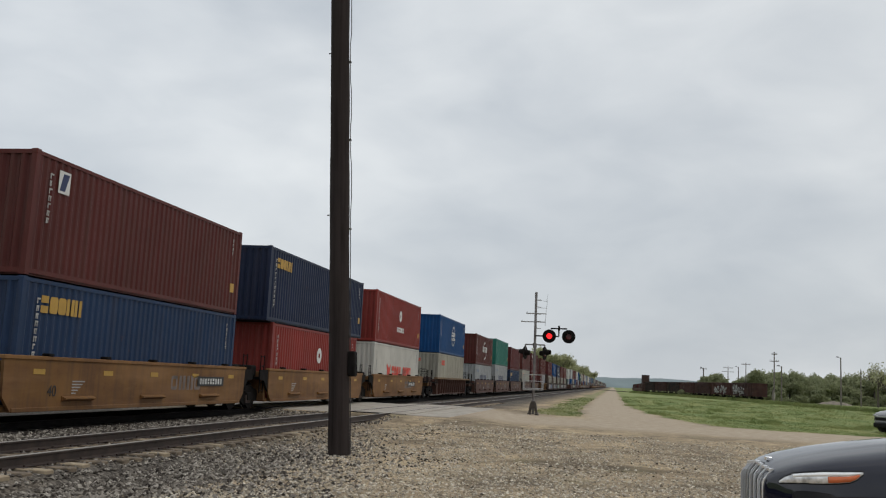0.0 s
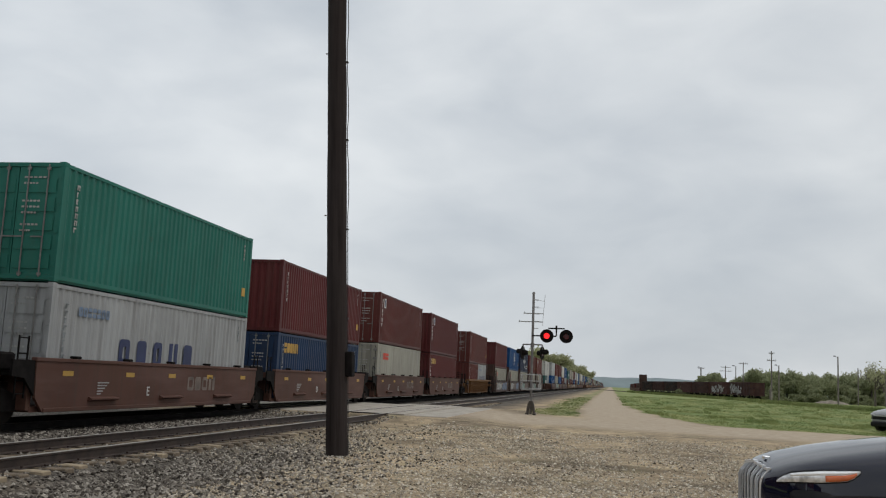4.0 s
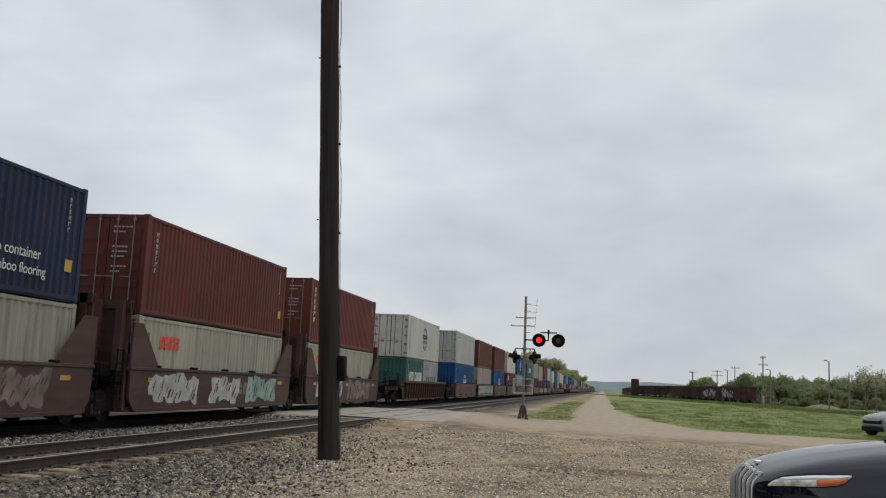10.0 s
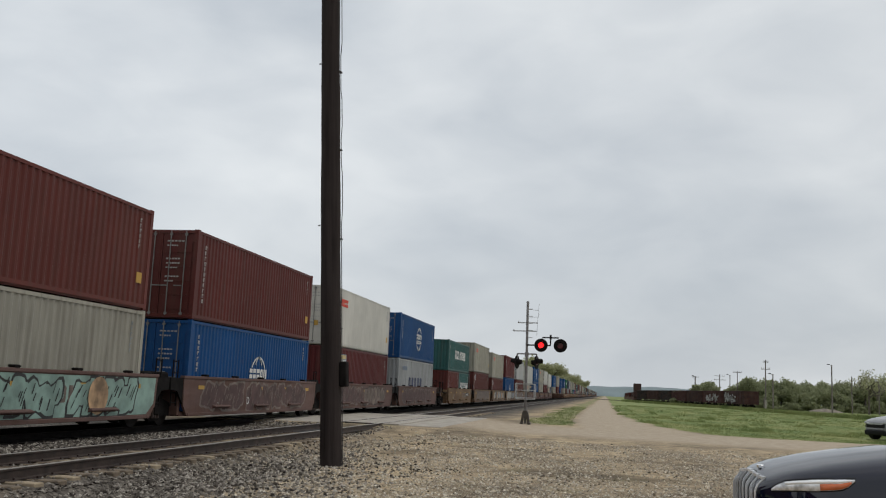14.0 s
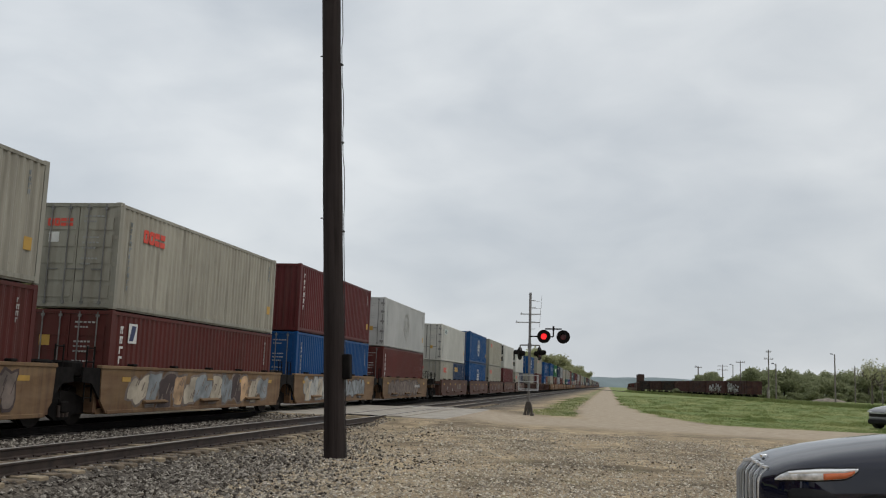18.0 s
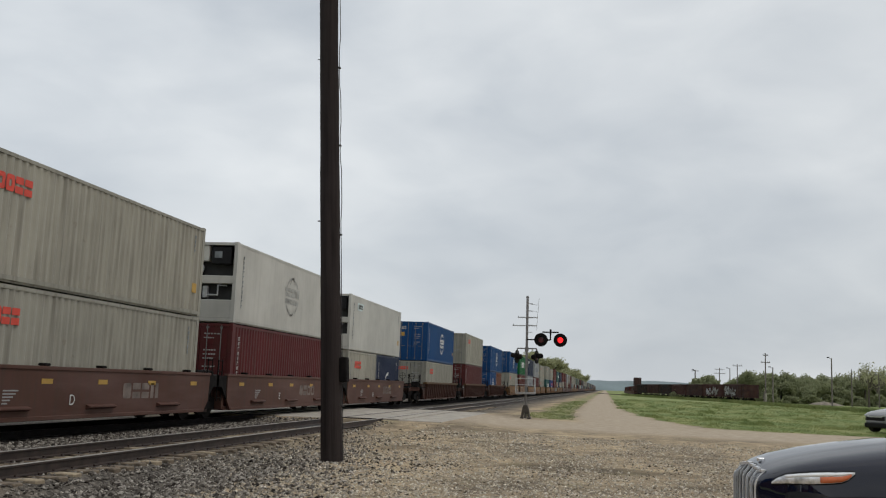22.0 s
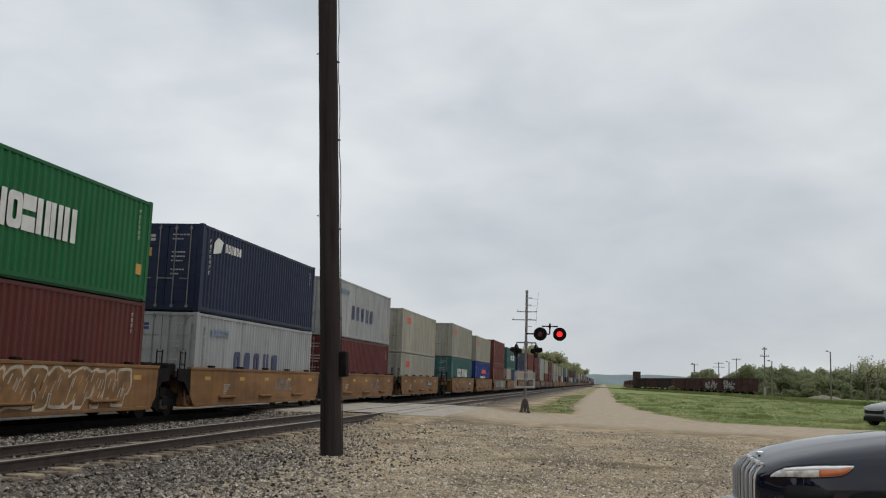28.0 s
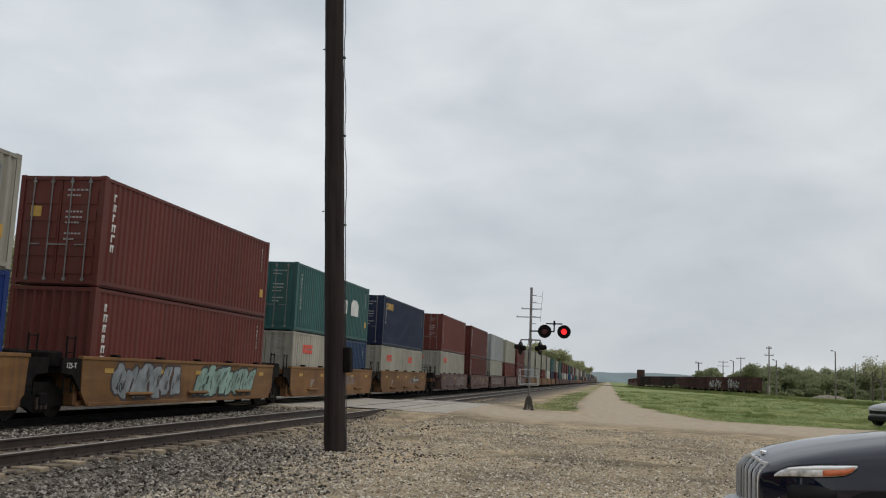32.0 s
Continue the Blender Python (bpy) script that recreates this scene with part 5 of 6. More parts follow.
    s.add(vs, [(i, i + 1, m + i + 1, m + i) for i in range(m - 1)])


def box_piece(piece, length, height, kind):
    s = Shape()
    if piece.startswith("side_wall"):
        sx = -1 if piece.endswith("far") else 1
        if kind == "reefer":
            a, b = sorted((sx * (HALF - 0.04), sx * (HALF - 0.012)))
            s.box(a, b, 0.12, length - 0.12, 0.14, height - 0.10)
        else:
            corrugated(s, length, height, sx)
    elif piece == "roof":
        s.box(-HALF + 0.03, HALF - 0.03, 0.1, length - 0.1, height - 0.05, height - 0.02)
    elif piece == "floor":
        s.box(-HALF + 0.05, HALF - 0.05, 0.1, length - 0.1, 0.004, 0.16)
    else:
        y, sgn = (length - 0.02, -1) if piece.endswith("far") else (0.02, 1)
        n, z0, z1 = 8, 0.15, height - 0.11
        xs, ds = [-HALF + 0.12], [0]
        for k in range(n):
            w = (2 * HALF - 0.24) / n
            for a, d in ((0.27, 0), (0.5, 0.05), (0.77, 0.05), (1.0, 0)):
                xs.append(-HALF + 0.12 + (k + a) * w)
                ds.append(d)
        m = len(xs)
        s.add([(x, y + sgn * d, z0) for x, d in zip(xs, ds)] + [(x, y + sgn * d, z1) for x, d in zip(xs, ds)], [(i, i + 1, m + i + 1, m + i) for i in range(m - 1)])
    return s


def box_frame(length, height):
    s = Shape()
    for sx in (-1, 1):
        a, b = sorted((sx * (HALF - 0.13), sx * HALF))
        c, d = sorted((sx * (HALF - 0.06), sx * (HALF - 0.001)))
        for y0 in (0.0, length - 0.16):
            s.box(a, b, y0, y0 + 0.16, 0.11, height - 0.11)
        s.box(c, d, 0.16, length - 0.16, 0.05, 0.16).box(c, d, 0.16, length - 0.16, height - 0.115, height - 0.03)
    for y0 in (0.0, length - 0.10):
        s.box(-HALF + 0.13, HALF - 0.13, y0 + 0.005, y0 + 0.10, 0.04, 0.16).box(-HALF + 0.13, HALF - 0.13, y0 + 0.005, y0 + 0.10, height - 0.12, height - 0.02)
    for sx in (-1, 1):
        for y0 in (-0.004, length - 0.174):
            for z0 in (0.0, height - 0.118):
                a, b = sorted((sx * (HALF - 0.16), sx * (HALF + 0.004)))
                s.box(a, b, y0, y0 + 0.178, z0, z0 + 0.118, 0.012)
    return s


def cached(key, make, mat):
    if key not in mesh_cache:
        mesh_cache[key] = make().mesh(key[0], mat)
    return mesh_cache[key]


def glyphs(s, y, z, w, h, count, gap=0.35, seed=1, plane=None, thick=0.24, skip=()):
    """A row of plain painted blocks on the near wall, from y to y + w: full, hollow or cut in two."""
    r = random.Random(seed)
    pitch = w / count
    x = (HALF if plane is None else plane) + 0.004
    n = 12
    for k in range(count):
        gw = pitch * (1 - gap) * r.uniform(0.9, 1.05)
        a, style = y + k * pitch, r.choice(("hollow", "hollow", "full", "upright", "stacked"))
        if k in skip:
            continue
        t = min(gw * 0.36, h * thick * 1.15)
        ring = []
        for i in range(n):
            c, d = math.cos(2 * math.pi * (i + 0.5) / n), math.sin(2 * math.pi * (i + 0.5) / n)
            u, v = math.copysign(abs(c) ** 0.36, c), math.copysign(abs(d) ** 0.36, d)
            ring.append(((a + gw / 2 + u * gw / 2, z + h / 2 + v * h / 2), (a + gw / 2 + u * (gw / 2 - t), z + h / 2 + v * (h / 2 - t))))
        if style in ("upright", "stacked"):
            e, g = (gw * 0.40, h) if style == "upright" else (gw, h * 0.42)
            for p, q in ((a, z), (a + gw - e, z + h - g)):
                s.add([(x, p, q), (x, p + e, q), (x, p + e, q + g), (x, p, q + g)], [(0, 1, 2, 3)])
            continue
        if style == "full":
            s.add([(x, *p) for p, q in ring], [tuple(range(n))])
            continue
        s.add([(x, *p) for p, q in ring] + [(x, *q) for p, q in ring], [(i, (i + 1) % n, n + (i + 1) % n, n + i) for i in range(n)])


def ring_arc(s, y, z, r, a0, a1, w, n=18, plane=None, slim=1.0):
    x = HALF if plane is None else plane
    for i in range(n):
        p, q = (radians(a0 + (a1 - a0) * k / n) for k in (i, i + 1))
        vs = []
        for d in (-0.004, 0.004):
            for rr, a in ((r, p), (r + w, p), (r + w, q), (r, q)):
                vs.append((x + d, y + slim * rr * math.cos(a), z + rr * math.sin(a)))
        s.add(vs, [(4, 5, 6, 7), (0, 3, 2, 1), (0, 1, 5, 4), (2, 3, 7, 6)])


def lettering(c, text, size, mat, x, y, z):
    """Painted letters on a wall that faces +x, read along +y."""
    cu = bpy.data.curves.new("lettering", "FONT")
    cu.body, cu.size, cu.extrude = text, size, 0.003
    tmp = new("lettering", cu)
    bpy.context.view_layer.update()
    me = bpy.data.meshes.new_from_object(tmp)
    bpy.data.objects.remove(tmp)
    me.materials.clear()
    me.materials.append(mat)
    part("lettering", me, None, c, "painted " + text, Matrix.Translation((x, y, z)) @ Euler((math.pi / 2, 0, math.pi / 2)).to_matrix().to_4x4())


def crescent(s, y, z, r, a0, a1, w, plane):
    """A curved stroke that swells from nothing at a0 to w at a1."""
    n = 12
    pts = []
    for i in range(n + 1):
        a, k = radians(a0 + (a1 - a0) * i / n), i / n
        pts.append(((y + r * math.cos(a), z + 0.75 * r * math.sin(a)), (y + (r + w * k) * math.cos(a), z + 0.75 * (r + w * k) * math.sin(a))))
    for (p, q), (p2, q2) in zip(pts, pts[1:]):
        s.add([(plane, *p), (plane, *q), (plane, *q2), (plane, *p2)], [(0, 1, 2, 3)])


def mark_column(s, y, z1, count, size, seed):
    """A column of small upright marks near the end of the wall."""
    r = random.Random(seed)
    for k in range(count):
        z = z1 - k * size * 1.35
        w = size * r.uniform(0.55, 1.0)
        s.box(HALF - 0.004, HALF + 0.004, y, y + w, z - size * 0.3, z)
        s.box(HALF - 0.004, HALF + 0.004, y, y + size * 0.25, z - size, z - size * 0.3)
        if r.random() < 0.6:
            s.box(HALF - 0.004, HALF + 0.004, y + w * 0.6, y + w * 0.85, z - size, z - size * 0.3)


def end_row(c, mat, x0, z, w, h, count, seed, y):
    """A row of plain marks on the end wall that faces back along the track."""
    s = Shape()
    glyphs(s, 0.0, z, w, h, count, 0.06, seed, plane=0.0, thick=0.3)
    s.v = [(x0 + b, y - a, z_) for a, b, z_ in s.v]
    part("end_marks", s, mat, c)


def add_logo(c, kind, length, height, words=False):
    """Plain emblem shapes in the colours of the box."""
    if not kind:
        return
    mid = length / 2
    if kind.startswith("globe"):
        s = Shape()
        y, z, rad = mid + 0.1, height * (0.52 if kind != "globe_low" else 0.40), 0.74
        ink = MARKS[{"globe_dark": "navy", "globe_pale": "silver"}.get(kind, "white")]
        for slim, a0 in ((1.0, 30), (0.52, 40)):
            ring_arc(s, y, z, rad, a0, 180 - a0, 0.065, slim=slim)
            if kind != "globe_low":
                ring_arc(s, y, z, rad, 180 + a0, 360 - a0, 0.065, slim=slim)
        part("emblem", s, ink, c, "round globe emblem of curved lines")
        rows = Shape()
        glyphs(rows, y - 0.88, z - 0.02, 1.80, 0.36, 5, 0.14, 3)
        glyphs(rows, y - 0.86, z - 0.33, 1.74, 0.22, 8, 0.2, 4)
        part("emblem_rows", rows, ink, c, "two rows of plain rounded marks")
    elif kind == "row_red":
        s = Shape()
        glyphs(s, 1.35, height - 0.90, 1.35, 0.38, 4, 0.04, 7, thick=0.3)
        part("emblem", s, MARKS["red"], c, "row of red block marks")
    elif kind == "row_navy":
        s = Shape()
        glyphs(s, *((3.3, height * 0.34, 4.9, 0.74) if length > 7 else (1.3, height * 0.30, 4.0, 0.66)), 5, 0.42, 6, thick=0.27)
        part("emblem", s, MARKS["navy"], c, "wide row of navy block marks")
        s2 = Shape()
        glyphs(s2, *((1.2, height - 0.72) if length > 7 else (0.9, height - 0.66)), 1.5, 0.24, 7, 0.15, 7)
        part("marking", s2, MARKS["steelblue"], c)
    elif kind == "row_white":
        s = Shape()
        glyphs(s, *((3.4, height * 0.41, 6.2, 0.74) if length > 7 else (0.9, height * 0.40, 4.7, 0.64)), 14, 0.16, 8, thick=0.26, skip=(5,))
        part("emblem", s, MARKS["white"], c, "long row of white block marks")
    elif kind == "block_white":
        s = Shape()
        glyphs(s, 3.3, height * 0.385, 5.0, 0.84, 9, 0.05, 9, thick=0.34)
        part("emblem", s, MARKS["white"], c, "heavy row of white block marks")
    elif kind == "swoosh":
        s = Shape()
        k = 1.0 if length > 7 else 0.7
        glyphs(s, mid - 1.55 * k, height * (0.44 if length > 7 else 0.18), 3.3 * k, 0.56, 7, 0.10, 10, thick=0.28, skip=(3,))
        base = height * (0.50 if length > 7 else 0.36)
        crescent(s, mid - 0.05 * k, base, 0.92 * k, 172, 78, 0.30, HALF + 0.004)
        crescent(s, mid + 0.25 * k, base, 0.92 * k, -8, -102, 0.30, HALF + 0.004)
        if length > 7 and words:
            lettering(c, "eco container", 0.36, MARKS["white"], HALF + 0.001, mid + 2.35, height * 0.30)
            lettering(c, "bamboo flooring", 0.33, MARKS["white"], HALF + 0.001, mid + 2.40, height * 0.17)
        part("emblem", s, MARKS["white"], c, "white block marks with a swoosh")
    elif kind == "flag_red":
        s = Shape()
        glyphs(s, mid - 1.6, height * 0.34, 5.4, 0.66, 9, 0.14, 12, thick=0.28, skip=(4,))
        part("emblem", s, MARKS["red"], c, "row of large red block marks")
        part("flag_mark", Shape().extrude([(mid - 2.75, height * 0.34), (mid - 2.25, height * 0.34), (mid - 1.95, height * 0.60), (mid - 2.4, height * 0.52), (mid - 3.0, height * 0.62), (mid - 2.85, height * 0.48)], "x", HALF - 0.004, HALF + 0.004), MARKS["red"], c)
    elif kind == "disc":
        s = Shape()
        ring_arc(s, mid, height * 0.62, 0.12, 0, 360, 0.22)
        glyphs(s, mid - 0.85, height * 0.28, 1.9, 0.30, 7, 0.14, 13)
        part("emblem", s, MARKS["white"], c, "white disc with small block marks")
    elif kind == "yellow":
        s = Shape()
        glyphs(s, 0.75, height - 0.78, 1.75, 0.40, 5, 0.08, 14, thick=0.3)
        part("emblem", s, MARKS["yellow"], c, "row of yellow block marks")
    elif kind == "oval":
        part("emblem", Shape().extrude([(mid + 2.6, height * 0.42), (mid + 4.0, height * 0.42), (mid + 4.0, height * 0.62), (mid + 3.6, height * 0.70), (mid + 2.9, height * 0.70), (mid + 2.6, height * 0.62)], "x", HALF - 0.004, HALF + 0.004), MARKS["white"], c, "white shield shape")
        s = Shape()
        glyphs(s, mid - 1.2, height * 0.42, 3.3, 0.7, 4, 0.2, 15, thick=0.24)
        part("marking", s, MARKS["white"], c)
    elif kind == "horse":
        s = Shape()
        s.extrude([(0.9, height - 0.9), (1.5, height - 0.8), (1.7, height - 0.4), (1.25, height - 0.3), (0.95, height - 0.5)], "x", HALF - 0.004, HALF + 0.004)
        glyphs(s, 1.9, height - 0.72, 1.5, 0.3, 6, 0.2, 16)
        part("emblem", s, MARKS["white"], c, "white crest and block marks")
    elif kind == "cube":
        part("emblem", Shape().extrude([(1.35, height - 0.76), (2.35, height - 0.76), (2.75, height - 0.36), (1.35, height - 0.36)], "x", HALF - 0.004, HALF + 0.003), MARKS["frost"], c, "pale aqua sticker")
        s = Shape()
        glyphs(s, 1.55, height - 0.68, 0.85, 0.24, 4, 0.2, 17, plane=HALF + 0.004)
        part("marking", s, MARKS["black"], c)
    elif kind == "band_red":
        s = Shape()
        glyphs(s, mid - 2.0, height * 0.16, 4.2, 0.95, 3, 0.15, 18, thick=0.24)
        part("emblem", s, MARKS["white"], c, "large white block marks")
        part("red_mark", Shape().extrude([(mid - 1.2, height * 0.58), (mid + 2.4, height * 0.58), (mid + 2.1, height * 0.72), (mid - 0.9, height * 0.72)], "x", HALF - 0.004, HALF + 0.004), MARKS["red"], c, "red eagle-like wing shape")
    elif kind == "corner":
        part("emblem", Shape().box(HALF - 0.004, HALF + 0.003, 0.95, 1.42, height - 0.84, height - 0.30), MARKS["white"], c, "small white corner emblem")
        part("emblem_band", Shape().extrude([(1.0, height - 0.78), (1.22, height - 0.78), (1.37, height - 0.36), (1.12, height - 0.36)], "x", HALF - 0.004, HALF + 0.006), MARKS["navy"], c, "slanting navy band")
    elif kind == "panel":
        part("emblem", Shape().box(HALF - 0.004, HALF + 0.003, 1.5, 2.9, height - 1.0, height - 0.34), MARKS["steelblue"], c, "pale blue picture sticker")
        part("emblem_band", Shape().extrude([(1.56, height - 0.62), (2.84, height - 0.55), (2.84, height - 0.38), (1.56, height - 0.38)], "x", HALF - 0.004, HALF + 0.006), MARKS["sand"], c, "sand-coloured band")
        s = Shape()
        glyphs(s, 1.6, height - 0.92, 1.2, 0.30, 6, 0.1, 19, plane=HALF + 0.004)
        part("marking", s, MARKS["white"], c)


def container(name, label, color, length, height, end, logo, at, seed, near):
    kind = "reefer" if end in ("reefer", "cooler") else "box"
    c = thing(name, label, "shipping container", "shipping containers on the train", at=at)
    blank = end == "blank"
    mat = BOX[color]
    if not near:
        def shell():
            s = Shape()
            for piece in ("side_wall", "side_wall_far", "floor", "end_wall", "end_wall_far"):
                p = box_piece(piece, length, height, kind)
                s.add(p.v, p.f)
            return s
        part("roof", cached(("roof", "roof", color, length, height, kind), lambda: box_piece("roof", length, height, kind), mat), None, c)
        part("body", cached(("body", color, length, height), shell, mat), None, c)
        return c
    for piece in ("side_wall", "side_wall_far", "roof", "floor", "end_wall", "end_wall_far"):
        if piece == "end_wall" and not blank:
            continue
        part(piece.replace("_far", ""), cached((piece.replace("_far", ""), piece, color, length, height, kind), lambda: box_piece(piece, length, height, kind), mat), None, c)
    part("frame", cached(("frame", color, length, height), lambda: box_frame(length, height), mat), None, c)
    if end in ("doors", "reefer"):
        for sx in (-1, 1):
            def leaf():
                s = Shape()
                a, b = sorted((sx * 0.012, sx * (HALF - 0.135)))
                s.box(a, b, 0.03, 0.07, 0.165, height - 0.125)
                if kind == "box":
                    for k in range(5):
                        z = 0.3 + k * (height - 0.6) / 5
                        s.box(a + 0.06, b - 0.06, 0.012, 0.03, z, z + (height - 0.6) / 5 - 0.13)
                for z in (0.35, height * 0.4, height * 0.65, height - 0.4):
                    q, w = sorted((sx * (HALF - 0.15), sx * (HALF - 0.04)))
                    s.box(q, w, -0.012, 0.03, z, z + 0.10)
                return s
            d = part("door", cached(("door", color, height, sx, kind), leaf, mat), None, c)
            for x in (0.28, 0.80):
                def rod():
                    s = Shape().tube((sx * x, -0.008, 0.10), (sx * x, -0.008, height - 0.06), 0.019, 0.019, 8)
                    return s.box(sx * x - 0.05, sx * x + 0.05, -0.02, 0.012, 0.13, 0.2).box(sx * x - 0.05, sx * x + 0.05, -0.02, 0.012, height - 0.2, height - 0.13).box(sx * x - 0.02, sx * x + 0.30 * -sx, -0.03, -0.012, height * 0.36, height * 0.36 + 0.035)
                part("lock_rod", cached(("lock_rod", height, sx, x), rod, ROD), None, d, "dull galvanised lock rod")
        if kind == "reefer":
            gasket = Shape().box(-0.022, 0.022, 0.012, 0.03, 0.14, height - 0.11)
            for sx in (-1, 1):
                gasket.box(sx * (HALF - 0.145) - 0.016, sx * (HALF - 0.145) + 0.016, 0.012, 0.03, 0.14, height - 0.11)
            part("door_gasket", gasket.box(-HALF + 0.14, HALF - 0.14, 0.012, 0.03, 0.135, 0.165), DOORDARK, c, "black rubber door gasket")
            for sx in (-1, 1):
                for z in (0.30, 0.88, 1.46, 2.04, 2.52):
                    part("hinge", cached(("hinge", 0), lambda: Shape().box(-0.11, 0.11, -0.03, 0.012, -0.06, 0.06, 0.015), ROD), None, c, at=pose(sx * (HALF - 0.16), 0, z))
            for x, z in ((-0.62, 0.95), (0.30, 0.92)):
                part("sticker", Shape().box(x, x + 0.2, 0.018, 0.03, z, z + 0.24), MARKS["yellow"], c, "yellow warning sticker")
        marks = Shape()
        r = random.Random(seed)
        for k, (z, w) in enumerate(((0.86, 0.62), (0.81, 0.4), (0.66, 0.5), (0.61, 0.5), (0.56, 0.42), (0.46, 0.5), (0.41, 0.3))):
            for n in range(5):
                marks.box(0.16 + n * w / 5, 0.16 + n * w / 5 + w / 7.5, 0.003 if kind == "box" else 0.024, 0.014 if kind == "box" else 0.032, height * z, height * z + 0.045)
        part("door_marks", marks, MARKS["dull" if color not in ("cream", "white", "mist", "grey") else "pale"], c)
        if r.random() < 0.7:
            part("sticker", Shape().box(-0.85, -0.55, 0.002 if kind == "box" else 0.022, 0.012 if kind == "box" else 0.03, height * 0.62, height * 0.62 + 0.28), MARKS[r.choice(("white", "pale", "yellow"))], c)
    elif end == "cooler":
        w = HALF - 0.135
        u = part("cooling_unit", Shape().box(-w, w, 0.30, 0.36, 0.16, height - 0.12), DOORDARK, c, "white cooling unit with dark open bays")
        part("lower_panel", Shape().box(-w, w, 0.03, 0.30, 0.16, height * 0.28, 0.015), BOX["white"], u)
        part("mid_panel", Shape().box(-w, w, 0.05, 0.30, height * 0.48, height * 0.58, 0.02), BOX["white"], u)
        part("upper_panel", Shape().box(-w, 0.12, 0.04, 0.30, height * 0.76, height - 0.13, 0.02), BOX["white"], u)
        part("control_box", Shape().box(0.22, w - 0.12, 0.03, 0.28, height * 0.72, height * 0.94, 0.03), TRIM, u, "black control box")
        part("display", Shape().box(0.34, 0.62, 0.018, 0.032, height * 0.80, height * 0.88), MARKS["greyblue"], u)
        part("compressor", Shape().tube((-0.75, 0.20, height * 0.36), (-0.25, 0.20, height * 0.36), 0.13, 0.13, 14).tube((0.0, 0.22, height * 0.31), (0.0, 0.22, height * 0.45), 0.11, 0.11, 12), GALV, u, "grey compressor")
        part("pipework", Shape().pipe([(0.1, 0.15, height * 0.34), (0.5, 0.12, height * 0.34), (0.5, 0.12, height * 0.46), (0.8, 0.2, height * 0.46)], 0.03, 6), GALV, u)
        part("fan_grille", Shape().tube((-0.3, 0.16, height * 0.67), (-0.3, 0.13, height * 0.67), 0.22, 0.22, 18), GALV, u, "round grey fan grille")
    marks = Shape()
    white = color not in ("cream", "white", "mist", "grey")
    dense = random.Random(seed)
    bold = white and color in ("brown", "rust", "maroon") and dense.random() < 0.6
    if bold:
        mark_column(marks, 0.50, height - 0.40, 6, 0.20, seed)
    else:
        mark_column(marks, 0.60, height - 0.45, dense.choice((7, 9, 11)), 0.13, seed)
    part("marking", marks, MARKS["white" if bold else "dull" if white else "greyblue"], c, "small code marks")
    codes = Shape()
    mark_column(codes, length - 0.75, height - 0.35, dense.choice((4, 6)), 0.11, seed + 1)
    part("code_marks", codes, MARKS["dull" if white else "greyblue"], c)
    if dense.random() < 0.6:
        part("warning_sticker", Shape().box(HALF - 0.004, HALF + 0.005, length - 0.72, length - 0.42, height * 0.25, height * 0.25 + 0.3), MARKS["yellow"], c, "yellow warning sticker")
    add_logo(c, logo, length, height, color == "navy")
    if logo == "row_red" and end in ("blank", "doors"):
        end_row(c, MARKS["red"], -0.92, height - 0.66, 0.78, 0.22, 4, 7, 0.016 if blank else 0.008)
    if logo in ("globe", "row_navy", "horse") and end == "doors":
        end_row(c, MARKS["dull" if white else "navy"], -0.80, height - 0.60, 0.36, 0.22, 2, 5, 0.008)
    return c


def mural(c, y, z, w, h, seed, plane, palette):
    """A painted name: fat overlapping letter bodies with dark outlines and cuts, too wild to read."""
    r = random.Random(seed)
    fill_set, line_c = PALETTES[palette]
    fills, lines = {f: Shape() for f in fill_set}, Shape()
    count = max(3, round(w / (0.62 if len(fill_set) == 1 else 0.8)))
    slant = r.uniform(0.1, 0.35)
    for k in range(count):
        cy, cz = y + w * (k + 0.5) / count, z + h * r.uniform(0.46, 0.54)
        mine = fills[fill_set[k % len(fill_set)]]
        ry, rz = w / count * r.uniform(0.56, 0.80), h * r.uniform(0.40, 0.49)
        f1, f2, f3 = (r.uniform(0, 6.28) for _ in range(3))
        ring = []
        for i in range(20):
            a = 2 * math.pi * i / 20
            q = 1 + 0.20 * math.sin(2 * a + f1) + 0.16 * math.sin(3 * a + f2) + 0.12 * math.sin(5 * a + f3)
            u, v = abs(math.cos(a)) ** 0.7 * math.copysign(1, math.cos(a)) * q, abs(math.sin(a)) ** 0.7 * math.copysign(1, math.sin(a)) * q
            ring.append((u, max(-1.05, min(1.05, v))))
        for s, grow, lift in ((lines, 1.0, 0.004 + 0.0006 * k), (mine, 0.84, 0.0075 + 0.0006 * k)):
            pts = [(cy + u * ry * grow + slant * v * rz * grow, cz + v * rz * grow) for u, v in ring]
            s.add([(plane + lift, p, q) for p, q in pts] + [(plane + lift, cy, cz)], [(i, (i + 1) % 20, 20) for i in range(20)])
        for _ in range(4):
            a, b = r.uniform(-0.6, 0.5), r.uniform(-0.7, 0.3)
            d, e = r.uniform(0.03, 0.06), r.uniform(0.3, 0.6)
            quad = [(a, b), (a + d * 2, b), (a + d * 2 + 0.15, b + e), (a + 0.15, b + e)]
            lines.add([(plane + 0.0195, cy + u * ry + slant * v * rz, cz + v * rz) for u, v in quad], [(0, 1, 2, 3)])
    g = None
    for f, shape in fills.items():
        body = part("graffiti", shape, MARKS[f], g or c, f.replace("faint", "faded").replace("steelblue", "blue-grey") + " painted scrawl")
        g = g or body
    part("graffiti_outline", lines, MARKS[line_c], g, "dark painted outline")


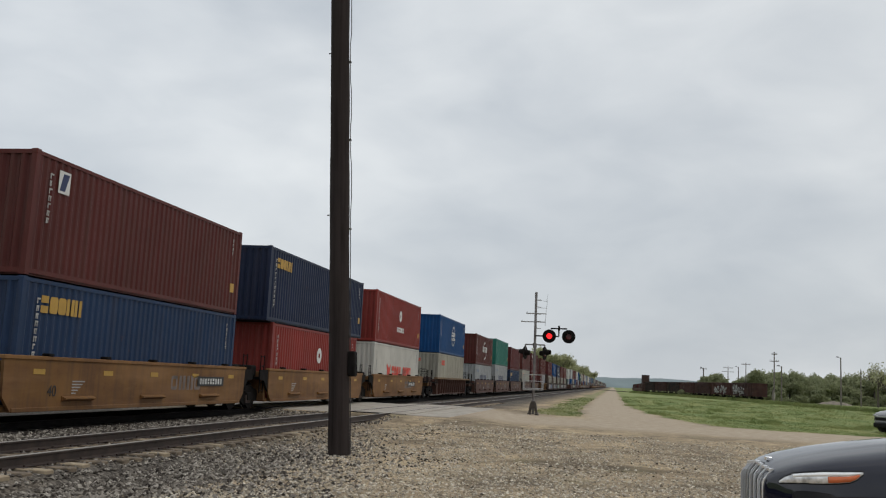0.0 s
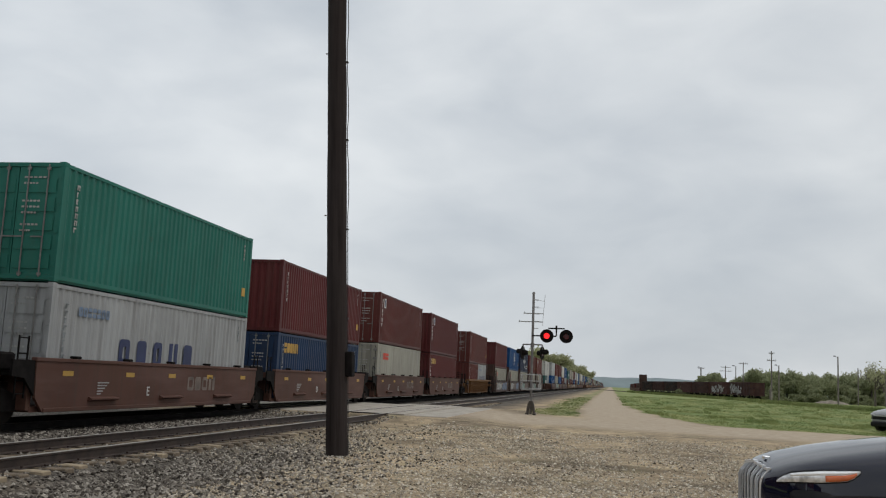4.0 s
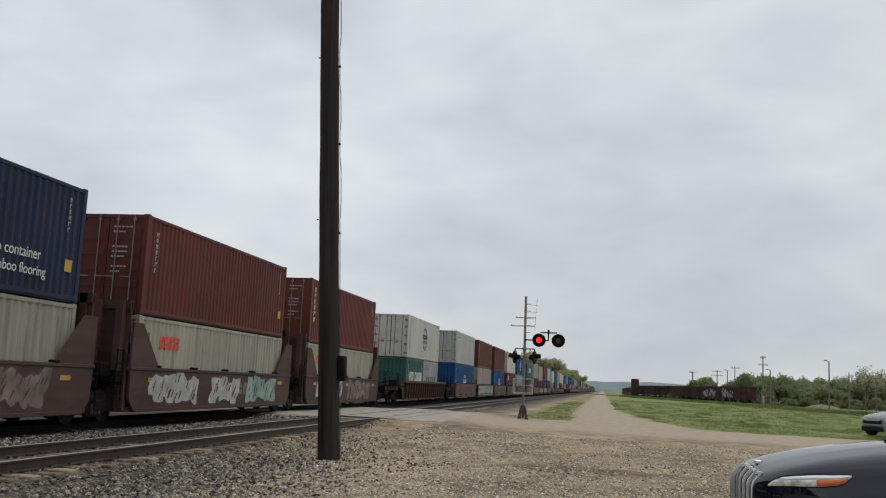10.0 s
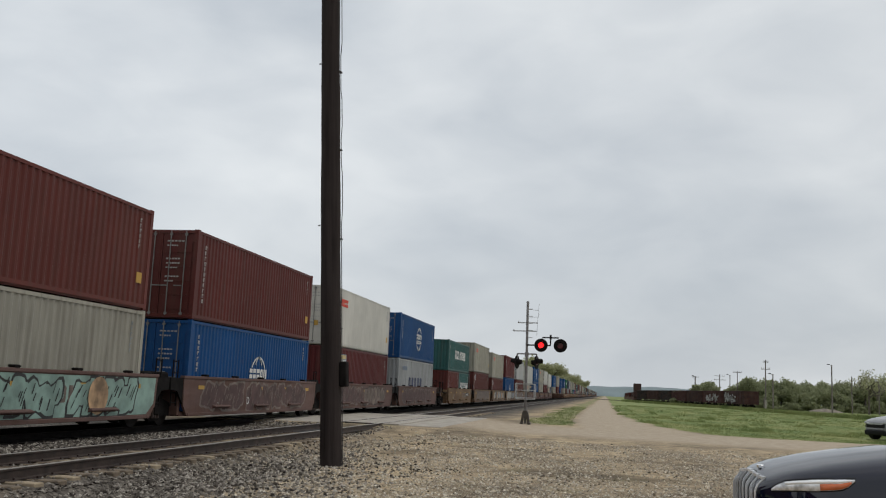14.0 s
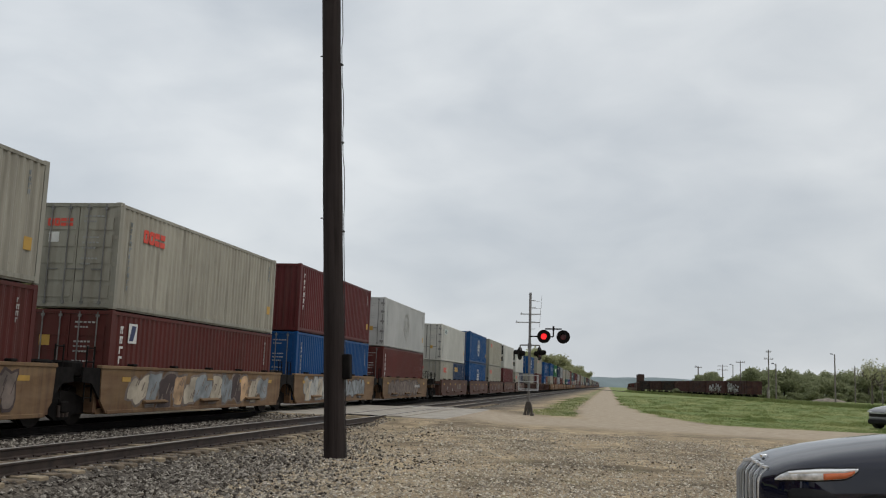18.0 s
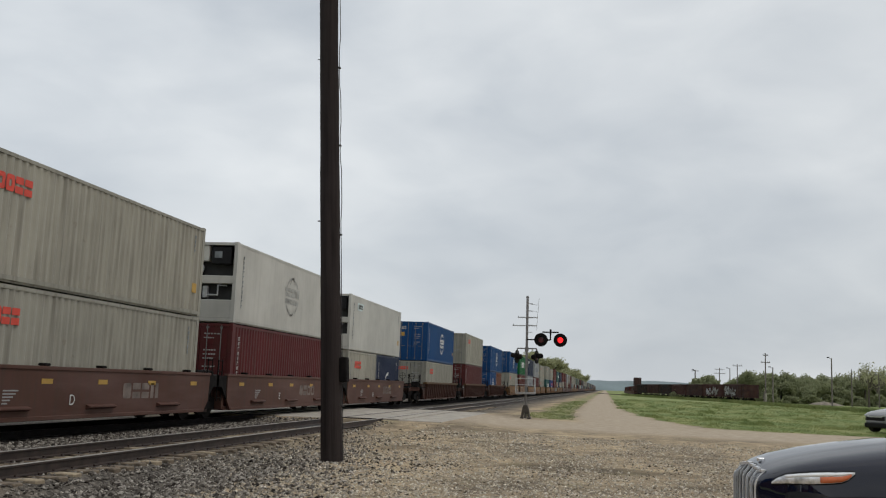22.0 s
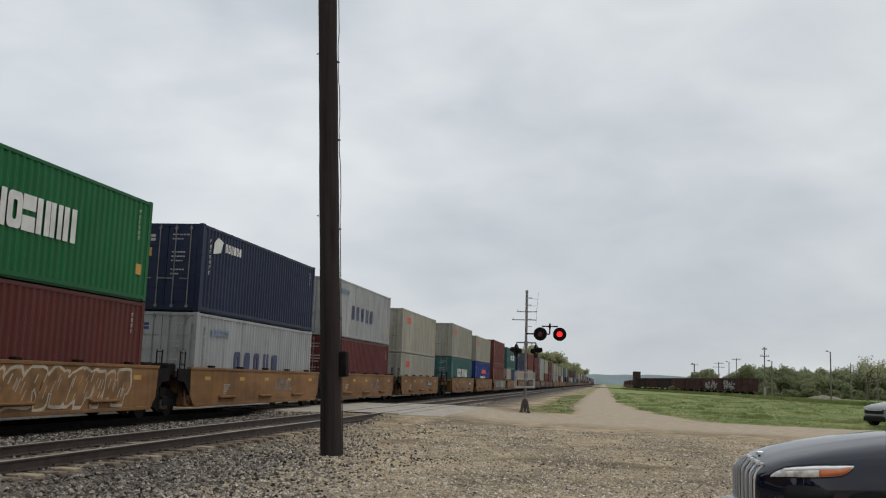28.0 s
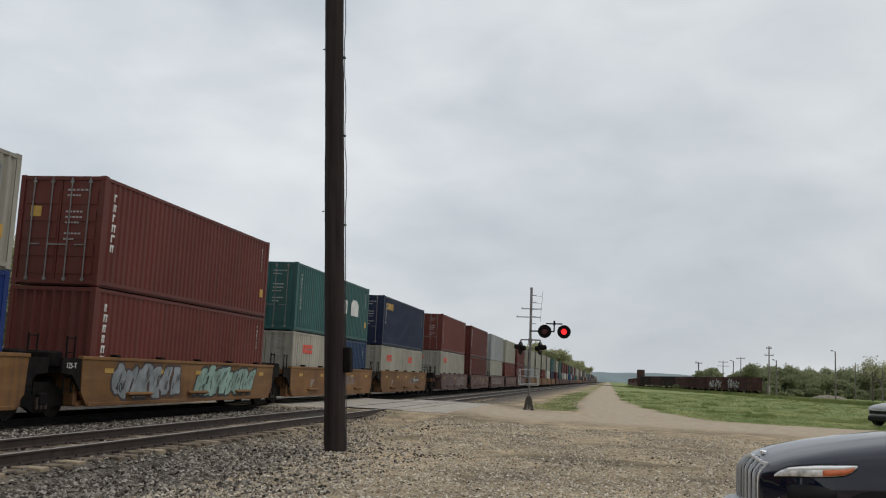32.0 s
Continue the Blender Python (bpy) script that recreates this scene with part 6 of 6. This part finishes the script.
PALETTES = {"lines": (("ochrefill",), "bone"), "silver": (("silver", "dull"), "soot"), "mint": (("mint",), "black"), "dark": (("plumdark",), "faint"), "faint": (("faint",), "soot"), "steelblue": (("steelblue",), "soot"),
            "warm": (("warm",), "black"), "greyblue": (("greyblue",), "soot"), "mixed": (("bone", "greyblue", "soot", "warm"), "faint"), "pale": (("bone", "silver"), "greyblue")}


def well_car(kind, color, first, last, label, at, graffiti, letter, seed, near=True, tail=0.0, stencil=""):
    """One well of a double-stack car; y = 0 is where its containers begin, z = 0 the rail."""
    c = thing("well_car", label, "well car", "well cars of the train", at=at)
    m = CAR["brown"] if color == "ochre" else CAR[color]
    chord_m = CAR["tan" if color == "ochre" else "yellow" if color == "yellow" else "ochre"]
    gear_m = CAR["umber"] if color in ("yellow", "tan", "ochre") else BLACK
    W = 1.47
    for sx in (-1, 1):
        side = Shape()
        a, b = sorted((sx * (W - 0.10), sx * (W - 0.03)))
        p, q = sorted((sx * (W - 0.16), sx * W))
        if kind == "ribbed":
            a, b = sorted((sx * (W - 0.24), sx * (W - 0.19)))
            web = (-0.2, 12.2) if color in ("ochre", "yellow") else (-0.75, 12.95 + tail)
            side.box(a, b, *web, 0.30, 1.52)
            sill = part("side_sill", side, m, c, "ribbed steel side")
            part("top_chord", Shape().box(min(sx * (W - 0.24), sx * (W + 0.05)), max(sx * (W - 0.24), sx * (W + 0.05)), -1.6 if color in ("ochre", "yellow") else -1.3, 14.5 if color in ("ochre", "yellow") else 13.5 + tail, 1.40, 1.54, 0.012), chord_m, sill, "rusty yellow top chord")
            part("bottom_chord", Shape().box(min(sx * (W - 0.24), sx * (W - 0.06)), max(sx * (W - 0.24), sx * (W - 0.06)), *web, 0.28, 0.37, 0.01), m, sill)
            rib = cached(("rib", color, sx), lambda: Shape().extrude([(sx * (W - 0.19), 0.30), (sx * (W - 0.03), 0.36), (sx * (W + 0.02), 1.10), (sx * (W + 0.03), 1.40), (sx * (W - 0.19), 1.40)][::sx], "y", 0, 0.07).extrude([(sx * (W - 0.03), 0.34), (sx * (W - 0.02), 0.34), (sx * (W + 0.035), 1.10), (sx * (W + 0.035), 1.40), (sx * (W + 0.02), 1.40)][::sx], "y", -0.04, 0.11), m)
            for y0, sgn in ((web[0], -1), (web[1], 1)):
                o = [(y0, 0.32), (y0, 1.40), (y0 + sgn * 1.15, 1.40), (y0 + sgn * 1.15, 1.02), (y0 + sgn * 0.70, 0.98), (y0 + sgn * 0.40, 0.40)]
                part("end_plate", Shape().extrude(o[::-sgn], "x", *sorted((sx * (W - 0.235), sx * (W - 0.185)))), CAR["umber"], sill, "dark sloped end plate")
            count = 13 if color == "ochre" else 18
            for k in range(count):
                part("rib", rib, None, sill, at=pose(0, web[0] + 0.1 + k * (web[1] - web[0] - 0.3) / (count - 1), 0))
        else:
            o = [(-0.30, 0.30), (12.50, 0.30), (12.82, 0.62), (12.88, 1.50), (-0.68, 1.50), (-0.62, 0.62)]
            side.extrude(o, "x", a, b)
            sill = part("side_sill", side, m, c, "flat steel side")
            part("top_chord", Shape().box(p, q, -0.70, 12.90, 1.44, 1.53, 0.012), m, sill)
            part("bottom_chord", Shape().box(p, q, -0.28, 12.48, 0.28, 0.38, 0.012), m, sill)
            for k in range(5 if near else 0):
                part("guide", Shape().box(min(sx * (W - 0.2), sx * (W + 0.01)), max(sx * (W - 0.2), sx * (W + 0.01)), 0.9 + k * 2.55, 1.12 + k * 2.55, 1.531, 1.60, 0.02), BLACK, sill)
            if kind == "flat" and near:
                for skipped, y0, sgn in ((first, -0.62, -1), (last, 12.82, 1)):
                    if not skipped:
                        o = [(y0, 0.66), (y0 + sgn * 0.42, 1.06), (y0 + sgn * 0.88, 1.10), (y0 + sgn * 0.88, 1.46), (y0, 1.46)]
                        part("end_plate", Shape().extrude(o[::-sgn], "x", *sorted((sx * (W - 0.115), sx * (W - 0.06)))), BLACK, sill, "black end plate")
            if kind == "gusset":
                for y0, y1 in ((-0.68, 1.05), (12.88, 11.15)):
                    e = y0 + (0.55 if y1 > y0 else -0.55)
                    o = [(y0, 1.5), (y1, 1.5), (e, 2.75), (y0, 2.75)] if y1 > y0 else [(y1, 1.5), (y0, 1.5), (y0, 2.75), (e, 2.75)]
                    part("gusset", Shape().extrude(o, "x", a, b), m, sill, "sloped steel corner plate")
    part("well_floor", Shape().box(-W + 0.16, W - 0.16, -0.6, 12.8, 0.28, 0.478 if kind == "ribbed" else 0.408), m, c)
    for y0, y1 in ((-0.72, -0.55), (12.75, 12.92)):
        part("end_wall", Shape().box(-W + 0.17, W - 0.17, y0, y1, 0.32, 1.40, 0.01), m, c)
        if kind == "gusset":
            bh = Shape()
            for x in (-1.05, -0.35, 0.35, 1.05):
                bh.box(x - 0.1, x + 0.1, y0 - 0.16 if y0 < 0 else y0, y1 if y0 < 0 else y1 + 0.16, 1.4, 3.35)
            bh.box(-1.3, 1.3, y0 + 0.05, y1 - 0.05, 1.4, 3.3).box(-1.3, 1.3, y0, y1, 1.9, 2.15).box(-1.3, 1.3, y0, y1, 3.1, 3.35)
            part("bulkhead", bh, m, c, "tall plated end bulkhead with posts")
    ends = ((-1, -0.72, -3.2 if first else -2.0), (1, 12.92 + tail, 15.4 + tail if last else 14.2))
    for sgn, y0, y1 in ends:
        a, b = sorted((y0, y1))
        dark = BLACK
        part("end_deck", Shape().box(-0.55, 0.55, a, b, 0.92, 1.12, 0.02).box(-1.25, 1.25, y0 - 0.45 if sgn < 0 else y0, y0 if sgn < 0 else y0 + 0.45, 1.10, 1.20), dark, c, "dark end platform")
        if (first and sgn < 0) or (last and sgn > 0):
            part("end_sill", Shape().box(-1.35, 1.35, y1 - 0.12, y1 + 0.12, 0.88, 1.16, 0.02), m, c)
            part("coupler", Shape().box(-0.14, 0.14, min(y1, y1 + sgn * 0.75), max(y1, y1 + sgn * 0.75), 0.72, 0.98, 0.04), BLACK, c, "iron coupler")
            rails = Shape()
            for x in (-1.3, 1.3):
                rails.pipe([(x, y1, 1.1), (x, y1, 2.0), (x, y1 - sgn * 0.5, 2.0), (x, y1 - sgn * 0.5, 1.1)], 0.022, 6).pipe([(x, y1 - sgn * 0.25, 1.1), (x, y1 - sgn * 0.25, 2.0)], 0.018, 6)
                for z in (0.42, 0.72):
                    rails.pipe([(x, y1, z), (x, y1 - sgn * 0.5, z)], 0.018, 6)
                rails.pipe([(x, y1, 0.42), (x, y1, 1.1)], 0.018, 6).pipe([(x, y1 - sgn * 0.5, 0.42), (x, y1 - sgn * 0.5, 1.1)], 0.018, 6)
            part("handrail", rails, BLACK, c, "grab irons and ladder")
            part("brake_cylinder", Shape().tube((-0.95, y1 - sgn * 0.8, 1.32), (-0.95, y1 - sgn * 1.5, 1.32), 0.17, 0.17, 12).tube((-0.95, y1 - sgn * 0.7, 1.32), (-0.95, y1 - sgn * 0.3, 1.32), 0.03, 0.03, 6), gear_m, c, "grimy brake cylinder")
            part("air_hose", Shape().pipe([(0.35, y1, 0.9), (0.35, y1 + sgn * 0.25, 0.62), (0.3, y1 + sgn * 0.5, 0.42), (0.25, y1 + sgn * 0.75, 0.55)], 0.03, 6), RUBBER, c, "black rubber air hose")
            part("walkway", Shape().box(-1.3, 1.3, y1 - sgn * 0.1 - 0.3, y1 - sgn * 0.1 + 0.3, 1.165, 1.20).box(0.6, 1.35, min(y0, y1), max(y0, y1), 1.12, 1.155), BLACK, c, "narrow steel walkway")
            part("slack_adjuster", Shape().box(0.5, 1.0, y1 - sgn * 1.5 - 0.25, y1 - sgn * 1.5 + 0.25, 1.16, 1.55, 0.04).tube((-0.6, y1 - sgn * 1.2, 1.2), (0.5, y1 - sgn * 1.7, 1.45), 0.035, 0.035, 6), gear_m, c)
            wheel = Shape()
            for k in range(16):
                a0, a1 = 2 * math.pi * k / 16, 2 * math.pi * (k + 1) / 16
                wheel.tube((0.8 + 0.20 * math.cos(a0), y1, 1.9 + 0.20 * math.sin(a0)), (0.8 + 0.20 * math.cos(a1), y1, 1.9 + 0.20 * math.sin(a1)), 0.013, 0.013, 5)
            wheel.tube((0.8, y1, 1.70), (0.8, y1, 2.10), 0.011, 0.011, 5).tube((0.60, y1, 1.9), (1.0, y1, 1.9), 0.014, 0.014, 5).tube((0.8, y1, 1.1), (0.8, y1, 1.7), 0.03, 0.03, 6)
            part("brake_wheel", wheel, BLACK, c)
        else:
            br = Shape().pipe([(1.28, y0 + sgn * 0.1, 0.6), (1.28, y0 + sgn * 0.1, 2.0)], 0.022, 6).pipe([(1.28, y0 + sgn * 0.45, 0.6), (1.28, y0 + sgn * 0.45, 2.0)], 0.022, 6)
            for z in (0.7, 1.0, 1.3, 1.6, 1.95):
                br.pipe([(1.28, y0 + sgn * 0.1, z), (1.28, y0 + sgn * 0.45, z)], 0.016, 6)
            part("ladder", br, BLACK, c)
            part("brake_gear", Shape().box(0.3, 0.95, min(y0, y0 + sgn * 0.6), max(y0, y0 + sgn * 0.6), 1.2, 1.62, 0.05).tube((-0.9, y0 + sgn * 0.3, 1.4), (0.2, y0 + sgn * 0.3, 1.4), 0.16, 0.16, 10), BLACK, c, "black brake gear")
    bogie(c, -2.15 if first else -1.70)
    if last:
        bogie(c, 14.35 + tail)
    plane = W + 0.004 if kind == "ribbed" else W - 0.026
    if kind != "ribbed" and near:
        for k, y in enumerate((0.4, 3.4, 5.9, 8.6, 11.4)):
            part("reflector", Shape().box(plane, plane + 0.006, y, y + 0.45, 1.12, 1.24), MARKS["yellow"], c, "yellow reflector strip")
        s = Shape()
        glyphs(s, 7.2, 0.75, 2.1, 0.42, 4, 0.15, seed, plane=plane + 0.002, thick=0.2)
        part("emblem", s, MARKS["faint"], c, "faded block marks")
        s = Shape()
        for k in range(5):
            s.box(plane, plane + 0.005, 2.0, 2.55 - 0.09 * k, 0.95 - k * 0.07, 0.98 - k * 0.07)
        part("data_lines", s, MARKS["pale"], c)
    if kind == "flat" and near:
        step = cached(("step", color), lambda: Shape().extrude([(plane, 0.50), (plane + 0.13, 0.55), (plane + 0.13, 0.575), (plane, 0.62)], "y", 0, 1.35), m)
        for y0 in (1.6, 5.4, 9.2):
            part("step_bracket", step, None, c, "sloped step bracket", pose(0, y0, 0))
    if kind == "flat" and near and (first or last) and color in ("tan", "yellow"):
        panel_y = 9.0 if first else 8.2
        part("number_panel", Shape().box(plane, plane + 0.012, panel_y, panel_y + 2.0, 0.86, 1.16), MARKS["black"], c, "black panel with white bars")
        s = Shape()
        glyphs(s, panel_y + 0.15, 0.92, 1.75, 0.18, 9, 0.35, seed + 3, plane=plane + 0.015)
        part("panel_bars", s, MARKS["white"], c)
    if graffiti and graffiti[0] == "mint_ground":
        graffiti = graffiti[1:]
        base = part("graffiti_ground", Shape().extrude([(-0.2, 0.40), (12.3, 0.40), (12.7, 0.70), (12.75, 1.42), (-0.5, 1.42), (-0.5, 0.70)], "x", plane, plane + 0.002), MARKS["mint"], c, "mint green painted ground")
        part("painted_disc", Shape().tube((plane + 0.03, 9.6, 0.92), (plane + 0.033, 9.6, 0.92), 0.48, 0.48, 24), MARKS["warm"], base, "brown painted disc")
    for k, col in enumerate(graffiti):
        r = random.Random(seed + k)
        span = 11.0 / len(graffiti)
        gy, gw = 0.5 + k * span + r.uniform(0, 0.6), span * r.uniform(0.72, 0.95)
        mural(c, gy, 0.34, gw, 1.14, seed * 7 + k, plane, col)
    if letter:
        lettering(c, letter, 0.36, MARKS["black" if color in ("yellow", "tan") else "white"], plane + 0.008, 1.0 if len(letter) > 1 else 4.6, 0.62)
    if stencil:
        at_y, at_z = (-1.78, 1.14) if kind == "ribbed" else (-1.34, 1.22)
        lettering(c, stencil, 0.19, MARKS["white"], W - (0.178 if kind == "ribbed" else 0.054), at_y, at_z)
    return c


COLOR_WORD = {"dusty": "dusty brown", "brown": "brown", "maroon": "maroon", "rust": "rust-red", "red": "bright red", "navy": "navy blue", "slate": "slate blue", "blue": "blue", "royal": "royal blue", "cream": "cream", "white": "white", "mist": "grey-white", "grey": "pale grey", "teal": "teal green", "jade": "jade green", "green": "green", "orange": "orange-brown"}
END_WORD = {"blank": "with closed end", "doors": "with end doors", "reefer": "with smooth insulated walls", "cooler": "with end cooling unit"}
# start of each stack along the track; car; upper box; lower box (two for a pair of short ones).
# a box: colour, end, emblem, height class
STACKS = [
    (18.99, "flat yellow first 40", "brown blank corner h", "slate blank yellow h"),
    (34.9, "flat yellow", "navy blank yellow l", "red blank disc h"),
    (50.90, "flat yellow last", "red blank disc h", "white blank flag_red h"),
    (70.60, "ribbed ochre single", "blue blank globe h", "cream blank row_red h"),
    (90.27, "flat brown first A", "brown blank swoosh h", "grey blank row_navy s"),
    (105.9, "flat brown E", "jade doors - h", "grey doors row_navy h"),
    (121.5, "flat brown D", "maroon blank - h", "slate doors yellow s"),
    (137.9, "flat brown C", "brown doors corner h", "cream reefer row_red h"),
    (153.6, "flat brown last B", "maroon blank corner h", "maroon blank yellow h"),
    (173.34, "ribbed yellow single", "brown doors - h", "brown blank - s / grey blank row_navy s"),
    (193.4, "gusset umber first", "maroon blank - h", "cream blank row_red s"),
    (208.74, "gusset umber", "blue doors globe h", "cream blank row_red s"),
    (224.14, "gusset umber", "navy doors swoosh h", "cream blank row_red s"),
    (239.64, "gusset umber", "brown doors - h", "cream blank row_red s"),
    (255.4, "gusset umber last", "rust doors panel h", "cream blank row_red s"),
    (277.2, "ribbed brown single", "white reefer globe_dark h", "teal blank row_white s / grey blank row_navy s"),
    (298.56, "flat plum first", "mist reefer cube h", "blue blank globe_low h"),
    (314.11, "flat plum", "rust doors - h", "cream doors row_red h"),
    (329.42, "flat plum D", "brown doors - h", "blue doors globe_low h"),
    (345.06, "flat plum", "white reefer row_red h", "maroon blank panel h"),
    (360.54, "flat plum last", "blue doors globe h", "grey blank row_navy h"),
    (379.89, "flat tan first", "teal blank row_white s", "brown blank - s / teal blank row_white s"),
    (395.8, "flat tan", "cream blank row_red h", "brown doors corner h"),
    (411.4, "flat tan", "cream doors row_red h", "brown doors corner s"),
    (426.68, "flat tan", "maroon blank - h", "blue doors globe_low h"),
    (442.45, "flat tan last", "mist reefer globe_pale h", "brown doors - h"),
    (462.0, "flat brown first B", "white reefer cube h", "cream doors row_red s / slate blank yellow s"),
    (477.6, "flat brown C", "blue doors globe h", "blue doors globe h"),
    (492.6, "flat brown D", "cream doors row_red h", "cream doors row_red h"),
    (507.64, "flat brown E", "white cooler globe_pale h", "maroon doors - h"),
    (523.14, "flat brown last A", "white cooler cube h", "cream doors row_red s / navy blank swoosh s"),
    (544.93, "ribbed brown single", "blue doors globe h", "cream doors row_red s"),
    (564.74, "ribbed brown single", "cream doors row_red h", "maroon doors - h"),
    (584.28, "ribbed brown single", "blue doors globe h", "blue doors globe_low s / orange blank - s"),
    (606.24, "flat yellow first", "blue doors globe h", "cream blank row_red h"),
    (622.08, "flat yellow", "green doors block_white h", "brown doors yellow h"),
    (637.85, "flat yellow", "navy doors horse h", "grey doors row_navy h"),
    (653.38, "flat yellow", "grey doors row_navy h", "maroon doors - h"),
    (669.4, "flat yellow last", "cream doors row_red h", "cream doors row_red s"),
    (689.95, "flat yellow first 40", "cream doors row_red h", "teal doors row_white h"),
    (705.5, "flat yellow", "cream doors row_red s", "royal doors band_red h"),
    (721.26, "flat yellow 40", "rust doors - h", "rust blank - h"),
    (736.94, "flat yellow", "teal doors oval h", "cream doors row_red s / slate blank - s"),
    (752.7, "flat yellow last", "navy doors yellow h", "cream doors row_red s / cream doors row_red s"),
    (772.63, "flat plum first", "rust doors - h", "cream doors row_red h"),
    (788.7, "flat plum", "brown blank - h", "brown blank - h"),
    (804.4, "flat plum", "grey blank - h", "cream blank - h"),
    (820.0, "flat plum", "cream blank - h", "rust blank - h"),
    (835.6, "flat plum last", "brown blank - h", "brown blank - h"),
]
MOVING, ROLLING = [], []
mixer = random.Random(77)
far_colors = ("brown", "rust", "maroon", "cream", "cream", "grey", "blue", "white", "teal", "navy")
y_next, unit = 855.6, 0
while y_next < 1780:
    style = ("flat yellow", "flat brown", "flat plum")[(unit // 5) % 3]
    STACKS.append((y_next, style + (" first" if unit % 5 == 0 else " last" if unit % 5 == 4 else ""), mixer.choice(far_colors) + " blank - h", mixer.choice(far_colors) + " blank - h"))
    y_next += 20.0 if unit % 5 == 4 else 15.65
    unit += 1

GRAFFITI = {10: ("silver", "steelblue"), 11: ("silver", "faint", "steelblue"), 12: ("mint", "faint"), 13: ("silver", "silver", "mint"), 14: ("silver", "faint"), 16: ("dark", "dark"), 17: ("mint_ground", "silver", "mint", "mint"), 18: ("dark", "dark", "dark"),
            19: ("dark", "faint"), 20: ("dark",), 22: ("faint",), 23: ("mixed", "mixed"), 24: ("pale", "greyblue"), 25: ("faint",), 35: ("lines",), 41: ("greyblue", "mint"), 44: ("dark", "faint"), 46: ("faint",)}
CAR_WORD = {"yellow": "grimy yellow flat-sided well car", "tan": "faded tan well car with painted scrawls", "brown": "dirty brown flat-sided well car", "plum": "faded brown well car with painted scrawls", "umber": "grimy dark brown high-ended well car with painted scrawls", "ochre": "brown ribbed well car with a rusty yellow top chord"}
far_cars = {}
for index, (y, car, upper, lower) in enumerate(STACKS):
    words = car.split()
    kind, color = words[0], words[1]
    near = index < 49
    single = "single" in words
    first, last = "first" in words or single, "last" in words or single
    letter = words[-1] if words[-1] in ("A", "B", "C", "D", "E", "40") else ""
    word = CAR_WORD[color] if kind != "ribbed" else CAR_WORD[color].replace("flat-sided", "rib-sided")
    at = pose(TRAIN_X, y, RAIL_Z)
    tag = (kind, color, first, last)
    if near or tag not in far_cars:
        g = GRAFFITI.get(index, ())
        ob = well_car(kind, color, first, last, word, at, g if near else (), letter, index + 1, near, 1.4 if index == 15 else 0.0, "125-T" if index in (37, 41) else "125T" if index == 32 else "")
        if not near:
            far_cars[tag] = ob
    else:
        ob = copy_thing(far_cars[tag], at)
    MOVING.append((ob, y))
    if index in (2, 3, 4, 9, 15, 20, 25, 31, 32, 39):
        ROLLING += [o for o in ob.children_recursive if o.name.startswith("wheelset")]
    level = RAIL_Z + (0.48 if kind == "ribbed" else 0.41)
    for row, spec in enumerate((lower, upper)):
        halves = [h.split() for h in spec.split(" / ")]
        for k, (col, end, logo, size) in enumerate(halves):
            height = HC if size in ("h", "l") else STD
            length = L45 if size == "l" else L20 if len(halves) == 2 else L40
            y0 = y + (k * (L20 + 0.076) if len(halves) == 2 else -0.762 if size == "l" else 0.0)
            short = "short " if len(halves) == 2 else "long " if size == "l" else ""
            label = short + COLOR_WORD[col] + " shipping container " + END_WORD[end] + (" on top" if row else " in a well car")
            ob = container("shipping_container", label, col, length, height, end, "" if logo == "-" else logo, pose(TRAIN_X, y0, level), index * 4 + row * 2 + k, near)
            MOVING.append((ob, y0))
        level += height + 0.022


# parked double-stack cars on a second siding, far off
for k, boxes in enumerate((("dusty", "dusty"), ("dusty",), ("dusty",), (), ("maroon",), ("dusty",), ("dusty", ), ("rust",), (), ("dusty",))):
    y0 = 345 + k * 17.5
    well_car("flat", "brown", True, True, "rusty well car parked on the far siding", pose(11.4, y0, 0.16), (), "", 300 + k, False)
    z = 0.16 + 0.41
    for col in boxes:
        container("shipping_container", COLOR_WORD[col] + " shipping container on a parked well car", col, L40, HC, "blank", "", pose(11.4, y0, z), 400 + k, False)
        z += HC + 0.022


def travelled(t):
    """Metres that the train has gone by t seconds."""
    return 21.385 * t + 0.0045 * t * t + 0.000307 * t ** 3


def motions():
    for ob, y in MOVING:
        m = ob.matrix_basis.copy()
        rows = []
        for t in (0, 4, 8, 12, 16, 20, 24, 28, 32):
            rows.append((t, Matrix.Translation((0, -travelled(t), 0)) @ m))
        walk(ob, rows)
    # wheels roll along with the train
    radius = 0.483
    for dy in (-0.89, 0.89):
        rolled = [(k / FPS, pose(0, dy, radius) @ Matrix.Rotation(travelled(k / FPS) / radius, 4, "X")) for k in range(32 * FPS + 1)]
        for wheel in ROLLING:
            if abs(wheel.matrix_basis.translation.y - dy) < 0.01:
                walk(wheel, rolled)
    # the two lamps take turns: the lit lens shows on one side, then on the other
    period, start = 0.9887, 1.0
    here, there = pose(0.74, -0.226, 4.0), pose(1.73, -0.226, 4.0)
    rows, side, t = [(0.0, here)], 0, start - 0.75 * period
    while t < 32.0:
        a, b = (here, there) if side == 0 else (there, here)
        rows += [(t - 1 / 30, a), (t, b)]
        side = 1 - side
        t += period / 2
    rows.append((32.0, there if side else here))
    walk(FLASH[0], rows)


motions()
